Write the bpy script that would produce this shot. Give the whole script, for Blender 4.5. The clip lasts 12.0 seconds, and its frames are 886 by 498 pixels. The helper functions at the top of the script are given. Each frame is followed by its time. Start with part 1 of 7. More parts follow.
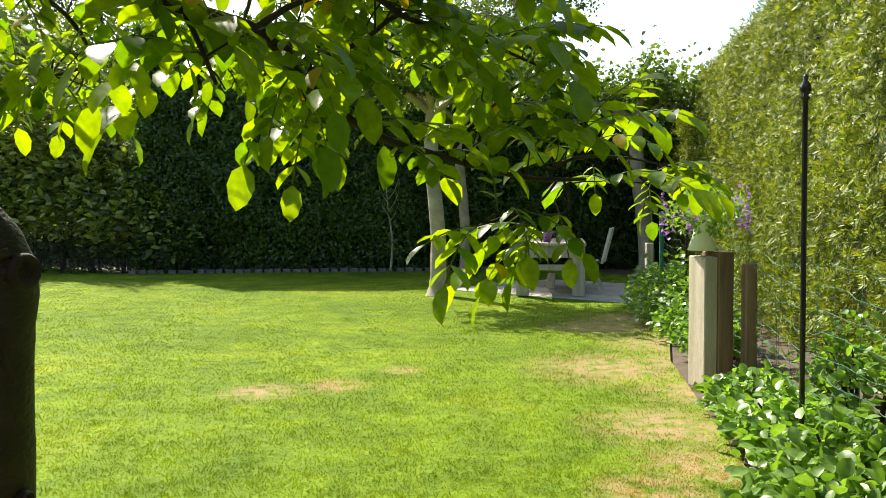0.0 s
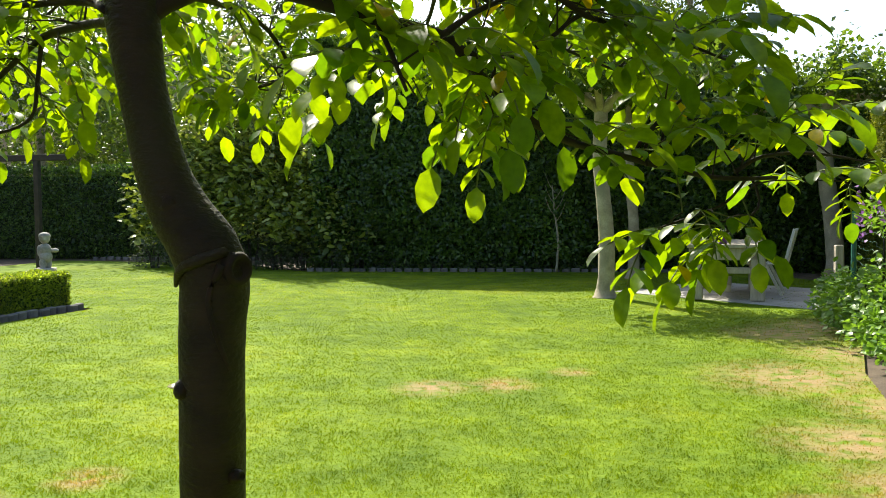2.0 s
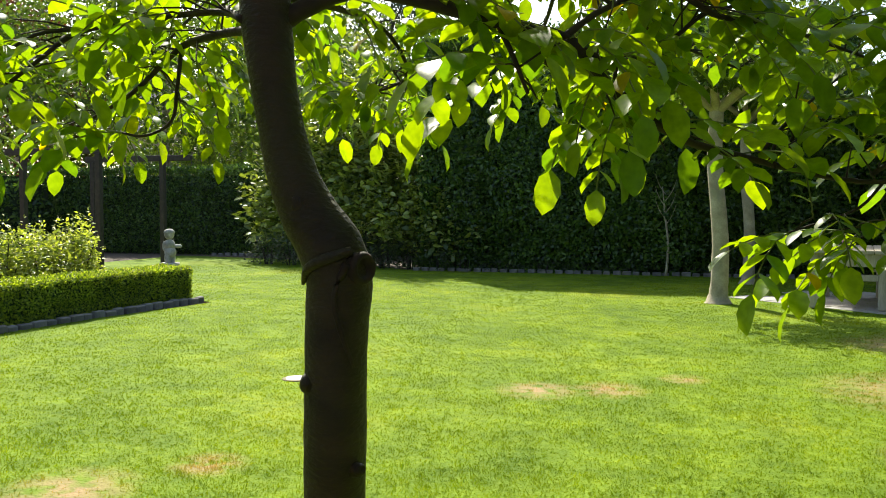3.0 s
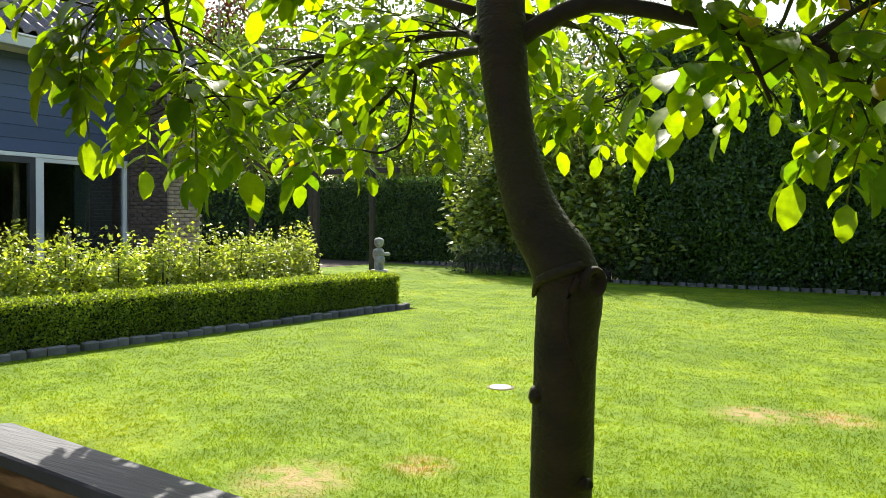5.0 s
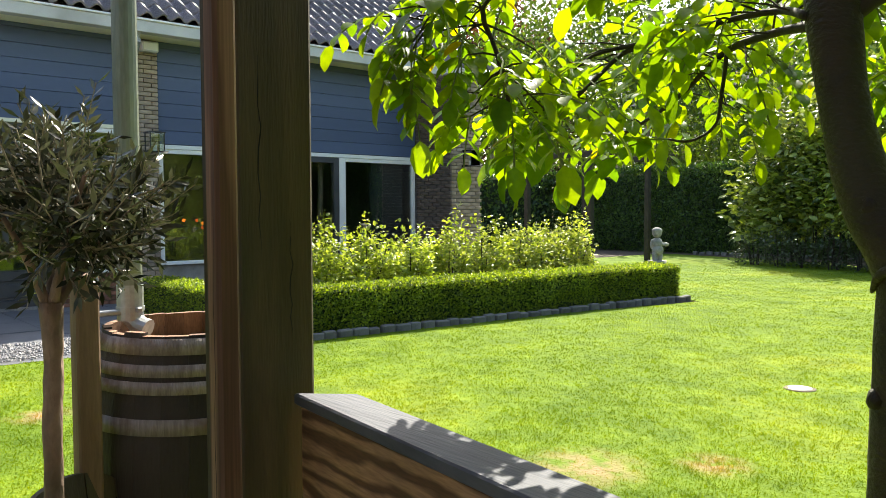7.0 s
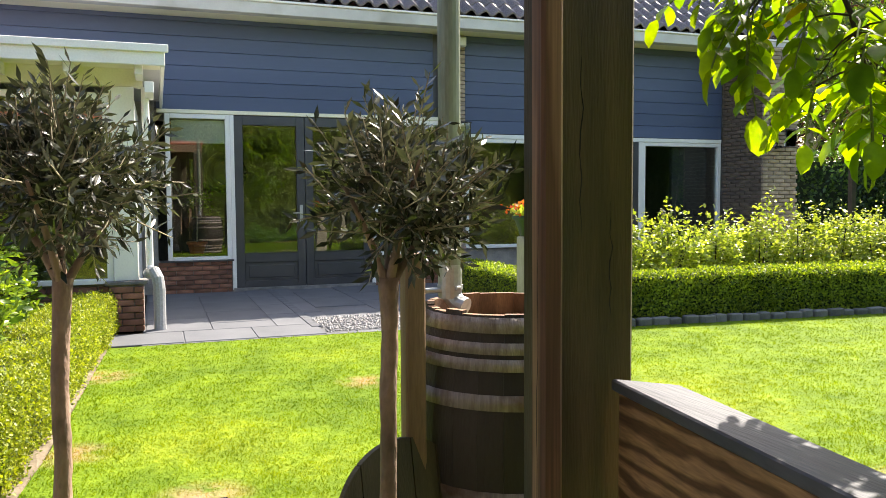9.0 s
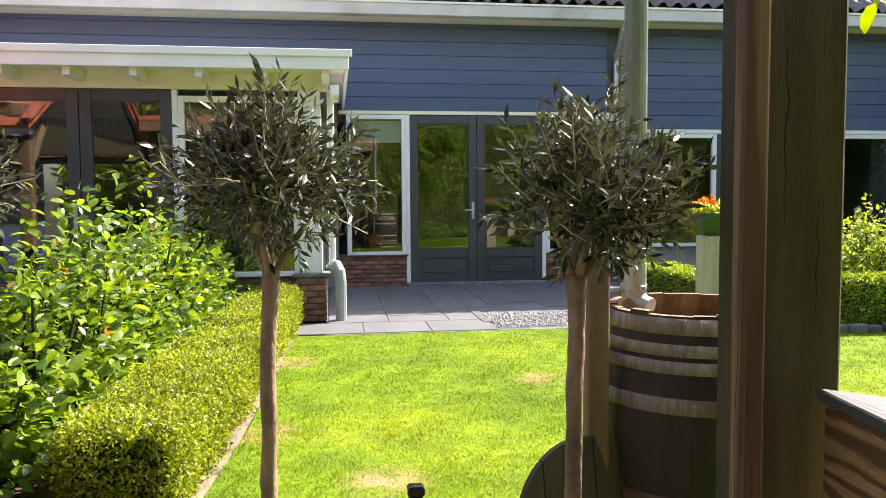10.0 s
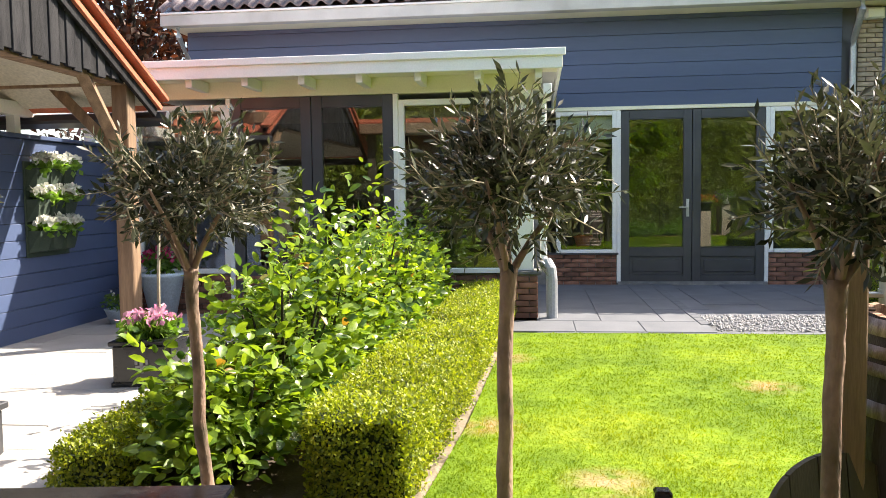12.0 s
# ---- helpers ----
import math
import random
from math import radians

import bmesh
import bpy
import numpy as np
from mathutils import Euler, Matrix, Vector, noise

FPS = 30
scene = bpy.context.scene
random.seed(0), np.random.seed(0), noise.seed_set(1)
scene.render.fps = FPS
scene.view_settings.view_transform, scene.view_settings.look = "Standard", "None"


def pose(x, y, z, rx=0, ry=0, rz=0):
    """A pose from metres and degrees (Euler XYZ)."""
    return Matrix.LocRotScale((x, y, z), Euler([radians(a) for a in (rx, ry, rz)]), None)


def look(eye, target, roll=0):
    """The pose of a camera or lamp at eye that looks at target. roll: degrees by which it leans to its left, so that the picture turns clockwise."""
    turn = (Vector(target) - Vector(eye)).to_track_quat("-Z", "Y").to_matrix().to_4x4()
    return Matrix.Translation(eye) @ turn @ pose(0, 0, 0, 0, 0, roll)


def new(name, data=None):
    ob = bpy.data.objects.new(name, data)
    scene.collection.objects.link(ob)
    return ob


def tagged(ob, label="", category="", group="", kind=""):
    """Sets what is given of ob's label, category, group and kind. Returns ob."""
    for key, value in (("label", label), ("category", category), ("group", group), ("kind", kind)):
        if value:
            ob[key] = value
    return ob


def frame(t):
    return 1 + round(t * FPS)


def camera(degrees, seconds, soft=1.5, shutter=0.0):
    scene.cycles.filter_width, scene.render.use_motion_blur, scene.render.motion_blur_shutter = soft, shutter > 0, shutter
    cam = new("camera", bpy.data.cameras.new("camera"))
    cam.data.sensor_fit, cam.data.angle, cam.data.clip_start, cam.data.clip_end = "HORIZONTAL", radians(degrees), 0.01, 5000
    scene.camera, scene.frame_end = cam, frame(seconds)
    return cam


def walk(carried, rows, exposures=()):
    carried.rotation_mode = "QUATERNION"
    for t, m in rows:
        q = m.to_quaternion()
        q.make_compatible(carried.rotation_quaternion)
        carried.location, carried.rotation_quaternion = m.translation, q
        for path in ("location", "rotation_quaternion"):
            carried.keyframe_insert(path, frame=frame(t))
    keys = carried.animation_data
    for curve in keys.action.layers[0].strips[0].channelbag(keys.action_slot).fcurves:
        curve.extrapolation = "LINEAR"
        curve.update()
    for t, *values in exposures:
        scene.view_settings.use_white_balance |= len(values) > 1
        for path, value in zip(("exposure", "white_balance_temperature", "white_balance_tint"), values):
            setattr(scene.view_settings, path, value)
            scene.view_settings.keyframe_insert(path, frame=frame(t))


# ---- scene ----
# The camera turns in its owner's hold under the veranda roof; world: x away from the house, y along it, z up.
cam = camera(58.40, 12.0, soft=0.75)
EXPOSURES = [(0.0, 1.05, 7000, 7), (3.0, 1.0, 6900, 6), (6.5, 1.25, 6900, 6), (8.5, 1.38, 7000, 9), (9.5, 1.56, 7200, 12), (12.0, 1.55, 7100, 11)]
PATH = [
    (0.0, -0.002, 0.292, 1.213, -3.46, -2.71, 0.33),
    (0.5, -0.012, 0.291, 1.214, -1.08, -2.80, 0.29),
    (1.0, -0.024, 0.286, 1.216, 1.76, -2.81, 0.20),
    (1.5, -0.035, 0.275, 1.217, 4.98, -2.65, 0.28),
    (2.0, -0.047, 0.279, 1.216, 8.31, -2.61, 0.46),
    (2.5, -0.062, 0.277, 1.217, 12.05, -2.62, 0.18),
    (3.0, -0.079, 0.263, 1.220, 15.81, -2.56, -0.08),
    (5.0, -0.142, 0.221, 1.227, 29.92, -1.88, -0.55),
    (5.5, -0.159, 0.205, 1.227, 33.66, -1.93, -0.60),
    (6.0, -0.166, 0.174, 1.231, 38.56, -2.08, -0.45),
    (6.5, -0.179, 0.154, 1.231, 44.07, -2.33, -0.05),
    (8.5, -0.239, 0.103, 1.229, 64.25, -3.48, 0.38),
    (9.0, -0.254, 0.100, 1.221, 70.19, -3.52, 0.34),
    (9.5, -0.265, 0.079, 1.221, 76.59, -3.57, 0.29),
    (10.0, -0.252, 0.044, 1.223, 82.19, -3.66, 0.34),
    (10.5, -0.254, 0.019, 1.225, 86.64, -3.71, 0.26),
    (11.0, -0.254, -0.007, 1.226, 90.53, -3.70, 0.39),
    (11.5, -0.242, -0.029, 1.227, 93.98, -3.71, 0.65),
    (12.0, -0.228, -0.052, 1.231, 96.69, -3.72, 0.75),
]
walk(cam, [(t, pose(x, y, z, 90 + pitch, roll, yaw)) for t, x, y, z, yaw, pitch, roll in PATH],
     exposures=EXPOSURES)

# ---------------- world and sun
SUN_DIR = Vector((-0.56, 0.86, 1.0)).normalized()
world = bpy.data.worlds.new("sky")
scene.world = world
world.use_nodes = True
wn = world.node_tree.nodes
sky = wn.new("ShaderNodeTexSky")
sky.sky_type = 'NISHITA'
sky.sun_disc = False
sky.sun_elevation = math.asin(SUN_DIR.z)
sky.sun_rotation = math.atan2(SUN_DIR.x, SUN_DIR.y)
sky.dust_density = 2.0
wn["Background"].inputs["Strength"].default_value = 0.15
world.node_tree.links.new(sky.outputs[0], wn["Background"].inputs["Color"])
sun = new("sun", bpy.data.lights.new("sun", 'SUN'))
sun.data.energy = 5.0
sun.data.angle = radians(0.5)
sun.data.color = (1.0, 0.95, 0.86)
sun.matrix_world = look(SUN_DIR * 40, (0, 0, 0))


# ---------------- material helpers
def base_nodes(name):
    m = bpy.data.materials.new(name)
    m.use_nodes = True
    nt = m.node_tree
    return m, nt, nt.nodes["Principled BSDF"], nt.nodes["Material Output"]


def noise_node(nt, scale, detail=4.0, stretch=None):
    tc = nt.nodes.new("ShaderNodeTexCoord")
    n = nt.nodes.new("ShaderNodeTexNoise")
    n.inputs["Scale"].default_value = scale
    n.inputs["Detail"].default_value = detail
    src = tc.outputs["Object"]
    if stretch:
        mp = nt.nodes.new("ShaderNodeMapping")
        mp.inputs["Scale"].default_value = stretch
        nt.links.new(src, mp.inputs["Vector"])
        src = mp.outputs["Vector"]
    nt.links.new(src, n.inputs["Vector"])
    return n


def ramp_node(nt, stops):
    r = nt.nodes.new("ShaderNodeValToRGB")
    e = r.color_ramp.elements
    while len(e) < len(stops):
        e.new(0.5)
    for k, (p, c) in enumerate(stops):
        e[k].position = p
        e[k].color = (*c, 1)
    return r


def mix_color(nt, a, b, fac, mode='MIX'):
    mx = nt.nodes.new("ShaderNodeMix")
    mx.data_type = 'RGBA'
    mx.blend_type = mode
    for sock, v in ((mx.inputs[6], a), (mx.inputs[7], b), (mx.inputs[0], fac)):
        if isinstance(v, (int, float)):
            sock.default_value = v
        elif isinstance(v, tuple):
            sock.default_value = (*v, 1)
        else:
            nt.links.new(v, sock)
    return mx.outputs[2]


def surface(name, c1, c2, scale=3.0, fine=40.0, rough=0.6, bump=0.2, metal=0.0, stretch=None, vary=0.0, stain=None, spec=0.5, grain=0.8):
    """A mottled surface: two noises for colour, the fine one for relief; vary: spread between separate pieces."""
    m, nt, bs, out = base_nodes(name)
    n1, n2 = noise_node(nt, scale, 5, stretch), noise_node(nt, fine, 3, stretch)
    r = ramp_node(nt, [(0.3, c1), (0.7, c2)])
    nt.links.new(n1.outputs["Fac"], r.inputs["Fac"])
    g = ramp_node(nt, [(0.25, (0.72, 0.72, 0.72)), (0.75, (1.15, 1.15, 1.15))])
    nt.links.new(n2.outputs["Fac"], g.inputs["Fac"])
    col = mix_color(nt, r.outputs["Color"], g.outputs["Color"], grain, 'MULTIPLY')
    if stain:
        n3 = noise_node(nt, scale * 0.45, 6)
        s = ramp_node(nt, [(0.52, (0, 0, 0)), (0.68, (1, 1, 1))])
        nt.links.new(n3.outputs["Fac"], s.inputs["Fac"])
        col = mix_color(nt, col, stain, s.outputs["Color"])
    if vary:
        oi = nt.nodes.new("ShaderNodeObjectInfo")
        v = ramp_node(nt, [(0.0, (1 - vary,) * 3), (1.0, (1 + vary,) * 3)])
        nt.links.new(oi.outputs["Random"], v.inputs["Fac"])
        col = mix_color(nt, col, v.outputs["Color"], 1.0, 'MULTIPLY')
    nt.links.new(col, bs.inputs["Base Color"])
    rr = nt.nodes.new("ShaderNodeMapRange")
    rr.inputs["To Min"].default_value = max(0.03, rough - 0.12)
    rr.inputs["To Max"].default_value = min(1.0, rough + 0.12)
    nt.links.new(n2.outputs["Fac"], rr.inputs["Value"])
    nt.links.new(rr.outputs[0], bs.inputs["Roughness"])
    bs.inputs["Metallic"].default_value = metal
    bs.inputs["Specular IOR Level"].default_value = spec
    if bump:
        b = nt.nodes.new("ShaderNodeBump")
        b.inputs["Strength"].default_value = bump
        b.inputs["Distance"].default_value = 0.01
        nt.links.new(n2.outputs["Fac"], b.inputs["Height"])
        nt.links.new(b.outputs["Normal"], bs.inputs["Normal"])
    return m


def leafy(name, dark, light, glow, through_share=0.4, rough=0.45, patch=0.6, odd=None):
    """Leaves: each has its own shade, light also passes through them."""
    m, nt, bs, out = base_nodes(name)
    geo = nt.nodes.new("ShaderNodeNewGeometry")
    stops = [(0.0, dark), (0.95 if odd else 1.0, light)]
    if odd:
        stops += [(0.985, light), (0.99, odd)]
    r = ramp_node(nt, stops)
    nt.links.new(geo.outputs["Random Per Island"], r.inputs["Fac"])
    n1 = noise_node(nt, patch, 3)
    g = ramp_node(nt, [(0.3, (0.75, 0.75, 0.7)), (0.7, (1.2, 1.2, 1.2))])
    nt.links.new(n1.outputs["Fac"], g.inputs["Fac"])
    col = mix_color(nt, r.outputs["Color"], g.outputs["Color"], 1.0, 'MULTIPLY')
    n2 = noise_node(nt, 38.0, 3)
    g2 = ramp_node(nt, [(0.32, (0.74, 0.78, 0.7)), (0.68, (1.16, 1.12, 1.1))])
    nt.links.new(n2.outputs["Fac"], g2.inputs["Fac"])
    col = mix_color(nt, col, g2.outputs["Color"], 1.0, 'MULTIPLY')
    bp = nt.nodes.new("ShaderNodeBump")
    bp.inputs["Strength"].default_value = 0.25
    bp.inputs["Distance"].default_value = 0.004
    nt.links.new(n2.outputs["Fac"], bp.inputs["Height"])
    nt.links.new(bp.outputs["Normal"], bs.inputs["Normal"])
    nt.links.new(col, bs.inputs["Base Color"])
    bs.inputs["Roughness"].default_value = rough
    tr = nt.nodes.new("ShaderNodeBsdfTranslucent")
    nt.links.new(mix_color(nt, col, glow, 1.0, 'MULTIPLY'), tr.inputs["Color"])
    mx = nt.nodes.new("ShaderNodeMixShader")
    mx.inputs[0].default_value = through_share
    nt.links.new(bs.outputs[0], mx.inputs[1])
    nt.links.new(tr.outputs[0], mx.inputs[2])
    nt.links.new(mx.outputs[0], out.inputs["Surface"])
    return m


def pane_glass(name, tint=(0.9, 0.95, 0.93), boost=3.0):
    """A double pane: clear, with the gloss of several glass faces."""
    m, nt, bs, out = base_nodes(name)
    nt.nodes.remove(bs)
    t = nt.nodes.new("ShaderNodeBsdfTransparent")
    t.inputs[0].default_value = (*tint, 1)
    g = nt.nodes.new("ShaderNodeBsdfGlossy")
    g.inputs["Roughness"].default_value = 0.0
    fr = nt.nodes.new("ShaderNodeFresnel")
    fr.inputs["IOR"].default_value = 1.5
    mu = nt.nodes.new("ShaderNodeMath")
    mu.operation = 'MULTIPLY'
    mu.use_clamp = True
    mu.inputs[1].default_value = boost
    nt.links.new(fr.outputs[0], mu.inputs[0])
    mx = nt.nodes.new("ShaderNodeMixShader")
    nt.links.new(mu.outputs[0], mx.inputs[0])
    nt.links.new(t.outputs[0], mx.inputs[1])
    nt.links.new(g.outputs[0], mx.inputs[2])
    nt.links.new(mx.outputs[0], out.inputs["Surface"])
    return m


def lawn_material(name, blades=False):
    m, nt, bs, out = base_nodes(name)
    tc = nt.nodes.new("ShaderNodeTexCoord")
    n1, n2, n3 = noise_node(nt, 0.55, 5), noise_node(nt, 3.2, 4), noise_node(nt, 60, 2)
    r = ramp_node(nt, [(0.3, (0.085, 0.152, 0.008)), (0.55, (0.135, 0.212, 0.01)), (0.75, (0.195, 0.25, 0.016))])
    nt.links.new(n1.outputs["Fac"], r.inputs["Fac"])
    g = ramp_node(nt, [(0.3, (0.7, 0.75, 0.7)), (0.7, (1.25, 1.2, 1.1))])
    nt.links.new(n2.outputs["Fac"], g.inputs["Fac"])
    col = mix_color(nt, r.outputs["Color"], g.outputs["Color"], 1.0, 'MULTIPLY')
    n4 = noise_node(nt, 17.0, 3)
    g4 = ramp_node(nt, [(0.32, (0.82, 0.86, 0.84)), (0.5, (1.0, 1.0, 1.0)), (0.7, (1.22, 1.14, 1.14))])
    nt.links.new(n4.outputs["Fac"], g4.inputs["Fac"])
    col = mix_color(nt, col, g4.outputs["Color"], 1.0, 'MULTIPLY')
    # worn, dry spots with ragged edges
    spots = [(-0.92, 5.65, 0.24), (-0.45, 5.8, 0.22), (1.65, 6.25, 0.6), (2.15, 8.4, 0.55), (1.5, 4.6, 0.42), (-2.6, 3.1, 0.26),
             (-2.2, 3.6, 0.16), (-3.6, 0.25, 0.17), (-5.4, 1.4, 0.17), (-6.2, -0.3, 0.2), (-4.4, -0.32, 0.16), (0.05, 6.3, 0.15), (2.0, 5.4, 0.4), (1.1, 3.6, 0.25), (2.4, 7.3, 0.5), (2.7, 8.9, 0.6), (2.3, 6.4, 0.45), (1.45, 3.9, 0.3)]
    total = None
    for x, y, rad in spots:
        d = nt.nodes.new("ShaderNodeVectorMath")
        d.operation = 'DISTANCE'
        mp = nt.nodes.new("ShaderNodeMapping")
        mp.inputs["Scale"].default_value = (1, 1, 0)
        nt.links.new(tc.outputs["Object"], mp.inputs["Vector"])
        nt.links.new(mp.outputs[0], d.inputs[0])
        d.inputs[1].default_value = (x, y, 0)
        mr = nt.nodes.new("ShaderNodeMapRange")
        mr.inputs["From Min"].default_value = rad * 1.4
        mr.inputs["From Max"].default_value = rad * 0.2
        nt.links.new(d.outputs["Value"], mr.inputs["Value"])
        if total is None:
            total = mr.outputs[0]
        else:
            a = nt.nodes.new("ShaderNodeMath")
            a.operation = 'MAXIMUM'
            nt.links.new(total, a.inputs[0])
            nt.links.new(mr.outputs[0], a.inputs[1])
            total = a.outputs[0]
    rag = nt.nodes.new("ShaderNodeMath")
    rag.operation = 'MULTIPLY'
    nz = noise_node(nt, 9.0, 6)
    rz = ramp_node(nt, [(0.34, (0, 0, 0)), (0.56, (1, 1, 1))])
    nt.links.new(nz.outputs["Fac"], rz.inputs["Fac"])
    nt.links.new(total, rag.inputs[0])
    nt.links.new(rz.outputs["Color"], rag.inputs[1])
    col = mix_color(nt, col, (0.31, 0.22, 0.115), rag.outputs[0])
    if blades:
        geo = nt.nodes.new("ShaderNodeNewGeometry")
        v = ramp_node(nt, [(0.0, (0.92, 0.94, 0.85)), (0.85, (1.15, 1.1, 1.0)), (1.0, (1.45, 1.3, 1.25))])
        nt.links.new(geo.outputs["Random Per Island"], v.inputs["Fac"])
        col = mix_color(nt, col, v.outputs["Color"], 1.0, 'MULTIPLY')
        tr = nt.nodes.new("ShaderNodeBsdfTranslucent")
        nt.links.new(mix_color(nt, col, (1.7, 1.6, 0.5), 1.0, 'MULTIPLY'), tr.inputs["Color"])
        mx = nt.nodes.new("ShaderNodeMixShader")
        mx.inputs[0].default_value = 0.45
        nt.links.new(bs.outputs[0], mx.inputs[1])
        nt.links.new(tr.outputs[0], mx.inputs[2])
        nt.links.new(mx.outputs[0], out.inputs["Surface"])
    nt.links.new(col, bs.inputs["Base Color"])
    bs.inputs["Roughness"].default_value = 0.6 if blades else 0.9
    bs.inputs["Specular IOR Level"].default_value = 0.18
    b = nt.nodes.new("ShaderNodeBump")
    b.inputs["Strength"].default_value = 0.6
    b.inputs["Distance"].default_value = 0.02
    nt.links.new(n3.outputs["Fac"], b.inputs["Height"])
    if not blades:
        nt.links.new(b.outputs["Normal"], bs.inputs["Normal"])
    return m


def grained(name, dark, light, scale=9.0, rough=0.7, along=(0.35, 1, 1), direction='Z', distort=5.0):
    """Sawn timber with flowing growth rings and a fine fibre."""
    m, nt, bs, out = base_nodes(name)
    tc = nt.nodes.new("ShaderNodeTexCoord")
    mp = nt.nodes.new("ShaderNodeMapping")
    mp.inputs["Scale"].default_value = along
    nt.links.new(tc.outputs["Object"], mp.inputs["Vector"])
    w = nt.nodes.new("ShaderNodeTexWave")
    w.bands_direction = direction
    w.inputs["Scale"].default_value = scale
    w.inputs["Distortion"].default_value = distort
    w.inputs["Detail"].default_value = 3.0
    w.inputs["Detail Scale"].default_value = 1.6
    nt.links.new(mp.outputs[0], w.inputs["Vector"])
    r = ramp_node(nt, [(0.15, dark), (0.75, light)])
    nt.links.new(w.outputs["Fac"], r.inputs["Fac"])
    n2 = noise_node(nt, 30, 4, tuple(6 * v if v == 1 else v for v in along))
    g = ramp_node(nt, [(0.3, (0.7, 0.7, 0.7)), (0.7, (1.2, 1.2, 1.2))])
    nt.links.new(n2.outputs["Fac"], g.inputs["Fac"])
    n3 = noise_node(nt, 2.0, 3)
    g3 = ramp_node(nt, [(0.35, (0.75, 0.75, 0.75)), (0.65, (1.1, 1.1, 1.1))])
    nt.links.new(n3.outputs["Fac"], g3.inputs["Fac"])
    col = mix_color(nt, mix_color(nt, r.outputs["Color"], g.outputs["Color"], 1.0, 'MULTIPLY'), g3.outputs["Color"], 1.0, 'MULTIPLY')
    nt.links.new(col, bs.inputs["Base Color"])
    bs.inputs["Roughness"].default_value = rough
    b = nt.nodes.new("ShaderNodeBump")
    b.inputs["Strength"].default_value = 0.35
    b.inputs["Distance"].default_value = 0.006
    nt.links.new(w.outputs["Fac"], b.inputs["Height"])
    nt.links.new(b.outputs["Normal"], bs.inputs["Normal"])
    return m


M_SOIL = surface("soil", (0.06, 0.045, 0.03), (0.13, 0.095, 0.065), 4, 60, 0.95, 0.6)
M_LAWN = lawn_material("turf")
M_BLADE = lawn_material("grass_blades", True)
M_PAVE = surface("paving_slab", (0.34, 0.325, 0.31), (0.46, 0.44, 0.42), 2.0, 90, 0.8, 0.15, vary=0.12, stain=(0.2, 0.19, 0.175))
# patio slabs: the dark bluish cast of the house's shade is in this colour
M_SHADESLAB = surface("shade_toned_slab", (0.1, 0.106, 0.124), (0.145, 0.15, 0.168), 2.0, 90, 0.75, 0.15, vary=0.1, stain=(0.09, 0.09, 0.095))
M_DECK = surface("bounce_pale_decking", (0.2, 0.18, 0.155), (0.3, 0.275, 0.24), 3, 40, 0.75, 0.3, stretch=(1, 6, 1))
M_STONE = surface("edging_stone", (0.11, 0.11, 0.11), (0.22, 0.21, 0.2), 8, 70, 0.85, 0.4, vary=0.25)
M_GRAVEL = surface("gravel", (0.2, 0.19, 0.19), (0.46, 0.45, 0.44), 30, 90, 0.8, 0.2)
M_BRICK = surface("red_brick", (0.16, 0.07, 0.045), (0.3, 0.14, 0.09), 9, 80, 0.85, 0.4, vary=0.35)
# brown brick for the wing's flank, darkened in colour as its shaded side
M_SHADEDBRICK = surface("shaded_brown_brick", (0.085, 0.06, 0.045), (0.155, 0.112, 0.085), 9, 80, 0.85, 0.4, vary=0.2)
M_BUFF = surface("buff_brick", (0.28, 0.21, 0.15), (0.42, 0.33, 0.24), 9, 80, 0.85, 0.4, vary=0.25)
M_MORTAR = surface("mortar", (0.22, 0.2, 0.18), (0.34, 0.31, 0.28), 8, 120, 0.95, 0.3)
M_BLUE = surface("blue_grey_paint", (0.058, 0.083, 0.162), (0.082, 0.112, 0.206), 1.2, 50, 0.42, 0.05, stretch=(1, 0.15, 1), vary=0.1, grain=0.22)
M_DARKPAINT = surface("anthracite_paint", (0.045, 0.045, 0.05), (0.065, 0.065, 0.07), 3, 60, 0.35, 0.04, grain=0.22)
M_WHITE = surface("white_paint", (0.8, 0.785, 0.745), (0.88, 0.87, 0.84), 2.5, 60, 0.45, 0.04, grain=0.22)
M_CREAM = surface("cream_paint", (0.8, 0.755, 0.57), (0.88, 0.84, 0.66), 2.5, 60, 0.5, 0.04, grain=0.22)
M_GUTTER = surface("grey_gutter_paint", (0.5, 0.49, 0.47), (0.62, 0.61, 0.58), 2.5, 60, 0.5, 0.04, stain=(0.38, 0.36, 0.33), grain=0.22)
M_TILE = surface("dark_roof_tile", (0.12, 0.095, 0.1), (0.22, 0.18, 0.185), 7, 60, 0.25, 0.25, vary=0.25)
M_REDTILE = surface("red_roof_tile", (0.42, 0.1, 0.05), (0.6, 0.17, 0.09), 5, 60, 0.7, 0.2, vary=0.15)
# room dimness is painted: plaster and floor darkened so the glass backs onto gloom
M_ROOM = surface("dimmed_room_plaster", (0.1, 0.085, 0.07), (0.15, 0.13, 0.11), 2, 40, 0.9, 0.05)
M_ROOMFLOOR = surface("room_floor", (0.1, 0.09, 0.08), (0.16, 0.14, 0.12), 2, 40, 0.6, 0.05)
M_GLASS = pane_glass("window_glass")
M_ZINC = surface("zinc", (0.42, 0.43, 0.42), (0.56, 0.57, 0.55), 5, 50, 0.45, 0.08, metal=0.6)
M_PVC = surface("grey_plastic_pipe", (0.36, 0.36, 0.37), (0.46, 0.46, 0.47), 5, 60, 0.5, 0.05)
M_CEDAR = surface("weathered_timber", (0.16, 0.095, 0.055), (0.32, 0.205, 0.125), 3, 30, 0.75, 0.35, stretch=(6, 6, 0.5))
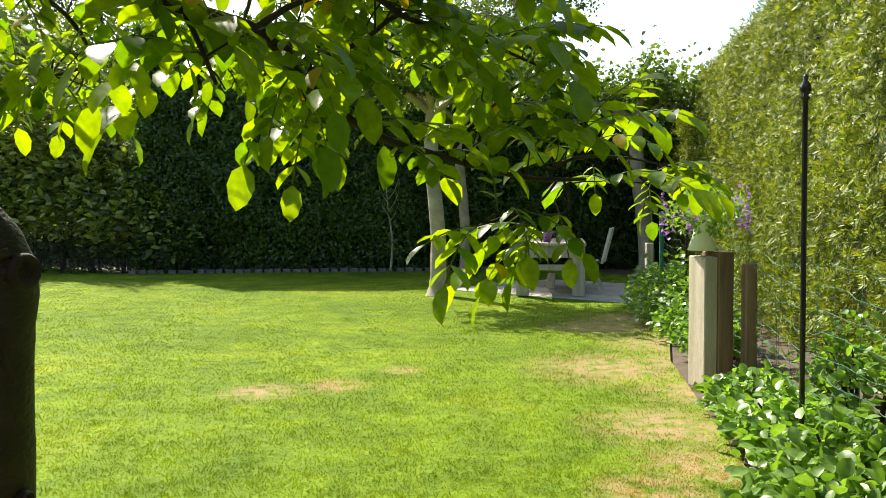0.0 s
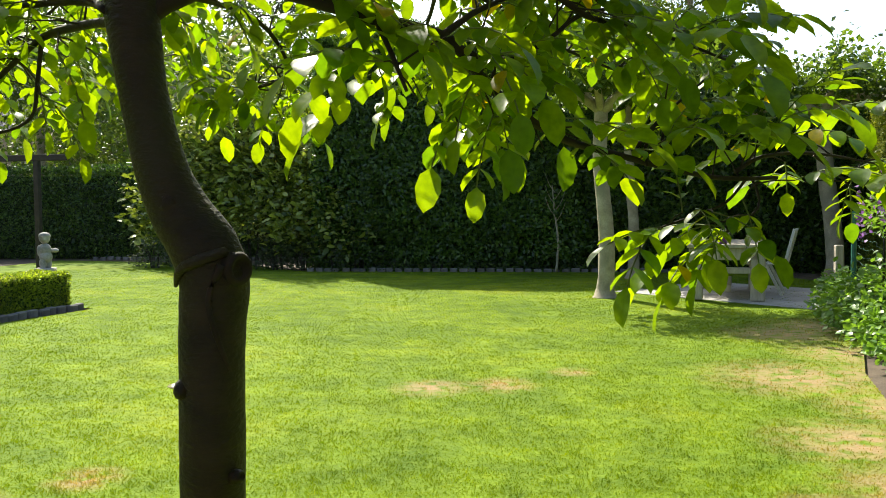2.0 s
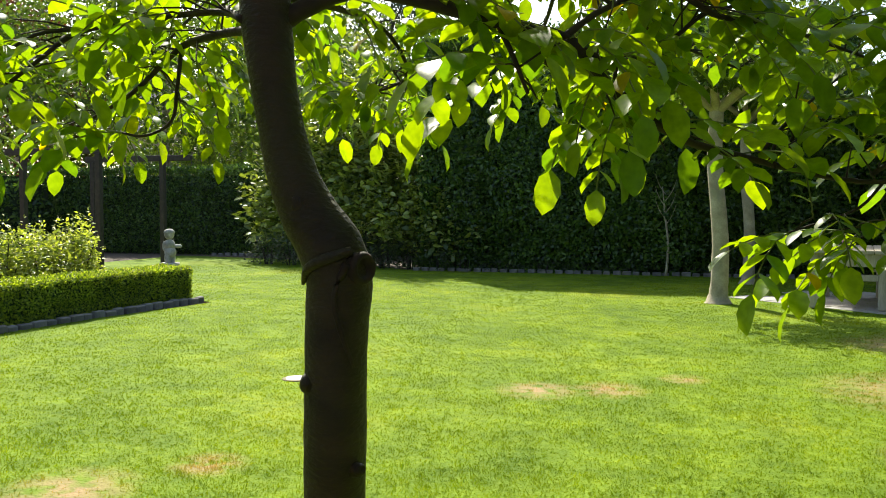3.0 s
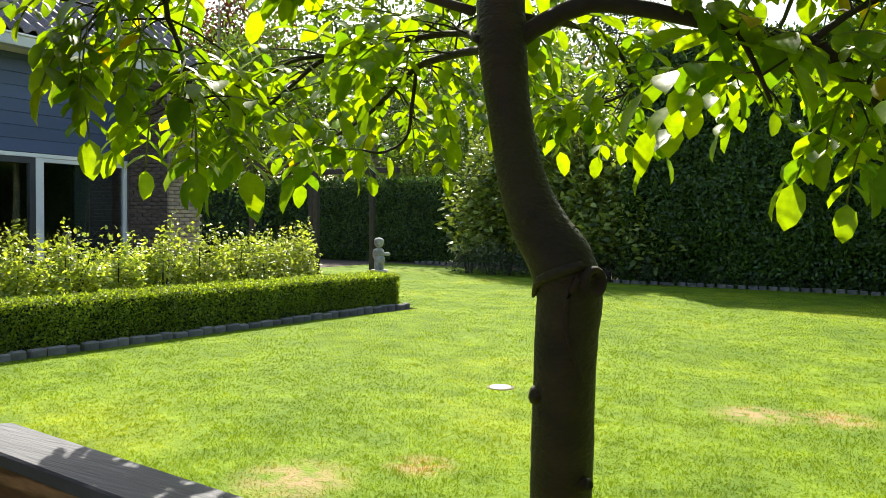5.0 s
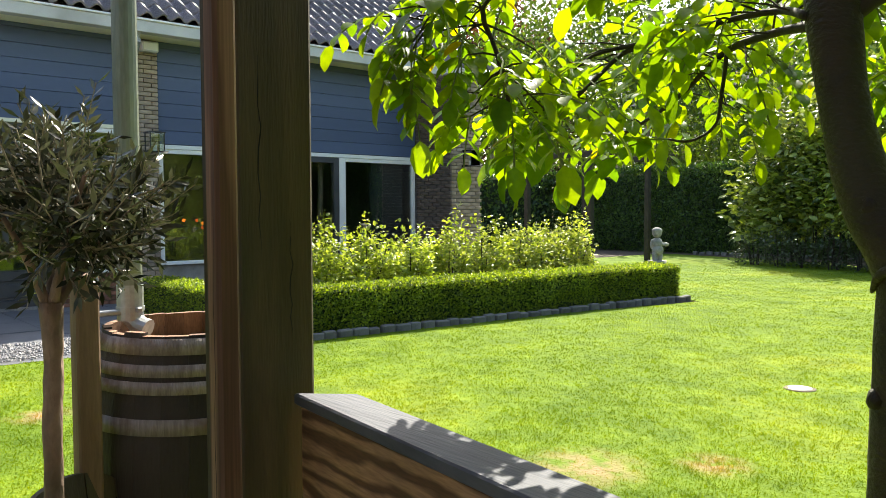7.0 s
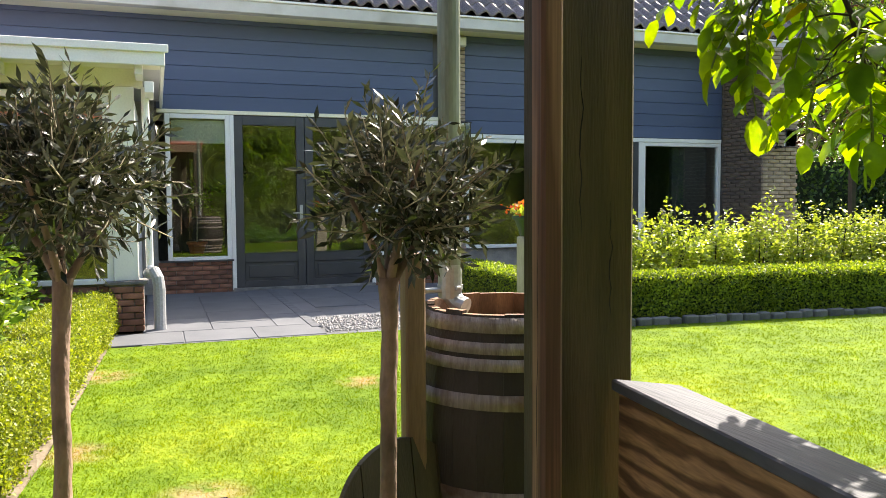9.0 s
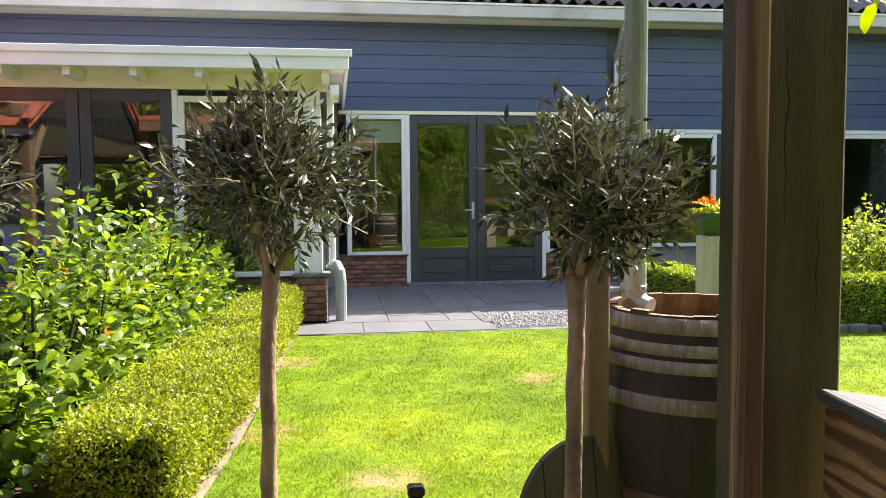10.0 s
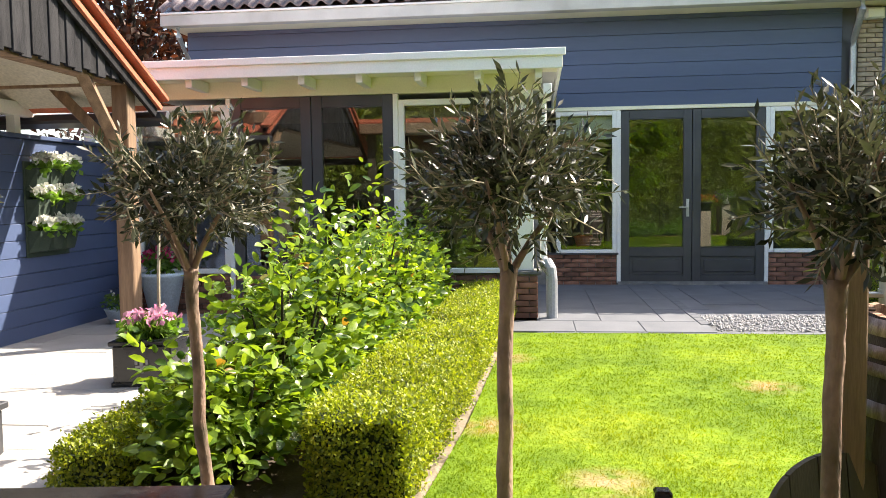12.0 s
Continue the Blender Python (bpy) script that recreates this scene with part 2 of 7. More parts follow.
M_RAILWOOD = grained("rail_timber", (0.13, 0.06, 0.028), (0.4, 0.225, 0.115), 7.0, 0.65, (0.22, 1, 1), 'Z', 7.0)
M_STAKE = surface("brown_stake", (0.17, 0.105, 0.06), (0.3, 0.195, 0.12), 3, 36, 0.8, 0.35, stretch=(6, 6, 0.5))
M_SAND = surface("sandy_strip", (0.13, 0.1, 0.065), (0.27, 0.215, 0.15), 5, 60, 0.95, 0.4)
L_BOXGOLD = leafy("young_box_leaves", (0.1, 0.155, 0.016), (0.44, 0.48, 0.045), (1.4, 1.4, 0.5), 0.4, 0.5, 1.8)
M_BATTEN = grained("batten_timber", (0.12, 0.063, 0.037), (0.25, 0.15, 0.09), 5.0, 0.75, (1, 1, 0.1), 'X', 9.0)
M_CAPWOOD = surface("grey_planed_cap", (0.062, 0.067, 0.086), (0.115, 0.12, 0.145), 5, 46, 0.62, 0.35, stretch=(0.25, 2.5, 1), spec=0.35)
M_POST = surface("green_brown_timber", (0.052, 0.04, 0.02), (0.11, 0.081, 0.042), 3, 34, 0.8, 0.4, stretch=(5, 5, 0.4), stain=(0.05, 0.05, 0.03))
M_PALEWOOD = surface("pale_timber", (0.36, 0.31, 0.23), (0.54, 0.48, 0.38), 3, 36, 0.8, 0.35, stretch=(6, 6, 0.5))
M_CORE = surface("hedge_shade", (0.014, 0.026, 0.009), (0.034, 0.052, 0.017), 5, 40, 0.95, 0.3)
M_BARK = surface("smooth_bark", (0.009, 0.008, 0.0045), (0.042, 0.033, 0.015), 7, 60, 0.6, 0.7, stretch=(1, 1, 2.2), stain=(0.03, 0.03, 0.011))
M_PLANE = surface("pale_bark", (0.27, 0.23, 0.155), (0.46, 0.4, 0.29), 7, 50, 0.85, 0.3, stain=(0.24, 0.22, 0.16))
M_OLIVEBARK = surface("olive_bark", (0.19, 0.12, 0.085), (0.4, 0.27, 0.205), 12, 70, 0.8, 0.6, stretch=(1, 1, 0.5), stain=(0.1, 0.075, 0.05))
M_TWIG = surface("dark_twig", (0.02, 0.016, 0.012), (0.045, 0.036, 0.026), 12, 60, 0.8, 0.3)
M_BLACK = surface("black_gloss", (0.012, 0.012, 0.013), (0.022, 0.021, 0.022), 6, 40, 0.16, 0.03, grain=0.22)
M_BOARD = surface("black_stained_board", (0.014, 0.014, 0.016), (0.042, 0.041, 0.044), 4, 40, 0.75, 0.4, stretch=(4, 4, 0.6), vary=0.3, spec=0.1)
L_LAUREL = leafy("dark_laurel_leaves", (0.016, 0.046, 0.011), (0.11, 0.2, 0.036), (1.6, 1.6, 0.6), 0.35, 0.3)
L_BOX = leafy("box_leaves", (0.055, 0.11, 0.015), (0.36, 0.44, 0.05), (1.6, 1.6, 0.5), 0.46, 0.5, 1.8)
L_THUJA = leafy("conifer_sprays", (0.05, 0.112, 0.012), (0.33, 0.38, 0.05), (1.5, 1.4, 0.5), 0.35, 0.5, 1.6)
L_BRIGHT = leafy("hydrangea_leaves", (0.04, 0.1, 0.018), (0.25, 0.36, 0.045), (1.7, 1.6, 0.6), 0.42, 0.35, 1.8, odd=(0.26, 0.15, 0.04))
L_PALE = leafy("pale_shrub_leaves", (0.14, 0.2, 0.035), (0.36, 0.41, 0.1), (1.8, 1.75, 0.6), 0.5, 0.35)
L_BORDER = leafy("border_shrub_leaves", (0.04, 0.075, 0.016), (0.34, 0.4, 0.1), (1.7, 1.7, 0.6), 0.3, 0.3, 1.4)
L_DARKSHRUB = leafy("grey_green_shrub", (0.03, 0.05, 0.025), (0.09, 0.12, 0.06), (1.3, 1.3, 0.7), 0.3, 0.5)
L_BEAN = leafy("bean_leaves", (0.09, 0.19, 0.03), (0.2, 0.34, 0.07), (1.6, 1.6, 0.6), 0.42, 0.4)
L_WALNUT = leafy("walnut_leaves", (0.05, 0.115, 0.012), (0.14, 0.215, 0.014), (2.9, 2.55, 0.44), 0.6, 0.38, 2.0, odd=(0.24, 0.19, 0.012))
L_OLIVE = leafy("olive_leaves", (0.02, 0.027, 0.018), (0.12, 0.128, 0.098), (1.3, 1.3, 0.8), 0.16, 0.26, 6.0)
L_TREE = leafy("tree_leaves", (0.04, 0.085, 0.016), (0.11, 0.17, 0.03), (1.8, 1.7, 0.6), 0.45, 0.45)
L_COPPER = leafy("copper_leaves", (0.035, 0.018, 0.012), (0.11, 0.045, 0.025), (1.8, 1.0, 0.6), 0.35, 0.45)
L_PINE = leafy("pine_needles", (0.02, 0.035, 0.02), (0.05, 0.075, 0.035), (1.2, 1.2, 0.7), 0.2, 0.5)


# ---------------- mesh helpers
def part(name, bm, material, parent=None, label=""):
    """Link a bmesh as one mesh object, under a thing or a part."""
    me = bpy.data.meshes.new(name)
    bm.to_mesh(me)
    bm.free()
    me.materials.append(material)
    ob = new(name, me)
    if parent:
        ob.parent = parent
    if label:
        tagged(ob, label)
    return ob


def mesh_part(name, verts, faces, material, parent=None, label="", smooth=False):
    me = bpy.data.meshes.new(name)
    me.from_pydata(verts, [], faces)
    me.materials.append(material)
    if smooth:
        me.polygons.foreach_set("use_smooth", [True] * len(me.polygons))
    ob = new(name, me)
    if parent:
        ob.parent = parent
    if label:
        tagged(ob, label)
    return ob


def thing(name, label, category, group="", kind="", at=(0, 0, 0)):
    e = new(name)
    e.empty_display_size = 0.1
    e.location = at
    return tagged(e, label, category, group, kind)


def box(bm, x0, x1, y0, y1, z0, z1, m=None, bevel=0.0):
    """A box between limits, moved by m, with its edges broken by bevel."""
    vs = [bm.verts.new((x, y, z)) for x in (x0, x1) for y in (y0, y1) for z in (z0, z1)]
    fs = [(0, 1, 3, 2), (4, 6, 7, 5), (0, 4, 5, 1), (2, 3, 7, 6), (0, 2, 6, 4), (1, 5, 7, 3)]
    faces = [bm.faces.new([vs[i] for i in f]) for f in fs]
    if bevel:
        edges = list({e for f in faces for e in f.edges})
        r = bmesh.ops.bevel(bm, geom=edges, offset=bevel, segments=1, affect='EDGES')
        vs = list({v for f in r["faces"] for v in f.verts} | {v for v in vs if v.is_valid})
    if m is not None:
        bmesh.ops.transform(bm, matrix=m, verts=vs)
    return bm


def bx(*a, **k):
    return box(bmesh.new(), *a, **k)


def tube_data(pts, radii, sides=8, wobble=0.0, rng=None):
    """Vertices and faces of a round limb along points."""
    verts, faces = [], []
    pts = [Vector(p) for p in pts]
    ref = Vector((0.31, 0.17, 0.93)).normalized()
    for i, p in enumerate(pts):
        d = (pts[min(i + 1, len(pts) - 1)] - pts[max(i - 1, 0)]).normalized()
        u = d.cross(ref)
        if u.length < 0.05:
            u = d.cross(Vector((1, 0, 0)))
        u.normalize()
        w = d.cross(u)
        for k in range(sides):
            a = 2 * math.pi * k / sides
            rr = radii[i] * (1 + (rng.uniform(-wobble, wobble) if rng else 0))
            verts.append(p + (u * math.cos(a) + w * math.sin(a)) * rr)
    n = len(pts)
    for i in range(n - 1):
        for k in range(sides):
            a, b = i * sides + k, i * sides + (k + 1) % sides
            faces.append((a, b, b + sides, a + sides))
    faces.append(tuple(range(sides - 1, -1, -1)))
    faces.append(tuple((n - 1) * sides + k for k in range(sides)))
    return verts, faces


def smooth_line(pts, radii, steps=4):
    """Catmull-Rom through points, radii along."""
    out, rad = [], []
    P = [Vector(p) for p in pts]
    for i in range(len(P) - 1):
        p0, p1, p2, p3 = P[max(i - 1, 0)], P[i], P[i + 1], P[min(i + 2, len(P) - 1)]
        for s in range(steps):
            t = s / steps
            out.append(0.5 * ((2 * p1) + (p2 - p0) * t + (2 * p0 - 5 * p1 + 4 * p2 - p3) * t * t + (3 * p1 - p0 - 3 * p2 + p3) * t ** 3))
            rad.append(radii[i] * (1 - t) + radii[i + 1] * t)
    out.append(P[-1])
    rad.append(radii[-1])
    return out, rad


def limb(name, pts, radii, material, parent=None, label="", sides=8, steps=4, wobble=0.03, seed=1):
    p, r = smooth_line(pts, radii, steps)
    v, f = tube_data(p, r, sides, wobble, random.Random(seed))
    return mesh_part(name, v, f, material, parent, label, smooth=True)


def lathe(name, profile, material, parent=None, label="", sides=28, at=(0, 0, 0), caps=True):
    """A turned body from (radius, height) pairs."""
    verts, faces = [], []
    for r, z in profile:
        for k in range(sides):
            a = 2 * math.pi * k / sides
            verts.append((at[0] + r * math.cos(a), at[1] + r * math.sin(a), at[2] + z))
    for i in range(len(profile) - 1):
        for k in range(sides):
            a, b = i * sides + k, i * sides + (k + 1) % sides
            faces.append((a, b, b + sides, a + sides))
    if caps:
        faces.append(tuple(range(sides - 1, -1, -1)))
        faces.append(tuple((len(profile) - 1) * sides + k for k in range(sides)))
    return mesh_part(name, verts, faces, material, parent, label, smooth=True)


def unit(a):
    return a / np.maximum(np.linalg.norm(a, axis=1, keepdims=True), 1e-9)


def leaf_mesh(name, P, A, N, L, W, material, parent=None, label="", fold=0.12, oval=False):
    """Many leaves as one mesh: base points P, tip ways A, face normals N, lengths L, widths W."""
    A = unit(A)
    S = unit(np.cross(A, N))
    N = np.cross(S, A)
    n = len(P)
    L, W = np.broadcast_to(L, n)[:, None], np.broadcast_to(W, n)[:, None]
    if oval:
        prof = [(0.0, 0.0, 0.0), (0.2, 0.4, 0.0), (0.5, 0.5, 0.02), (0.82, 0.33, -0.03)]
        rows = [P]
        for s, w, b in prof[1:]:
            c = P + A * L * s + N * L * b
            rows += [c + S * W * w + N * W * fold, c, c - S * W * w + N * W * fold]
        rows.append(P + A * L - N * L * 0.09)
        k = 11
        tri = [(0, 1, 2), (0, 2, 3), (1, 4, 5, 2), (2, 5, 6, 3), (4, 7, 8, 5), (5, 8, 9, 6), (7, 10, 8), (8, 10, 9)]
    else:
        c = P + A * L * 0.5
        rows = [P, c + S * W * 0.5 + N * W * fold, P + A * L, c - S * W * 0.5 + N * W * fold]
        k = 4
        tri = [(0, 1, 2), (0, 2, 3)]
    V = np.stack(rows, 1).reshape(-1, 3)
    me = bpy.data.meshes.new(name)
    sizes = [len(f) for f in tri]
    flat = np.concatenate([np.array(f) for f in tri])
    loops = (np.arange(n)[:, None] * k + flat[None]).ravel()
    me.vertices.add(len(V))
    me.vertices.foreach_set("co", V.astype(np.float32).ravel())
    me.loops.add(len(loops))
    me.loops.foreach_set("vertex_index", loops.astype(np.int32))
    tot = np.tile(np.array(sizes, np.int32), n)
    me.polygons.add(len(tot))
    me.polygons.foreach_set("loop_start", np.concatenate([[0], np.cumsum(tot)[:-1]]).astype(np.int32))
    me.update(calc_edges=True)
    me.validate()
    if oval:
        me.polygons.foreach_set("use_smooth", [True] * len(me.polygons))
    me.materials.append(material)
    ob = new(name, me)
    if parent:
        ob.parent = parent
    if label:
        tagged(ob, label)
    return ob


def rand_units(rs, n):
    return unit(rs.normal(size=(n, 3)))


def lump(P, scale, seed=0.0):
    """A cheap wavy field for uneven hedges and crowns, between -1 and 1."""
    x, y, z = (P * scale).T
    return (np.sin(x * 1.7 + 2.1 * np.sin(y * 0.9 + seed)) + np.sin(y * 2.3 + 1.7 * np.sin(z * 1.1 + seed)) + np.sin(z * 1.9 + 1.9 * np.sin(x * 1.3 + seed))) / 3


def patchy(P, wave, seed):
    """An uneven field with no direction, spread about 0 by 1; wave: size of its patches in metres."""
    rs = np.random.RandomState(seed)
    out = np.zeros(len(P))
    for k in range(14):
        a, f = rs.uniform(0, 6.283), 6.283 / (wave * rs.uniform(0.6, 2.2))
        out += np.sin((P[:, 0] * math.cos(a) + P[:, 1] * math.sin(a)) * f + rs.uniform(0, 6.283))
    return out / 2.6


def hedge(name, a, b, thick, h, leaf, size, dens, label, sprays=0, back=1.0, gaps=0.0, sides=("front", "top", "ends"), seed=1, rough=0.05, up=0.35, group="", aspect=0.5, taper=0.0, core_in=0.12):
    """A clipped hedge on the line a to b; its front lies to the right of that way. Leaves over a dark core."""
    rs = np.random.RandomState(seed)
    a, b = np.array((*a, 0.0)), np.array((*b, 0.0))
    ln = np.linalg.norm(b - a)
    u = (b - a) / ln
    f = np.array((u[1], -u[0], 0.0))
    root = thing(name, label, "hedge", group)
    P, N = [], []

    def face(o, e1, e2, n, l1, l2, k=1.0):
        m = int(l1 * l2 * dens * k)
        s, t = rs.rand(m, 1), rs.rand(m, 1)
        P.append(o + e1 * s * l1 + e2 * t * l2)
        N.append(np.repeat(n[None], m, 0))
    z = np.array((0, 0, 1.0))
    if "front" in sides:
        face(a + f * thick / 2, u, z, f, ln, h)
    if "back" in sides:
        face(a - f * thick / 2, u, z, -f, ln, h, back)
    if "top" in sides:
        face(a - f * thick / 2 + z * h, u, f, z, ln, thick)
    if "ends" in sides:
        face(a - f * thick / 2, f, z, -u, thick, h)
        face(b - f * thick / 2, f, z, u, thick, h)
    P, N = np.concatenate(P), np.concatenate(N)
    bulge = lump(P, 2.2 / max(0.4, min(2.0, h)), seed) + 0.7 * lump(P, 7.0 / max(0.4, min(2.0, h)), seed + 2)
    P = P + N * (bulge[:, None] * rough + rs.normal(size=(len(P), 1)) * rough * 0.6)
    if gaps:
        P = P - N * (np.clip(lump(P, 6.5, seed + 5) + 0.35 * lump(P, 15.0, seed), 0, 1)[:, None] * gaps)
    if taper:
        P[:, :2] -= f[None, :2] * ((P[:, 2:3] / h) ** 2 * taper)
    P[:, 2] = np.maximum(P[:, 2], 0.01)
    A = unit(N * 0.25 + rand_units(rs, len(P)) * 0.9 + np.array((0, 0, up)))
    NN = unit(N + rand_units(rs, len(P)) * 0.6)
    L = size * rs.uniform(0.65, 1.3, len(P))
    if sprays:
        # flat fans of scale-leaved twigs
        S = unit(np.cross(A, NN))
        ps, as_, ns, ls = [], [], [], []
        for j in range(sprays):
            w = (j / (sprays - 1) - 0.5) * 1.9
            ps.append(P + A * (L * 0.55 * (1 - abs(w)))[:, None] + S * (L * 0.16 * w)[:, None])
            as_.append(A * math.cos(w) + S * math.sin(w) + rs.normal(size=P.shape) * 0.12)
            ns.append(NN)
            ls.append(L * (1.0 - 0.25 * abs(w)))
        P, A, NN, L = np.concatenate(ps), np.concatenate(as_), np.concatenate(ns), np.concatenate(ls)
    leaf_mesh("foliage", P, A, NN, L, L * aspect, leaf, root)
    m = Matrix(((u[0], f[0], 0, a[0]), (u[1], f[1], 0, a[1]), (0, 0, 1, 0), (0, 0, 0, 1)))
    # near-black box paints the inner shade seen between the leaves
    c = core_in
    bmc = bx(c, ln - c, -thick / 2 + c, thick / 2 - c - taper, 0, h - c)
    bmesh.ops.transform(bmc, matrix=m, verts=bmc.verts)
    part("core", bmc, M_CORE, root, "dark box for the shade inside the hedge")
    return root


def shrub(name, c, rx, ry, h, leaf, size, count, label, seed=1, group="", aspect=0.5, stems=5, oval=False, hollow=0.55, base=0.05, category="shrub", lumpy=0.28):
    """A loose shrub: stems and leaves through an uneven, rounded body."""
    rs = np.random.RandomState(seed)
    root = thing(name, label, category, group)
    D = rand_units(rs, count)
    D[:, 2] = np.abs(D[:, 2])
    rad = rs.uniform(hollow, 1.0, (count, 1)) ** 0.6
    body = D * rad
    k = 1 + lumpy * lump(D, 3.0, seed * 1.3)[:, None] + 0.6 * lumpy * lump(D, 7.0, seed * 0.7)[:, None]
    P = np.array((c[0], c[1], base)) + body * k * np.array((rx, ry, h - base))
    A = unit((D * 0.9 + rand_units(rs, count)) * np.array((1, 1, 0.55)) + np.array((0, 0, 0.05)))
    N = unit(D * 0.5 + rand_units(rs, count) * 0.7 + np.array((0, 0, 0.6)))
    L = size * rs.uniform(0.6, 1.35, count)
    leaf_mesh("foliage", P, A, N, L, L * aspect, leaf, root, oval=oval)
    rng = random.Random(seed)
    for s in range(stems):
        a = rng.uniform(0, 6.28)
        q = rng.uniform(0.3, 0.8)
        top = Vector((c[0] + rx * q * math.cos(a), c[1] + ry * q * math.sin(a), h * rng.uniform(0.6, 0.85)))
        v, f = tube_data([(c[0] + rx * 0.2 * math.cos(a), c[1] + ry * 0.2 * math.sin(a), 0), (Vector((c[0], c[1], 0)) + top) * 0.5, top], [0.018, 0.012, 0.005], 5)
        mesh_part("stem", v, f, M_TWIG, root)
    return root


def tree(name, base, h, crown_r, crown_z, leaf, size, count, bark, label, seed=1, trunk_r=0.12, limbs=7, group="", clumps=40):
    """A tapered trunk, limbs and a crown of many clumps with gaps."""
    rs = np.random.RandomState(seed)
    rng = random.Random(seed)
    root = thing(name, label, "tree", group)
    bz = Vector((base[0], base[1], 0))
    top = bz + Vector((rng.uniform(-.2, .2), rng.uniform(-.2, .2), h * 0.9))
    mid = bz.lerp(top, 0.5) + Vector((rng.uniform(-.12, .12), rng.uniform(-.12, .12), 0))
    limb("trunk", [bz, bz + Vector((0, 0, 0.3)), mid, top], [trunk_r * 1.35, trunk_r, trunk_r * 0.7, 0.02], bark, root, sides=10, seed=seed)
    for i in range(limbs):
        a = 2 * math.pi * i / limbs + rng.uniform(-.4, .4)
        z0 = crown_z + (h - crown_z) * rng.uniform(0.0, 0.5) - 0.2
        s = bz.lerp(top, min(0.95, z0 / (h * 0.9)))
        e = Vector((base[0] + crown_r * 0.75 * math.cos(a), base[1] + crown_r * 0.75 * math.sin(a), z0 + crown_r * rng.uniform(0.25, 0.8)))
        m = s.lerp(e, 0.5) + Vector((0, 0, 0.12))
        p, r = smooth_line([s, m, e], [trunk_r * 0.4, trunk_r * 0.25, 0.01], 3)
        v, f = tube_data(p, r, 6)
        mesh_part("limb", v, f, bark, root, smooth=True)
    C = rand_units(rs, clumps) * (rs.rand(clumps, 1) ** 0.4)
    zc = (h + crown_z) / 2
    C = C * np.array((crown_r, crown_r, (h - crown_z) / 2)) + np.array((base[0], base[1], zc))
    idx = rs.randint(0, clumps, count)
    cr = crown_r * 0.3 * rs.uniform(0.6, 1.4, clumps)
    P = C[idx] + rs.normal(size=(count, 3)) * 0.55 * cr[idx][:, None]
    L = size * rs.uniform(0.6, 1.4, count)
    leaf_mesh("crown", P, rand_units(rs, count) - np.array((0, 0, 0.3)), unit(rand_units(rs, count) + np.array((0, 0, 0.8))), L, L * 0.6, leaf, root)
    return root



# ---------------- ground
def ground_sheet():
    bm = bmesh.new()
    bmesh.ops.create_grid(bm, x_segments=60, y_segments=60, size=300)
    for v in bm.verts:
        v.co.z = -0.02
    ob = part("ground", bm, M_SOIL)
    tagged(ob, "brown garden soil running out beyond the hedges", "ground", kind="structure")


def lawn():
    pts = [(-7.35, -0.31), (-7.35, 3.4), (-6.75, 4.0), (-6.6, 7.0), (-6.05, 9.8), (-7.3, 10.4), (-13.5, 12.5), (-13.5, 20.1), (-8.0, 19.0), (-5.6, 16.55),
           (3.5, 16.4), (4.4, 14.5), (3.2, 9.4), (2.2, 6.5), (1.75, 4.4), (1.35, 2.6), (1.2, -1.2), (-1.2, -1.2), (-1.9, -0.62), (-3.3, -0.52), (-4.4, -0.43)]
    bm = bmesh.new()
    f = bm.faces.new([bm.verts.new((x, y, 0.0)) for x, y in pts])
    f.normal_update()
    if f.normal.z < 0:
        f.normal_flip()
    ext = bmesh.ops.extrude_face_region(bm, geom=[f])
    for v in [g for g in ext["geom"] if isinstance(g, bmesh.types.BMVert)]:
        v.co.z = 0.005
    ob = part("lawn", bm, M_LAWN)
    tagged(ob, "sunlit mown lawn with dry worn patches", "lawn", kind="structure")
    # blades, thinning out with distance
    rs = np.random.RandomState(5)
    poly = np.array(pts)

    def inside(p):
        x, y = p.T
        r = np.zeros(len(p), bool)
        for (x1, y1), (x2, y2) in zip(poly, np.roll(poly, -1, 0)):
            c = ((y1 > y) != (y2 > y)) & (x < (x2 - x1) * (y - y1) / (y2 - y1 + 1e-12) + x1)
            r ^= c
        return r
    d = 2.0 * (10.0 ** rs.rand(900000))
    a = rs.uniform(-0.62, 2.05, len(d))
    p = np.stack([-d * np.sin(a), d * np.cos(a)], 1)
    keep = inside(p)
    # bare earth shows where the turf is worn
    bare = np.zeros(len(p))
    for x, y, r in ((-0.92, 5.65, 0.26), (1.65, 6.25, 0.45), (2.15, 8.4, 0.5), (1.55, 4.6, 0.34), (-2.6, 3.1, 0.3), (-3.6, 0.25, 0.15), (2.0, 5.4, 0.35), (2.4, 7.3, 0.4), (2.7, 8.9, 0.5), (2.3, 6.4, 0.4)):
        bare = np.maximum(bare, np.clip(1.3 - np.hypot(p[:, 0] - x, p[:, 1] - y) / r, 0, 0.8))
    keep &= rs.rand(len(p)) > bare
    p, d = p[keep], d[keep]
    n = len(p)
    P = np.concatenate([p, np.zeros((n, 1))], 1)
    A = unit(rs.normal(size=(n, 3)) * np.array((0.75, 0.75, 0.1)) + np.array((0, 0, 1.0)))
    ang = rs.uniform(0, 6.28, n)
    N = np.stack([np.cos(ang), np.sin(ang), np.full(n, 0.7)], 1)
    W = np.clip(0.0011 * d, 0.003, 0.014)
    tuft = np.clip(1 + 0.1 * patchy(p, 0.6, 3) + 0.14 * patchy(p, 0.1, 1), 0.6, 1.6)
    g = leaf_mesh("grass", P, A, N, rs.uniform(0.011, 0.024, n) * tuft, W, M_BLADE)
    tagged(g, "short bright green grass blades of the lawn", "grass", kind="stuff")


ground_sheet()
lawn()

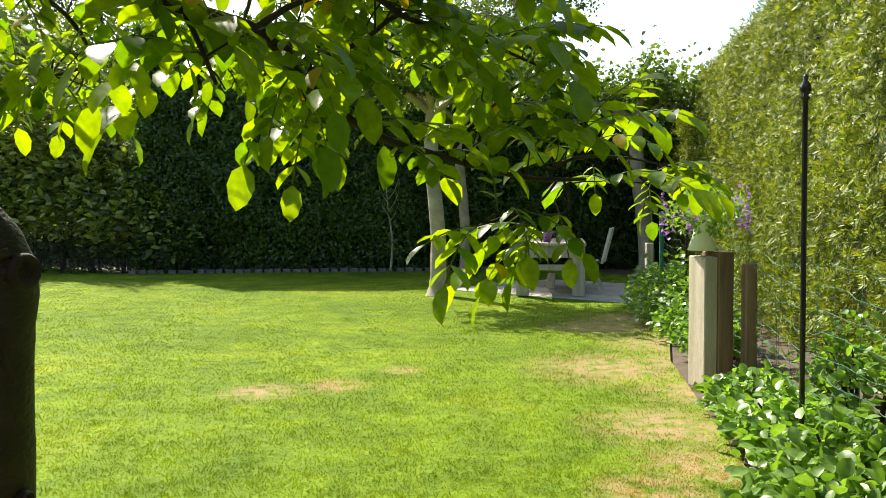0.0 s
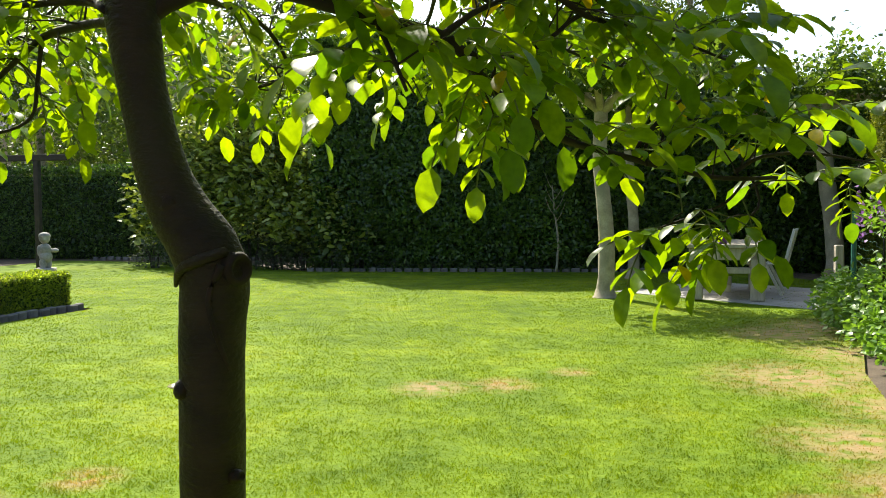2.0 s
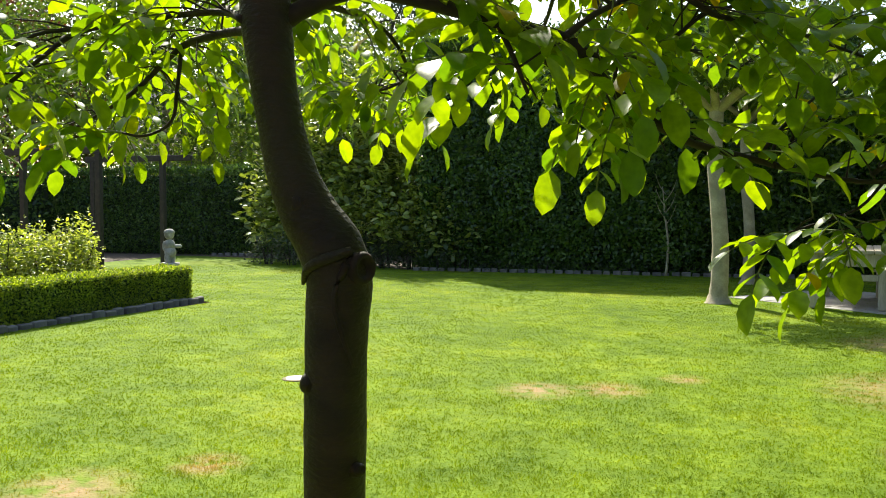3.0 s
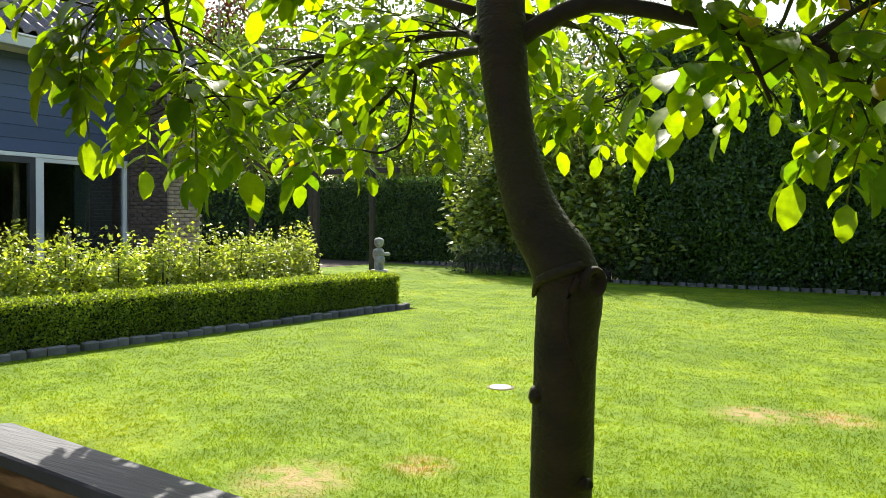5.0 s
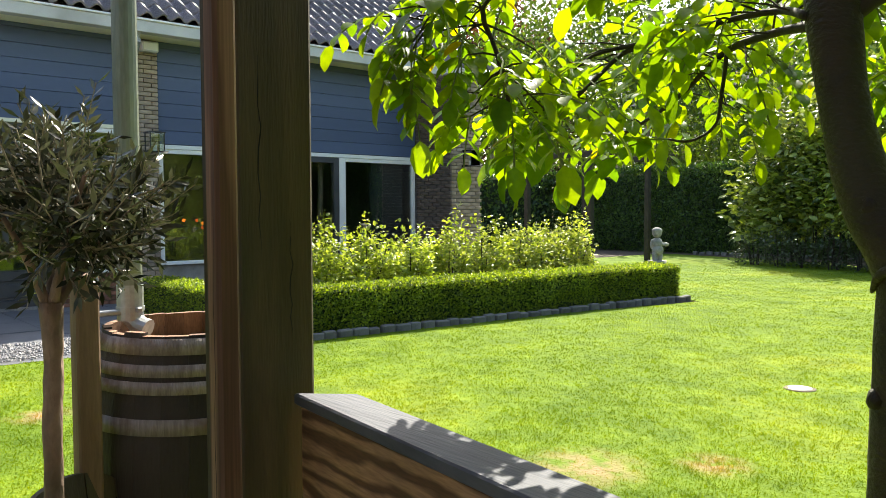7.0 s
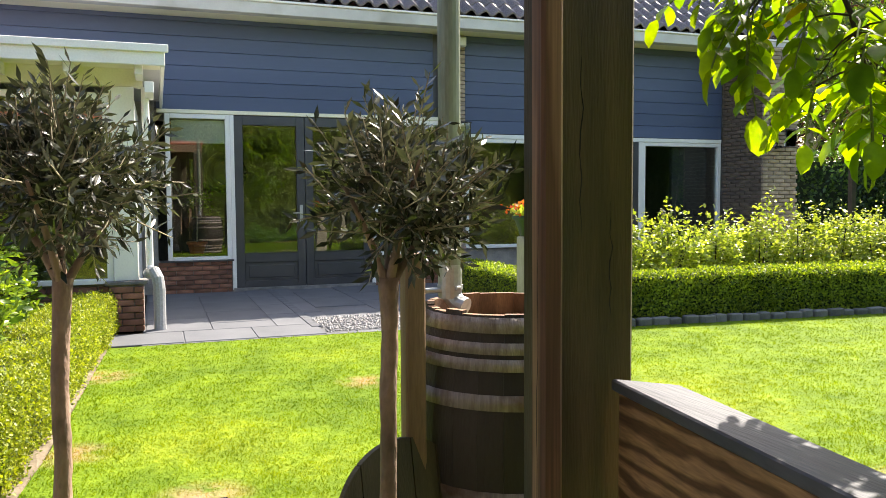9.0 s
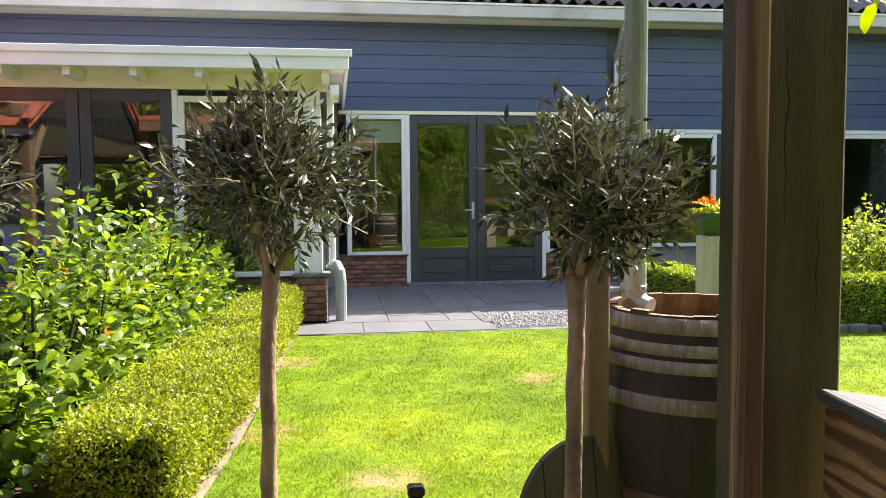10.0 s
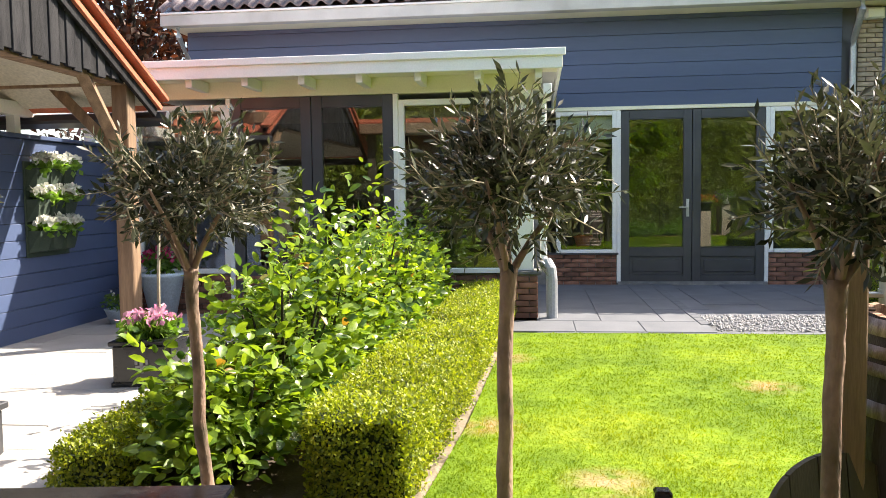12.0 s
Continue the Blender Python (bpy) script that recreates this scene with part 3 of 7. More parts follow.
# ---------------- hedges round the garden
hedge("tall_hedge", (3.0, 17.7), (8.0, 17.7), 2.0, 3.3, L_LAUREL, 0.1, 1400, "lower dark hedge continuing behind the patio", seed=13, rough=0.13, taper=0.15, core_in=0.2, up=0.1)
hedge("tall_hedge", (-5.2, 17.6), (3.2, 17.6), 2.0, 5.0, L_LAUREL, 0.1, 1500, "tall dark green clipped laurel hedge behind the lawn", seed=3, rough=0.15, gaps=0.12, taper=0.25, core_in=0.2, up=0.1)
hedge("boundary_hedge", (-19.0, 21.6), (-5.6, 21.6), 1.0, 2.55, L_LAUREL, 0.09, 1000, "clipped laurel hedge on the far boundary", seed=4, rough=0.08, core_in=0.2, sides=("front", "top"))
hedge("boundary_hedge", (-26.0, 7.0), (-19.0, 21.6), 1.0, 2.55, L_LAUREL, 0.16, 140, "clipped laurel hedge behind the house corner", seed=6, rough=0.08, core_in=0.2, sides=("front", "top"))
hedge("conifer_hedge", (6.55, 16.3), (3.0, 0.8), 1.6, 3.75, L_THUJA, 0.062, 1000, "sunlit yellow-green conifer hedge with loose sprays", sprays=6, gaps=0.36, seed=7, rough=0.12, aspect=0.26, taper=0.35, core_in=0.25, up=0.2)
hedge("conifer_hedge", (3.0, 0.8), (3.0, -6.0), 1.6, 3.75, L_THUJA, 0.2, 420, "conifer hedge behind the veranda", seed=8, rough=0.16, aspect=0.34, core_in=0.25, sides=("front", "top"))
hedge("box_hedge", (-6.6, 9.85), (-7.1, 3.9), 0.42, 0.47, L_BOX, 0.03, 8000, "low clipped box hedge edged with stones", seed=9, rough=0.022, core_in=0.03, aspect=0.6, sides=("back", "top", "ends", "front"))
hedge("box_hedge", (-7.1, 3.68), (-9.3, 3.62), 0.42, 0.47, L_BOX, 0.026, 7000, "short low box hedge turning to the house", seed=10, rough=0.018, core_in=0.03, aspect=0.6, sides=("front", "back", "top", "ends"))
hedge("box_hedge", (-8.3, -0.52), (-3.3, -0.78), 0.44, 0.35, L_BOXGOLD, 0.02, 17000, "sunlit low box hedge beside the lawn", seed=11, rough=0.03, gaps=0.03, core_in=0.03, aspect=0.6, sides=("front", "back", "top", "ends"))
hedge("box_hedge", (-5.0, -1.95), (-3.2, -1.88), 0.3, 0.22, L_BOXGOLD, 0.021, 15000, "low box hedge along the terrace", seed=12, rough=0.025, core_in=0.03, aspect=0.6, sides=("front", "back", "top", "ends"))
for k in range(9):
    shrub("flowering_shrub", (-7.55 - 0.05 * k, 4.1 + 0.66 * k), 0.42, 0.46, (1.02, 1.08, 1.1, 1.05, 1.12, 1.06, 1.05, 1.08, 1.2)[k], L_PALE, 0.05, 3900, "pale green leafy shrub behind the box hedge", seed=30 + k, group="shrubs behind the box hedge", hollow=0.35, oval=True, aspect=0.6)
for k in range(8):
    shrub("hydrangea", (-7.8 + 0.6 * k, -1.2 - 0.03 * k), 0.5, (0.4, 0.4, 0.42, 0.44, 0.46, 0.46, 0.42, 0.34)[k], (0.95, 1.0, 1.06, 1.12, 1.14, 1.1, 0.96, 0.66)[k], L_BRIGHT, 0.068, 2300, "bright green hydrangea bush with a few brown leaves", seed=50 + k, group="hydrangeas between the box hedges", oval=True, aspect=0.54, hollow=0.1, stems=18, lumpy=0.4, base=0.12 if k > 3 else 0.05)
for k in range(8):
    shrub("border_shrub", (-9.6 + 0.66 * k, 18.9 - 0.25 * k), 1.05, 0.85, (3.4, 3.9, 4.4, 4.6, 4.2, 3.9, 3.2, 2.5)[k], L_BORDER, 0.17, 2400, "tall pale-leaved shrub in the border", seed=70 + k, group="border shrubs", hollow=0.3, oval=True, aspect=0.5, base=(0.5, 1.1, 0.7, 1.3, 0.8, 1.2, 0.6, 0.35)[k], stems=7, lumpy=0.5)
for k in range(9):
    shrub("low_shrub", (-9.2 + 0.62 * k, 17.3 - 0.1 * k), 0.5, 0.4, 0.8 + 0.12 * math.sin(k * 2.1), L_DARKSHRUB, 0.07, 700, "low grey-green shrub at the hedge foot", seed=90 + k, group="low shrubs under the hedge")
for k in range(8):
    shrub("low_shrub", (-3.4 + 0.9 * k, 16.5 + 0.02 * k), 0.5, 0.22, 0.3, L_DARKSHRUB, 0.05, 300, "low ground cover at the hedge foot", seed=110 + k, group="ground cover under the hedge")

# ---------------- trees beyond
tree("copper_beech", (-48, 48), 19, 8.0, 2.5, L_COPPER, 0.42, 16000, M_TWIG, "dark red-leaved tree beyond the hedge", seed=1, trunk_r=0.35, clumps=70)
tree("copper_beech", (-22, -11.5), 10.5, 5.0, 2.0, L_COPPER, 0.26, 15000, M_TWIG, "dark red-leaved tree behind the house", seed=2, trunk_r=0.25, clumps=80)
tree("garden_tree", (-41, 54), 17, 7.5, 1.5, L_TREE, 0.42, 9000, M_PLANE, "leafy tree beyond the boundary", seed=3, trunk_r=0.3, clumps=90)
tree("garden_tree", (-31, 55), 15, 7.0, 1.5, L_TREE, 0.4, 9000, M_PLANE, "leafy tree beyond the boundary", seed=4, trunk_r=0.28, clumps=90)
tree("garden_tree", (-58, 42), 19, 8.0, 1.5, L_TREE, 0.45, 9000, M_PLANE, "tall leafy tree beyond the boundary", seed=7, trunk_r=0.3, clumps=90)
tree("pine_tree", (-22, 62), 22, 6.5, 4.0, L_PINE, 0.3, 14000, M_TWIG, "dark pine with thin branches against the sky", seed=5, trunk_r=0.3, clumps=60, limbs=16)
tree("garden_tree", (-23.5, 37), 8.5, 3.8, 1.0, L_TREE, 0.24, 8000, M_PLANE, "leafy tree before the neighbouring house", seed=9, trunk_r=0.18, clumps=80)
tree("garden_tree", (-9.5, 31), 8.5, 4.2, 1.0, L_TREE, 0.2, 11000, M_PLANE, "leafy tree over the boundary hedge", seed=14, trunk_r=0.18, clumps=90)
tree("garden_tree", (-15.5, 33), 9.0, 4.0, 1.0, L_TREE, 0.2, 10000, M_PLANE, "leafy tree over the boundary hedge", seed=15, trunk_r=0.18, clumps=90)
tree("garden_tree", (-13.5, 28), 11.0, 4.2, 1.0, L_TREE, 0.19, 12000, M_PLANE, "leafy tree over the boundary hedge", seed=16, trunk_r=0.18, clumps=80)
tree("garden_tree", (-21, 30), 13.5, 4.6, 1.5, L_TREE, 0.22, 12000, M_PLANE, "tall leafy tree over the boundary hedge", seed=17, trunk_r=0.2, clumps=80)
tree("garden_tree", (-27.5, 27), 13.0, 4.2, 1.5, L_TREE, 0.22, 10000, M_PLANE, "tall leafy tree beside the house", seed=18, trunk_r=0.2, clumps=80)
tree("birch_tree", (4.1, 27), 13, 2.7, 4.5, L_TREE, 0.14, 12000, M_PLANE, "birch crown rising over the tall hedge", seed=6, trunk_r=0.15)


# ---------------- the house
HX = -11.26


def window(parent, y0, y1, z0, z1, x, frame_mat, fw=0.06, name="window", label="", deep=0.07):
    """A frame of four rails, a pane, a sill; front plane at x."""
    w = new(name)
    w.parent = parent
    if label:
        tagged(w, label)
    part("frame", bx(x - deep, x, y0, y0 + fw, z0, z1, bevel=0.004), frame_mat, w)
    part("frame", bx(x - deep, x, y1 - fw, y1, z0, z1, bevel=0.004), frame_mat, w)
    part("frame", bx(x - deep, x - 0.002, y0 + fw, y1 - fw, z1 - fw, z1, bevel=0.004), frame_mat, w)
    part("sill", bx(x - deep, x + 0.03, y0 + fw, y1 - fw, z0, z0 + fw * 0.8, bevel=0.004), frame_mat, w)
    p = part("pane", bx(x - deep * 0.7, x - deep * 0.7 + 0.008, y0 + fw, y1 - fw, z0 + fw * 0.8, z1 - fw), M_GLASS, w, "reflecting glass")
    p.visible_shadow = False
    return w


def french_door(parent, y0, y1, z0, z1, x, hinge, style=0.11, panel=0.34, label=""):
    """A leaf with stiles, rails, a pane, a bottom panel and a handle."""
    d = new("door")
    d.parent = parent
    tagged(d, label or "anthracite glazed door leaf, shut")
    t = 0.055
    part("stile", bx(x - t, x, y0, y0 + style, z0, z1, bevel=0.004), M_DARKPAINT, d)
    part("stile", bx(x - t, x, y1 - style, y1, z0, z1, bevel=0.004), M_DARKPAINT, d)
    for a, b in ((z1 - style, z1), (z0 + panel, z0 + panel + 0.12), (z0, z0 + 0.09)):
        part("rail", bx(x - t, x - 0.003, y0 + style, y1 - style, a, b, bevel=0.004), M_DARKPAINT, d)
    part("bottom_panel", bx(x - t + 0.01, x - 0.02, y0 + style, y1 - style, z0 + 0.09, z0 + panel, bevel=0.006), M_DARKPAINT, d)
    part("raised_field", bx(x - 0.022, x - 0.008, y0 + style + 0.05, y1 - style - 0.05, z0 + 0.13, z0 + panel - 0.04, bevel=0.006), M_DARKPAINT, d)
    p = part("pane", bx(x - t * 0.7, x - t * 0.7 + 0.008, y0 + style, y1 - style, z0 + panel + 0.12, z1 - style), M_GLASS, d, "reflecting glass")
    p.visible_shadow = False
    for a in (z0 + panel + 0.12, z1 - style - 0.012):
        part("glazing_bead", bx(x - 0.012, x + 0.003, y0 + style, y1 - style, a, a + 0.012), M_DARKPAINT, d)
    if hinge:
        y = y1 - style * 0.5 if hinge > 0 else y0 + style * 0.5
        h = new("handle")
        h.parent = d
        tagged(h, "brushed metal lever handle on a long plate")
        hb = bx(x, x + 0.008, y - 0.02, y + 0.02, z0 + 0.88, z0 + 1.12, bevel=0.003)
        box(hb, x + 0.008, x + 0.045, y - 0.008, y + 0.008, z0 + 1.0, z0 + 1.016)
        box(hb, x + 0.035, x + 0.05, y - 0.008 - 0.11 * hinge * (hinge > 0), y + 0.008 + 0.11 * (hinge < 0), z0 + 0.999, z0 + 1.017, bevel=0.003)
        part("lever", hb, M_ZINC, h)
    return d


HOUSE = thing("house", "blue-grey boarded brick house with a tiled roof", "house", at=(0, 0, 0))


WING = 0.92


def house_shell():
    # brick base walls, behind the single bricks
    wall = part("wall", bx(HX - 0.3, HX - 0.035, 0.1, 1.06, 0, 0.44), M_MORTAR, HOUSE, "red brick plinth wall under the window")
    wall2 = part("wall", bx(HX - 0.3, HX - 0.035, 2.99, 4.1, 0, 0.44), M_MORTAR, HOUSE, "red brick plinth wall under the window")
    pil = part("pier", bx(HX - 0.3, HX + 0.02, 4.1, 4.4, 0, 3.628), M_MORTAR, HOUSE, "buff brick pier")
    wall3 = part("wall", bx(HX - 0.3, HX - 0.035, 4.4, 9.05, 0, 0.5), M_MORTAR, HOUSE, "plinth wall behind the shrubs")
    pil2 = part("wall", bx(HX - 0.3, HX + WING, 9.09, 9.3, 0, 3.595), M_MORTAR, HOUSE, "brown brick flank of the projecting wing, shade in its tone")
    pil3 = part("pier", bx(HX - 0.3, HX + WING, 9.302, 9.75, 0, 3.595), M_MORTAR, HOUSE, "buff brick front of the projecting wing")
    part("wall", bx(HX - 0.3, HX - 0.03, -5.1, 0.1, 0, 2.6), M_MORTAR, HOUSE, "wall behind the extension")
    part("wall", bx(HX - 0.36, HX - 0.302, -5.1, 10.1, 2.3, 3.62), M_MORTAR, HOUSE, "upper wall behind the boards")
    part("wall", bx(-18, HX - 0.3, 9.9, 10.15, 0, 3.7), M_MORTAR, HOUSE, "brick end wall")
    part("wall", bx(-18, HX - 0.3, -5.1, -4.85, 0, 3.7), M_MORTAR, HOUSE, "brick end wall")
    part("wall", bx(-15.6, -15.4, -4.85, 9.9, 0, 3.7), M_ROOM, HOUSE, "inner wall, plaster darkened for an unlit room")
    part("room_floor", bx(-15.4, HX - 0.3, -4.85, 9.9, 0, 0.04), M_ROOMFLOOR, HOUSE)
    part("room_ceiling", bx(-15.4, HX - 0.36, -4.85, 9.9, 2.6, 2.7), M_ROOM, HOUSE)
    return (wall, wall2, pil, pil2, pil3, wall3)


WALLS = house_shell()


def boards():
    """Overlapping weatherboards, one object each."""
    z = 2.43
    while z < 3.6:
        part("weatherboard", bx(HX - 0.03, HX + 0.002, 0.12 if z < 2.62 else -5.0, 3.92, z, min(z + 0.186, 3.628), bevel=0.003), M_BLUE, HOUSE)
        z += 0.19
    z = 2.21
    while z < 3.6:
        part("weatherboard", bx(HX - 0.03, HX + 0.002, 4.42, 9.03, z, min(z + 0.186, 3.628), bevel=0.003), M_BLUE, HOUSE)
        z += 0.19
    part("backing_board", bx(HX - 0.3, HX - 0.032, 0.1, 4.1, 2.44, 3.628), M_DARKPAINT, HOUSE)
    part("backing_board", bx(HX - 0.3, HX - 0.032, 4.4, 9.05, 2.2, 3.628), M_DARKPAINT, HOUSE)


boards()
# glazed front: window, double doors, window
part("head_board", bx(HX - 0.06, HX + 0.012, 0.12, 4.08, 2.38, 2.43, bevel=0.004), M_CREAM, HOUSE, "cream head rail")
window(HOUSE, 0.22, 1.04, 0.44, 2.377, HX, M_WHITE, label="white-framed side window")
part("jamb", bx(HX - 0.07, HX + 0.01, 1.04, 1.092, 0.03, 2.377, bevel=0.004), M_WHITE, HOUSE)
part("jamb", bx(HX - 0.07, HX + 0.01, 2.982, 3.034, 0.03, 2.377, bevel=0.004), M_WHITE, HOUSE)
french_door(HOUSE, 1.095, 2.033, 0.05, 2.37, HX, 1)
french_door(HOUSE, 2.041, 2.979, 0.05, 2.37, HX, 0)
window(HOUSE, 3.036, 4.08, 0.44, 2.377, HX, M_WHITE, label="white-framed side window")
part("threshold", bx(HX - 0.1, HX + 0.05, 1.05, 3.02, 0, 0.05, bevel=0.005), M_STONE, HOUSE)
part("sill_stone", bx(HX - 0.1, HX + 0.04, 0.12, 1.06, 0.42, 0.445, bevel=0.004), M_DARKPAINT, HOUSE)
# long window behind the shrubs
part("head_board", bx(HX - 0.06, HX + 0.012, 4.42, 9.03, 2.14, 2.2, bevel=0.004), M_WHITE, HOUSE, "white head rail")
window(HOUSE, 4.42, 5.6, 0.5, 2.138, HX, M_WHITE, label="white-framed window")
window(HOUSE, 5.6, 6.42, 0.5, 2.138, HX, M_DARKPAINT, 0.09, label="anthracite-framed window")
window(HOUSE, 6.46, 7.42, 0.5, 2.138, HX, M_DARKPAINT, 0.09, label="anthracite-framed window")
part("mullion", bx(HX - 0.07, HX + 0.01, 7.42, 7.49, 0.5, 2.138, bevel=0.004), M_WHITE, HOUSE)
window(HOUSE, 7.49, 9.03, 0.5, 2.138, HX, M_WHITE, label="white-framed window with dark curtain")
part("curtain", bx(HX - 0.28, HX - 0.2, 8.2, 8.9, 0.5, 2.13, bevel=0.01), M_DARKPAINT, HOUSE, "dark hanging curtain")


def gutter():
    g = new("gutter")
    g.parent = HOUSE
    tagged(g, "pale box gutter under the tiles")
    gx = HX + 0.45
    part("gutter_back", bx(gx + 0.003, gx + 0.02, -5.1, 10.4, 3.6, 3.755), M_GUTTER, g)
    part("gutter_floor", bx(gx + 0.022, gx + 0.138, -5.1, 10.4, 3.6, 3.62), M_GUTTER, g)
    part("gutter_front", bx(gx + 0.14, gx + 0.162, -5.1, 10.4, 3.6, 3.745, bevel=0.004), M_GUTTER, g)
    part("gutter_lip", bx(gx + 0.135, gx + 0.185, -5.1, 10.4, 3.747, 3.775, bevel=0.006), M_WHITE, g)
    part("gutter_end", bx(gx + 0.003, gx + 0.162, -5.11, -5.102, 3.6, 3.755), M_GUTTER, g)
    part("soffit", bx(HX - 0.3, gx + 0.002, -5.1, 10.4, 3.63, 3.65), M_CREAM, HOUSE, "cream eaves boards")
    part("downpipe", tube_bm([(gx + 0.08, 3.97, 3.6), (gx + 0.08, 3.97, 3.5), (gx - 0.1, 3.99, 3.36), (HX + 0.1, 4.03, 3.2), (HX + 0.06, 4.04, 3.1), (HX + 0.06, 4.04, 2.0), (HX + 0.06, 4.04, 0.05)], 0.04), M_ZINC, HOUSE, "grey downpipe with a swan neck")
    part("downpipe", tube_bm([(gx + 0.08, -4.9, 3.6), (gx + 0.06, -4.9, 3.48), (HX + 0.06, -4.95, 3.2), (HX + 0.06, -4.95, 0.05)], 0.04), M_ZINC, HOUSE, "grey downpipe")


def tube_bm(pts, r, sides=10):
    v, f = tube_data(pts, [r] * len(pts), sides)
    bm = bmesh.new()
    vs = [bm.verts.new(p) for p in v]
    for q in f:
        bm.faces.new([vs[i] for i in q])
    return bm


gutter()


def tile_mesh(width, length, mat, wave=0.035):
    """One pantile: an S across its width, with thickness at the lower edge; u across, v up the slope."""
    v, f = [], []
    n = 8
    for row in (0, 1):
        for k in range(n + 1):
            u = k / n
            v.append((length * row, u * width, wave * math.sin(u * 2 * math.pi) + 0.02 * (1 - row)))
    for k in range(n + 1):
        v.append((0, k / n * width, wave * math.sin(k / n * 2 * math.pi) - 0.012))
    for k in range(n):
        f.append((k, k + 1, n + 2 + k, n + 1 + k))
        f.append((2 * n + 2 + k, 2 * n + 3 + k, k + 1, k))
    me = bpy.data.meshes.new("tile")
    me.from_pydata(v, [], f)
    me.polygons.foreach_set("use_smooth", [True] * len(f))
    me.materials.append(mat)
    return me


def house_roof():
    slope = radians(35)
    roof = part("roof", bx(-0.02, 6.2, -10.4, 5.1, -0.12, -0.06, m=Matrix.Translation((HX + 0.59, 0, 3.83)) @ Matrix.Rotation(slope, 4, 'Y') @ Matrix.Rotation(math.pi, 4, 'Z')), M_TILE, HOUSE, "dark glazed pantile roof")
    me = tile_mesh(0.21, 0.36, M_TILE)
    rest_v, rest_f = [], []
    base = [tuple(v.co) for v in me.vertices]
    polys = [tuple(p.vertices) for p in me.polygons]
    for r in range(17):
        for c in range(74):
            d = 0.34 * r
            m = Matrix.Translation((HX + 0.62 - d * math.cos(slope), -5.12 + 0.21 * c, 3.825 + d * math.sin(slope))) @ Matrix.Rotation(slope, 4, 'Y') @ Matrix.Rotation(math.pi, 4, 'Z') @ Matrix.Translation((0, -0.21, 0))
            if r < 4:
                t = new("tile", me)
                t.parent = roof
                t.matrix_basis = m
            else:
                off = len(rest_v)
                rest_v += [m @ Vector(p) for p in base]
                rest_f += [tuple(i + off for i in q) for q in polys]
    ob = mesh_part("tiles", rest_v, rest_f, M_TILE, roof, smooth=True)
    tagged(ob, kind="stuff")


house_roof()


# ---------------- the extension with the white canopy
EX = -8.35
EXT = thing("house_extension", "white and anthracite glazed extension with a canopy", "extension")


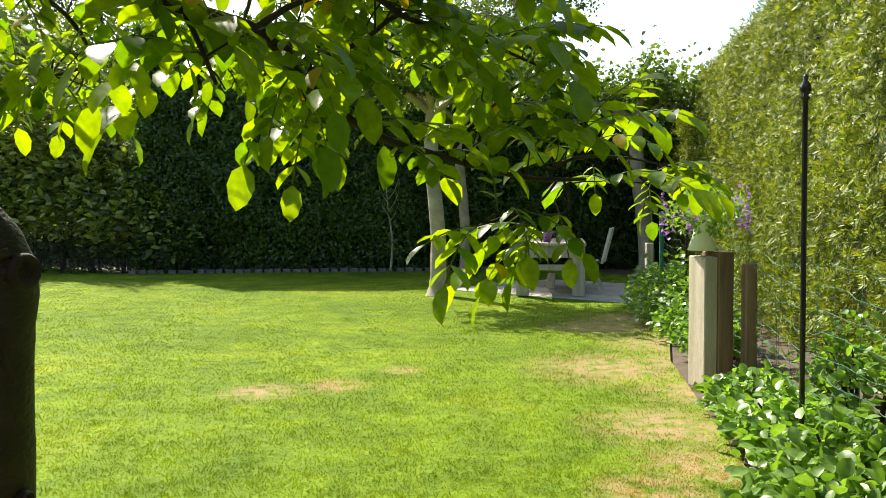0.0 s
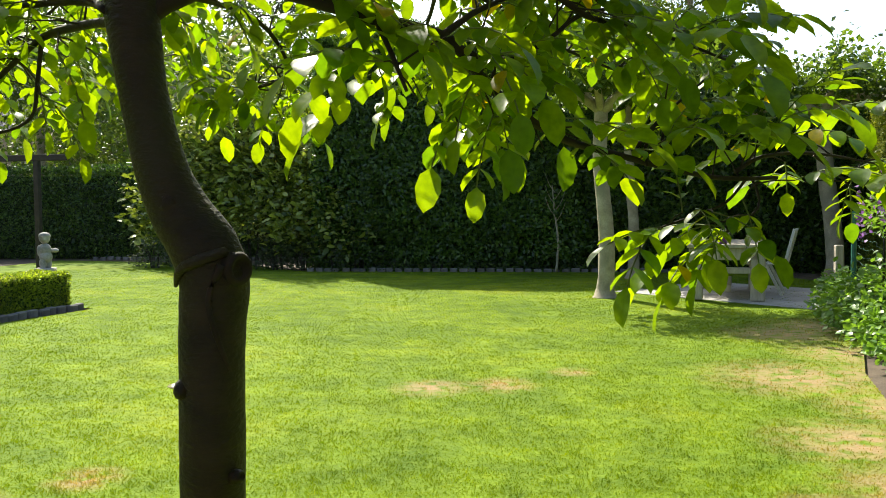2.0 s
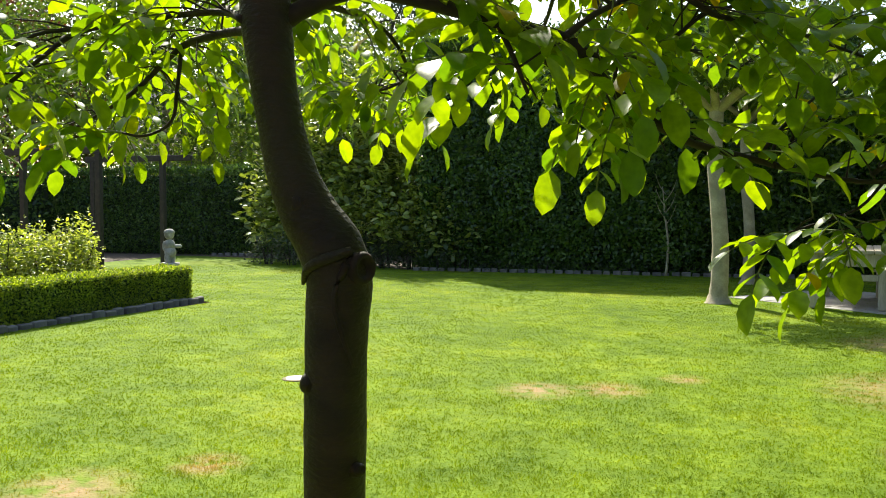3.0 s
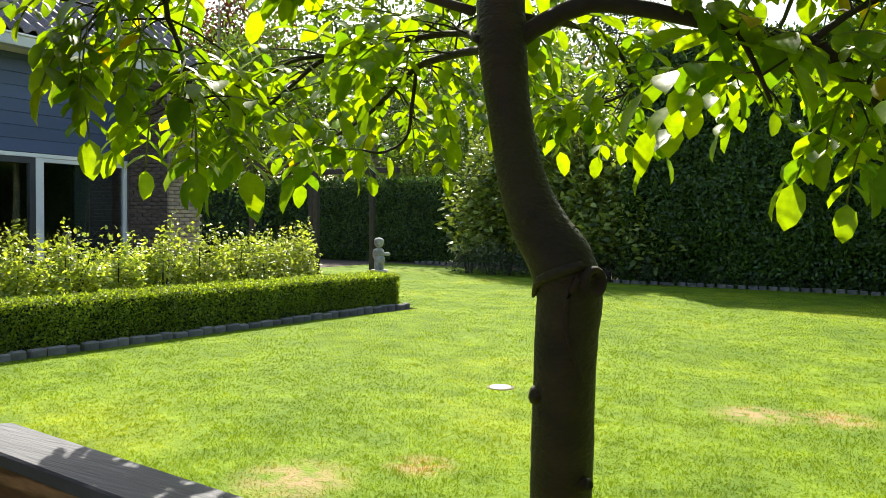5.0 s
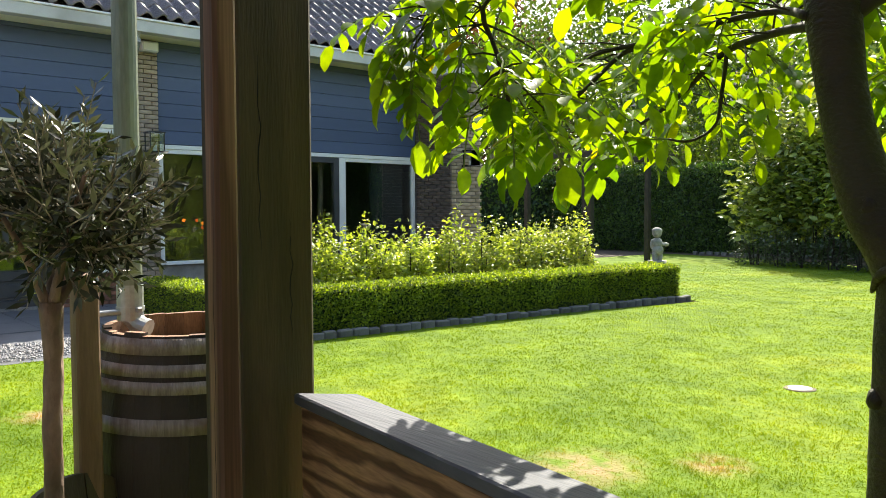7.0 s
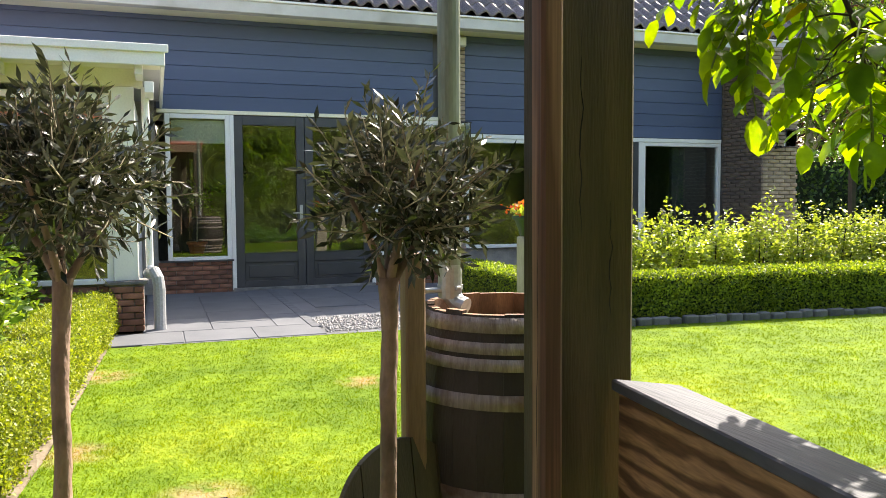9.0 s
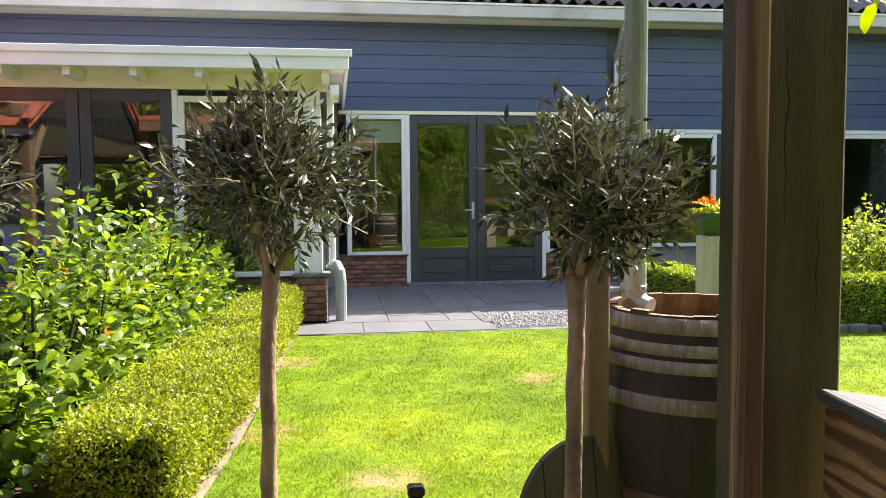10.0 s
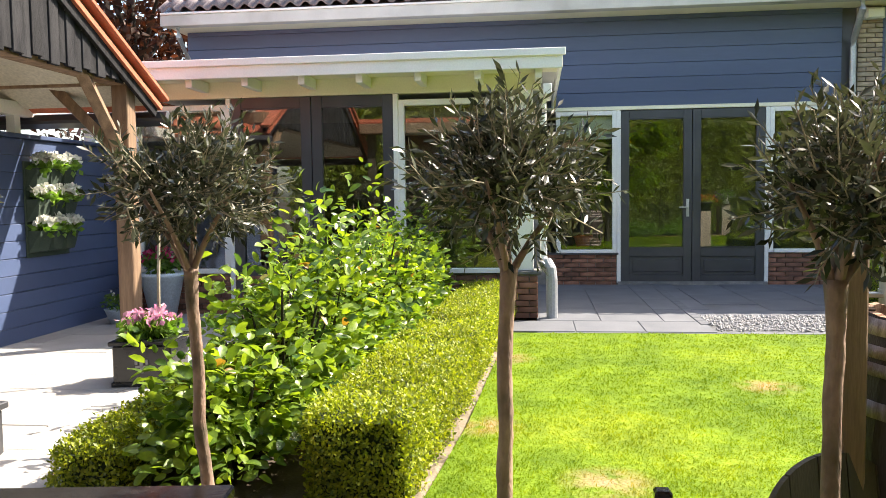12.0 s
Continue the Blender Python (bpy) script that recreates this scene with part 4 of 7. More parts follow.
def extension():
    base = part("wall", bx(EX - 0.25, EX - 0.03, -4.4, -0.3, 0, 0.45), M_MORTAR, EXT, "red brick plinth")
    pier = part("pier", bx(EX - 0.2, EX + 0.08, -0.34, -0.04, 0, 0.44), M_MORTAR, EXT, "low red brick pier")
    part("cap_stone", bx(EX - 0.23, EX + 0.11, -0.38, -0.0, 0.442, 0.475, bevel=0.005), M_STONE, EXT)
    part("corner_post", bx(EX - 0.1, EX + 0.03, -0.3, -0.08, 0.476, 2.3, bevel=0.006), M_WHITE, EXT, "white corner post")
    part("side_wall", bx(HX + 0.005, EX - 0.1, -0.2, -0.1, 0, 2.3), M_WHITE, EXT, "white side wall")
    part("end_wall", bx(HX, EX, -4.45, -4.35, 0, 2.3), M_MORTAR, EXT)
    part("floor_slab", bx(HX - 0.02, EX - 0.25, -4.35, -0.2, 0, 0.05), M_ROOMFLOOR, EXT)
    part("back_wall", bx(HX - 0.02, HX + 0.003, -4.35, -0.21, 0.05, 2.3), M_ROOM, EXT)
    window(EXT, -4.35, -3.3, 0.45, 2.24, EX, M_WHITE, label="white-framed window with a bamboo blind")
    part("jamb", bx(EX - 0.07, EX + 0.012, -3.3, -3.25, 0.1, 2.3, bevel=0.004), M_WHITE, EXT)
    french_door(EXT, -3.246, -2.384, 0.06, 2.3, EX, 1, label="anthracite glazed door leaf reflecting red tiles")
    french_door(EXT, -2.376, -1.515, 0.06, 2.3, EX, 0, label="anthracite glazed door leaf reflecting red tiles")
    part("jamb", bx(EX - 0.07, EX + 0.012, -1.512, -1.46, 0.1, 2.3, bevel=0.004), M_WHITE, EXT)
    window(EXT, -1.46, -0.3, 0.45, 2.24, EX, M_WHITE, label="white-framed window with a bamboo blind")
    M_BAMBOO = surface("bamboo_blind", (0.3, 0.2, 0.11), (0.42, 0.3, 0.18), 4, 60, 0.7, 0.3, stretch=(1, 0.3, 14))
    for a, b in ((-4.28, -3.36), (-1.4, -0.36)):
        part("blind", bx(EX - 0.14, EX - 0.12, a, b, 1.88, 2.18), M_BAMBOO, EXT, "rolled-down bamboo blind")
    # canopy: deck, fascia, soffit board, rafter tails
    part("canopy_deck", bx(HX + 0.01, EX + 0.5, -4.9, 0.16, 2.52, 2.56, m=None), M_GUTTER, EXT, "canopy roofing")
    part("fascia", bx(EX + 0.5, EX + 0.535, -4.9, 0.2, 2.43, 2.6, bevel=0.005), M_WHITE, EXT, "white fascia board")
    part("fascia", bx(HX + 0.01, EX + 0.498, 0.162, 0.197, 2.43, 2.6, bevel=0.005), M_WHITE, EXT, "white fascia board")
    part("fascia_lip", bx(EX + 0.537, EX + 0.565, -4.9, 0.23, 2.545, 2.615, bevel=0.005), M_WHITE, EXT)
    part("soffit", bx(EX + 0.02, EX + 0.498, -4.9, 0.16, 2.47, 2.495), M_CREAM, EXT, "cream soffit boards")
    part("header", bx(EX - 0.1, EX + 0.018, -4.45, 0.0, 2.302, 2.5, bevel=0.004), M_CREAM, EXT, "cream header beam")
    for k in range(9):
        y = -4.7 + 0.58 * k
        t = bx(EX + 0.02, EX + 0.44, y, y + 0.07, 2.36, 2.468, bevel=0.006)
        part("rafter_tail", t, M_WHITE, EXT)
    br = bx(EX - 0.1, EX + 0.45, 0.02, 0.1, 2.2, 2.3, bevel=0.005)
    part("bracket", br, M_WHITE, EXT, "white bracket under the canopy end")
    part("drain_pipe", tube_bm([(EX + 0.02, 0.02, 2.3), (EX + 0.02, 0.02, 0.62), (EX + 0.06, 0.03, 0.56)], 0.035), M_WHITE, EXT, "white drain pipe")
    part("drain_bend", tube_bm([(EX + 0.0, 0.0, 0.52), (EX + 0.03, 0.03, 0.56), (EX + 0.1, 0.06, 0.56), (EX + 0.15, 0.09, 0.5), (EX + 0.16, 0.1, 0.4), (EX + 0.16, 0.1, 0.0)], 0.055, 12), M_PVC, EXT, "grey plastic drain bend")
    return base, pier


EXT_WALLS = extension()


# ---------------- bricks, as single pieces
def brick_mesh(l, h, d, mat):
    bm = bx(0, d, 0, l, 0, h, bevel=0.003)
    me = bpy.data.meshes.new("brick")
    bm.to_mesh(me)
    bm.free()
    me.materials.append(mat)
    return me


def lay(wall, x, y0, y1, z0, z1, mat, l=0.21, h=0.052, j=0.01, d=0.04, flank=None):
    """Bricks in stretcher bond on a wall that faces +x, or, with flank, on one at y0 that faces -y."""
    front = y0
    if flank:
        y0, y1 = flank
    cache = {}
    rng = random.Random(7)
    row, z = 0, z0
    while z + h <= z1 + 0.005:
        y = y0 - (l + j) * 0.5 * (row % 2)
        while y < y1 - 0.02:
            a, b = max(y, y0), min(y + l, y1)
            if b - a > 0.03:
                key = round(b - a, 3)
                if key not in cache:
                    cache[key] = brick_mesh(b - a, h, d, mat)
                o = new("brick", cache[key])
                o.parent = wall
                if flank:
                    o.matrix_basis = pose(a, front + d + rng.uniform(-0.002, 0.002), z, 0, 0, -90)
                else:
                    o.location = (x - d + rng.uniform(-0.002, 0.002), a, z)
            y += l + j
        z += h + j
        row += 1


def all_bricks():
    lay(WALLS[0], HX + 0.0, 0.1, 1.03, 0.0, 0.42, M_BRICK)
    lay(WALLS[1], HX + 0.0, 3.04, 4.1, 0.0, 0.42, M_BRICK)
    lay(WALLS[2], HX + 0.056, 4.1, 4.4, 0.0, 3.6, M_BUFF)
    lay(WALLS[3], HX + WING, 9.06, 0, 0.6, 3.58, M_SHADEDBRICK, flank=(HX, HX + WING))
    lay(WALLS[4], HX + WING + 0.035, 9.06, 9.75, 0.6, 3.58, M_BUFF)
    lay(EXT_WALLS[0], EX + 0.0, -4.4, -0.35, 0.0, 0.43, M_BRICK)
    lay(EXT_WALLS[1], EX + 0.115, -0.34, -0.04, 0.0, 0.43, M_BRICK)



# ---------------- walnut tree beside the veranda
def join_tubes(chains, sides=6):
    verts, faces = [], []
    for pts, radii in chains:
        v, f = tube_data(pts, radii, sides)
        off = len(verts)
        verts += v
        faces += [tuple(i + off for i in q) for q in f]
    return verts, faces


def walnut():
    root = thing("walnut_tree", "young walnut tree with a kinked trunk and sunlit leaves", "tree", at=(0, 0, 0))
    trunk = [(-0.76, 1.83, -0.02), (-0.765, 1.83, 0.3), (-0.766, 1.83, 0.61), (-0.764, 1.83, 0.77), (-0.762, 1.83, 0.89), (-0.76, 1.835, 1.0), (-0.757, 1.84, 1.08), (-0.78, 1.84, 1.15),
             (-0.825, 1.835, 1.22), (-0.86, 1.83, 1.3), (-0.885, 1.83, 1.395), (-0.903, 1.83, 1.49), (-0.915, 1.832, 1.575), (-0.925, 1.834, 1.67), (-0.93, 1.84, 1.9), (-0.95, 1.87, 2.4), (-0.9, 1.95, 3.0)]
    rad = [0.085, 0.07, 0.067, 0.068, 0.067, 0.069, 0.072, 0.071, 0.063, 0.055, 0.05, 0.049, 0.053, 0.056, 0.05, 0.035, 0.015]
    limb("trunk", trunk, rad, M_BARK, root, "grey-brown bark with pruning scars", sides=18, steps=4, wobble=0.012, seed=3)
    # the pruned stump end and smaller knots
    lathe("pruning_scar", [(0.036, -0.03), (0.036, 0.004), (0.03, 0.012), (0.022, 0.01), (0.018, 0.0), (0.002, -0.006)], M_TWIG, root, "dark healed pruning scar", 14).matrix_basis = pose(-0.694, 1.811, 1.105, 90, 0, 66)
    limb("bark_ridge", [(-0.826, 1.805, 1.07), (-0.8, 1.777, 1.105), (-0.757, 1.768, 1.125), (-0.708, 1.79, 1.142)], [0.004, 0.011, 0.013, 0.01], M_BARK, root, "raised collar across the kink", 8)
    limb("bark_groove", [(-0.715, 1.781, 1.115), (-0.738, 1.766, 1.05), (-0.726, 1.77, 0.98), (-0.704, 1.79, 0.9)], [0.01, 0.006, 0.007, 0.003], M_TWIG, root, "dark groove below the scar", 6)
    for x, y, z, a, r in ((-0.806, 1.79, 0.86, -75, 0.02), (-0.703, 1.8, 0.68, 75, 0.014), (-0.83, 1.79, 1.24, -40, 0.02)):
        lathe("knot", [(r * 1.3, -0.01), (r, 0.012), (r * 0.6, 0.018), (0.002, 0.01)], M_BARK, root, "", 10).matrix_basis = pose(x, y, z, 80, 0, a)
    main = {
        "a": ([(-0.91, 1.835, 1.62), (-0.84, 1.87, 1.672), (-0.75, 1.93, 1.718), (-0.64, 2.0, 1.708), (-0.55, 2.06, 1.688), (-0.433, 2.12, 1.661), (-0.335, 2.18, 1.643), (-0.284, 2.21, 1.61),
               (-0.234, 2.26, 1.547), (-0.154, 2.34, 1.478), (-0.04, 2.44, 1.413), (0.08, 2.54, 1.384), (0.28, 2.68, 1.339), (0.455, 2.8, 1.314), (0.63, 2.9, 1.318)], 0.023, 0.006),
        "b": ([(-0.463, 2.105, 1.655), (-0.42, 2.06, 1.572), (-0.385, 2.045, 1.49)], 0.008, 0.004),
        "c": ([(-0.415, 2.136, 1.646), (-0.355, 2.227, 1.574), (-0.256, 2.35, 1.551)], 0.006, 0.003),
        "d": ([(-0.322, 2.186, 1.643), (-0.26, 2.25, 1.705), (-0.196, 2.32, 1.753), (-0.05, 2.45, 1.85)], 0.01, 0.005),
        "e": ([(-0.27, 2.216, 1.602), (-0.167, 2.3, 1.6), (-0.07, 2.395, 1.67), (0.01, 2.466, 1.742), (0.15, 2.6, 1.8)], 0.009, 0.004),
        "f": ([(-0.2, 2.3, 1.86), (-0.03, 2.356, 1.753), (0.043, 2.42, 1.722), (0.184, 2.554, 1.723), (0.305, 2.63, 1.692), (0.45, 2.75, 1.66)], 0.01, 0.004),
        "g": ([(0.16, 2.584, 1.386), (0.252, 2.66, 1.49), (0.378, 2.743, 1.602)], 0.008, 0.003),
        "h": ([(0.49, 2.827, 1.335), (0.583, 2.88, 1.384), (0.764, 2.97, 1.396), (0.976, 3.065, 1.367)], 0.008, 0.003),
        "i": ([(0.55, 2.87, 1.314), (0.554, 2.81, 1.225), (0.445, 2.74, 1.15)], 0.005, 0.003),
        "i2": ([(0.53, 2.86, 1.316), (0.45, 2.77, 1.24), (0.34, 2.69, 1.2), (0.24, 2.6, 1.17)], 0.005, 0.003),
        "j": ([(0.76, 2.97, 1.39), (0.84, 2.99, 1.33), (0.88, 3.0, 1.29)], 0.005, 0.003),
    }
    left = {
        "k": ([(-0.946, 1.85, 1.62), (-1.09, 1.97, 1.653), (-1.28, 2.08, 1.66), (-1.37, 2.115, 1.627), (-1.505, 2.13, 1.538), (-1.69, 2.14, 1.458)], 0.013, 0.004),
        "l": ([(-1.3, 2.08, 1.654), (-1.308, 2.07, 1.543), (-1.324, 2.066, 1.458), (-1.36, 2.005, 1.416), (-1.415, 1.99, 1.424)], 0.006, 0.003),
        "m": ([(-0.957, 1.793, 1.633), (-1.143, 1.97, 1.704), (-1.5, 1.974, 1.686), (-1.6, 1.9, 1.59), (-1.644, 1.81, 1.497)], 0.01, 0.004),
        "n": ([(-0.946, 1.74, 1.682), (-1.323, 1.737, 1.813), (-1.626, 1.534, 1.768), (-1.573, 1.503, 1.609), (-1.51, 1.485, 1.47)], 0.011, 0.004),
        "o": ([(-1.323, 1.737, 1.813), (-1.622, 1.478, 1.819), (-1.66, 1.4, 1.74), (-1.68, 1.38, 1.68)], 0.008, 0.003),
        "p": ([(-0.9, 1.864, 1.696), (-0.876, 2.393, 1.756), (-0.866, 2.636, 1.652), (-0.978, 2.558, 1.582)], 0.009, 0.003),
        "q": ([(-0.93, 1.9, 1.85), (-1.2, 2.3, 1.95), (-1.6, 2.6, 1.88), (-1.9, 2.7, 1.72)], 0.01, 0.003),
        "r": ([(-0.93, 1.9, 1.9), (-0.7, 2.3, 2.0), (-0.4, 2.7, 1.95), (-0.1, 3.0, 1.8), (0.2, 3.2, 1.7)], 0.012, 0.004),
        "s": ([(-1.2, 2.3, 1.95), (-1.3, 2.7, 1.85), (-1.3, 2.95, 1.68)], 0.008, 0.003),
        "t": ([(-0.4, 2.7, 1.95), (-0.5, 3.0, 1.85), (-0.62, 3.15, 1.72)], 0.008, 0.003),
        "u": ([(-1.5, 1.97, 1.686), (-1.62, 1.93, 1.67), (-1.7, 1.88, 1.6)], 0.007, 0.003),
    }
    rng = random.Random(11)
    leaves, stalks, twigs = [], [], []

    def compound(p, d, size, droop, floor=1.24):
        """One walnut leaf: a stalk with paired leaflets and one at the tip."""
        d = d.normalized()
        side = d.cross(Vector((0, 0, 1)))
        if side.length < 0.1:
            side = Vector((1, 0, 0))
        side.normalize()
        pts, q, w = [p], p.copy(), d.copy()
        n = 3 if size < 0.085 else rng.choice((3, 3, 4))
        for k in range(n + 1):
            q = q + w * size * 0.62
            w = (w + Vector((0, 0, -droop))).normalized()
            pts.append(q.copy())
        if pts[-1].z - size < floor:
            return
        stalks.append((pts, [0.0022] * len(pts)))
        for k in range(1, n + 1):
            s = size * (0.62 + 0.38 * k / n) * rng.uniform(0.88, 1.12)
            for sg in (-1, 1):
                ax = (w * 0.6 + side * sg * 1.0 + Vector((0, 0, 0.05 - droop * 0.8)) + Vector((rng.uniform(-.25, .25), rng.uniform(-.25, .25), rng.uniform(-.3, .15)))).normalized()
                nm = (Vector((0, 0, 1)) + side * sg * 0.35 + Vector((rng.uniform(-.4, .4), rng.uniform(-.4, .4), 0)))
                leaves.append((pts[k], ax, nm, s))
        leaves.append((pts[-1], (w + Vector((0, 0, -droop))).normalized(), Vector((rng.uniform(-.3, .3), rng.uniform(-.3, .3), 1)), size * 1.15))

    def dress(pts, r0, r1, name, dens, low):
        floor = 0.86 if name in ("i", "i2") else 1.08 if name in ("g", "h", "j") else 1.2
        p, r = smooth_line(pts, [r0 + (r1 - r0) * i / (len(pts) - 1) for i in range(len(pts))], 4)
        v, f = tube_data(p, r, 8, 0.06, rng)
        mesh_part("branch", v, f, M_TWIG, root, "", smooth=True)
        total = sum((p[i + 1] - p[i]).length for i in range(len(p) - 1))
        k = max(3, int(total * dens))
        for _ in range(k):
            i = int(len(p) * (1 - rng.random() ** 1.5 * 0.86)) - 1
            i = max(1, min(len(p) - 2, i))
            along = (p[i + 1] - p[i]).normalized()
            out = Vector((rng.uniform(-1, 1), rng.uniform(-1, 1), rng.uniform(-0.25, 0.8)))
            d = (along * 0.6 + out).normalized()
            ln = rng.uniform(0.03, 0.16)
            tip = p[i] + d * ln
            if tip.z < low or (tip.y < 1.35 and tip.x > -1.5):
                continue
            twigs.append(([p[i], p[i] + d * ln * 0.5 + Vector((0, 0, 0.006)), tip], [0.003, 0.0026, 0.002]))
            for _k in range(rng.choice((1, 1, 2))):
                dd = (d + Vector((rng.uniform(-.8, .8), rng.uniform(-.8, .8), rng.uniform(-.5, .3)))).normalized()
                if (tip + dd * 0.2).y < 1.25 and tip.x > -1.45:
                    continue
                compound(tip, dd, rng.uniform(0.058, 0.1) * (0.82 if name in left else 1.15), rng.uniform(0.1, 0.45), floor)
        e = p[-1]
        for _ in range(2):
            d = ((p[-1] - p[-3]).normalized() + Vector((rng.uniform(-.6, .6), rng.uniform(-.6, .6), rng.uniform(-.4, .3)))).normalized()
            compound(e, d, rng.uniform(0.07, 0.1) * (0.88 if name in left else 1.0), rng.uniform(0.1, 0.4), floor)
    for nm, (pts, a, b) in main.items():
        dress([Vector(q) for q in pts], a, b, nm, 16 if nm in "ag" else 20 if nm in ("i", "j") else 9 if nm == "i2" else 20, {"i": 1.12, "i2": 1.12, "j": 1.15, "h": 1.28}.get(nm, 1.38))
    for nm, (pts, a, b) in left.items():
        dress([Vector(q) for q in pts], a, b, nm, 32 if nm in "nomuk" else 28, 1.46)
    # finer crown above, out of easy reach
    for k in range(13):
        a = rng.uniform(0, 2 * math.pi)
        rr = rng.uniform(0.5, 1.5)
        s = Vector((-0.94, 1.87, rng.uniform(1.9, 2.7)))
        e = Vector((-0.94 + rr * math.cos(a), 2.15 + rr * math.sin(a) * 0.9, s.z + rng.uniform(-0.2, 0.35)))
        if e.y < 1.2 or e.x < -1.15:
            continue
        dress([s, s.lerp(e, 0.5) + Vector((0, 0, 0.1)), e], 0.012, 0.003, "x", 12, 1.75)
    # extra high branches, added towards the sun to shade the long branch's leaves
    for k in range(17):
        s = Vector((-0.92, 1.93, rng.uniform(2.4, 2.8)))
        e = Vector((rng.uniform(-0.55, 0.7), rng.uniform(2.8, 3.8), rng.uniform(2.5, 2.95)))
        dress([s, s.lerp(e, 0.5) + Vector((0, 0, 0.1)), e], 0.012, 0.003, "y", 12, 2.3)
    v, f = join_tubes(twigs, 5)
    ob = mesh_part("twig", v, f, M_TWIG, root)
    tagged(ob, kind="stuff")
    v, f = join_tubes(stalks, 4)
    M_STALK = surface("leaf_stalk", (0.1, 0.16, 0.03), (0.16, 0.2, 0.05), 10, 60, 0.6, 0.0)
    ob = mesh_part("leaf_stalk", v, f, M_STALK, root)
    tagged(ob, kind="stuff")
    # hanging catkins on the long branch
    cat = []
    for x, y, z in ((-0.21, 2.29, 1.6), (-0.18, 2.31, 1.58), (0.2, 2.62, 1.44), (0.25, 2.66, 1.46)):
        n = 9
        cat.append(([Vector((x + 0.004 * math.sin(i), y, z - 0.012 * i)) for i in range(n)], [0.006 if i % 2 else 0.0035 for i in range(n)]))
    for pts, r in cat:
        v, f = tube_data(pts, r, 6)
        mesh_part("catkin", v, f, M_TWIG, root)
    P = np.array([q[0] for q in leaves])
    A = np.array([q[1] for q in leaves])
    N = np.array([q[2] for q in leaves])
    S = np.array([q[3] for q in leaves])
    ob = leaf_mesh("leaves", P, A, N, S, S * 0.58, L_WALNUT, root, "translucent yellow-green leaflets", fold=0.1, oval=True)
    tagged(ob, kind="stuff")


walnut()


# ---------------- veranda: post, rail, roof
BATTEN = (-1.745, -1.69, 0.83, 0.88)


def veranda():
    v = thing("veranda", "timber veranda with a heavy post and rail", "veranda")
    part("post", bx(-2.06, -1.87, 0.962, 1.166, 0, 2.42, bevel=0.01), M_POST, v, "heavy green-brown timber post with drying cracks")
    for x, y, z0, z1 in ((-1.872, 1.02, 0.95, 1.75), (-1.872, 1.1, 0.82, 1.3)):
        pts = [(x, y + 0.004 * math.sin(2.3 * k) + 0.002 * math.sin(5.1 * k), z0 + (z1 - z0) * k / 15) for k in range(16)]
        vv, ff = tube_data(pts, [0.0015 + 0.0014 * math.sin(math.pi * k / 15) for k in range(16)], 5)
        mesh_part("crack", vv, ff, M_BOARD, v)
    bx0, bx1, by0, by1 = BATTEN
    pts = [(bx1 - 0.028 + 0.003 * math.sin(1.7 * k) + 0.0008 * k, by0 + 0.0015, 0.3 + 0.075 * k) for k in range(15)]
    vv, ff = tube_data(pts, [0.0014 + 0.0008 * math.sin(math.pi * k / 14) for k in range(15)], 5)
    mesh_part("crack", vv, ff, M_BOARD, v)
    part("batten", bx(bx0, bx1, by0, by1, 0, 2.42, bevel=0.008), M_BATTEN, v, "reddish sawn batten beside the post")

    def plank(corners, z0, z1):
        """An upright board with a slanting cut end, from its four corners in plan."""
        bm = bmesh.new()
        lo = [bm.verts.new((x, y, z0)) for x, y in corners]
        hi = [bm.verts.new((x, y, z1)) for x, y in corners]
        bm.faces.new(lo[::-1])
        bm.faces.new(hi)
        for i in range(4):
            j = (i + 1) % 4
            bm.faces.new((lo[i], lo[j], hi[j], hi[i]))
        bmesh.ops.recalc_face_normals(bm, faces=bm.faces)
        bmesh.ops.bevel(bm, geom=list(bm.edges), offset=0.004, segments=1, affect='EDGES')
        return bm
    part("rail", plank([(-1.832, 1.1), (0.8, 0.82), (0.8, 0.89), (-1.76, 1.163)], 0.5, 0.772), M_RAILWOOD, v, "wide grained rail board")
    part("rail_cap", plank([(-1.848, 1.09), (0.8, 0.806), (0.8, 0.918), (-1.736, 1.2)], 0.774, 0.802), M_CAPWOOD, v, "planed grey rail cap with leaf shadows")
    part("rail", plank([(-1.78, 1.075), (0.8, 0.8), (0.8, 0.87), (-1.74, 1.143)], 0.1, 0.3), M_RAILWOOD, v, "lower rail board")
    part("post", bx(1.0, 1.15, 0.75, 0.9, 0, 2.42, bevel=0.01), M_POST, v)
    part("post", bx(-1.81, -1.66, -3.2, -3.05, 0, 2.42, bevel=0.01), M_POST, v)
    part("post", bx(1.0, 1.15, -3.2, -3.05, 0, 2.42, bevel=0.01), M_POST, v)
    part("beam", bx(-2.06, -1.64, -3.3, 1.17, 2.42, 2.6, bevel=0.01), M_CEDAR, v)
    part("beam", bx(0.98, 1.17, -3.3, 1.12, 2.42, 2.6, bevel=0.01), M_CEDAR, v)
    part("beam", bx(-1.64, 0.98, 0.93, 1.08, 2.42, 2.6, bevel=0.01), M_CEDAR, v)
    part("roof", bx(-1.95, 1.3, -3.4, 1.2, 2.62, 2.7), M_REDTILE, v, "red roof over the veranda")
    # unseen floor and wall, kept pale to throw light on post and barrel
    part("floor", bx(-1.62, 1.2, -3.2, 0.9, 0.008, 0.03, bevel=0.004), M_DECK, v, "unseen veranda decking, paled to bounce light")
    part("back_wall", bx(1.16, 1.24, -3.2, 0.75, 0, 2.42), M_PALEWOOD, v, "unseen pale wall added to bounce light")


veranda()


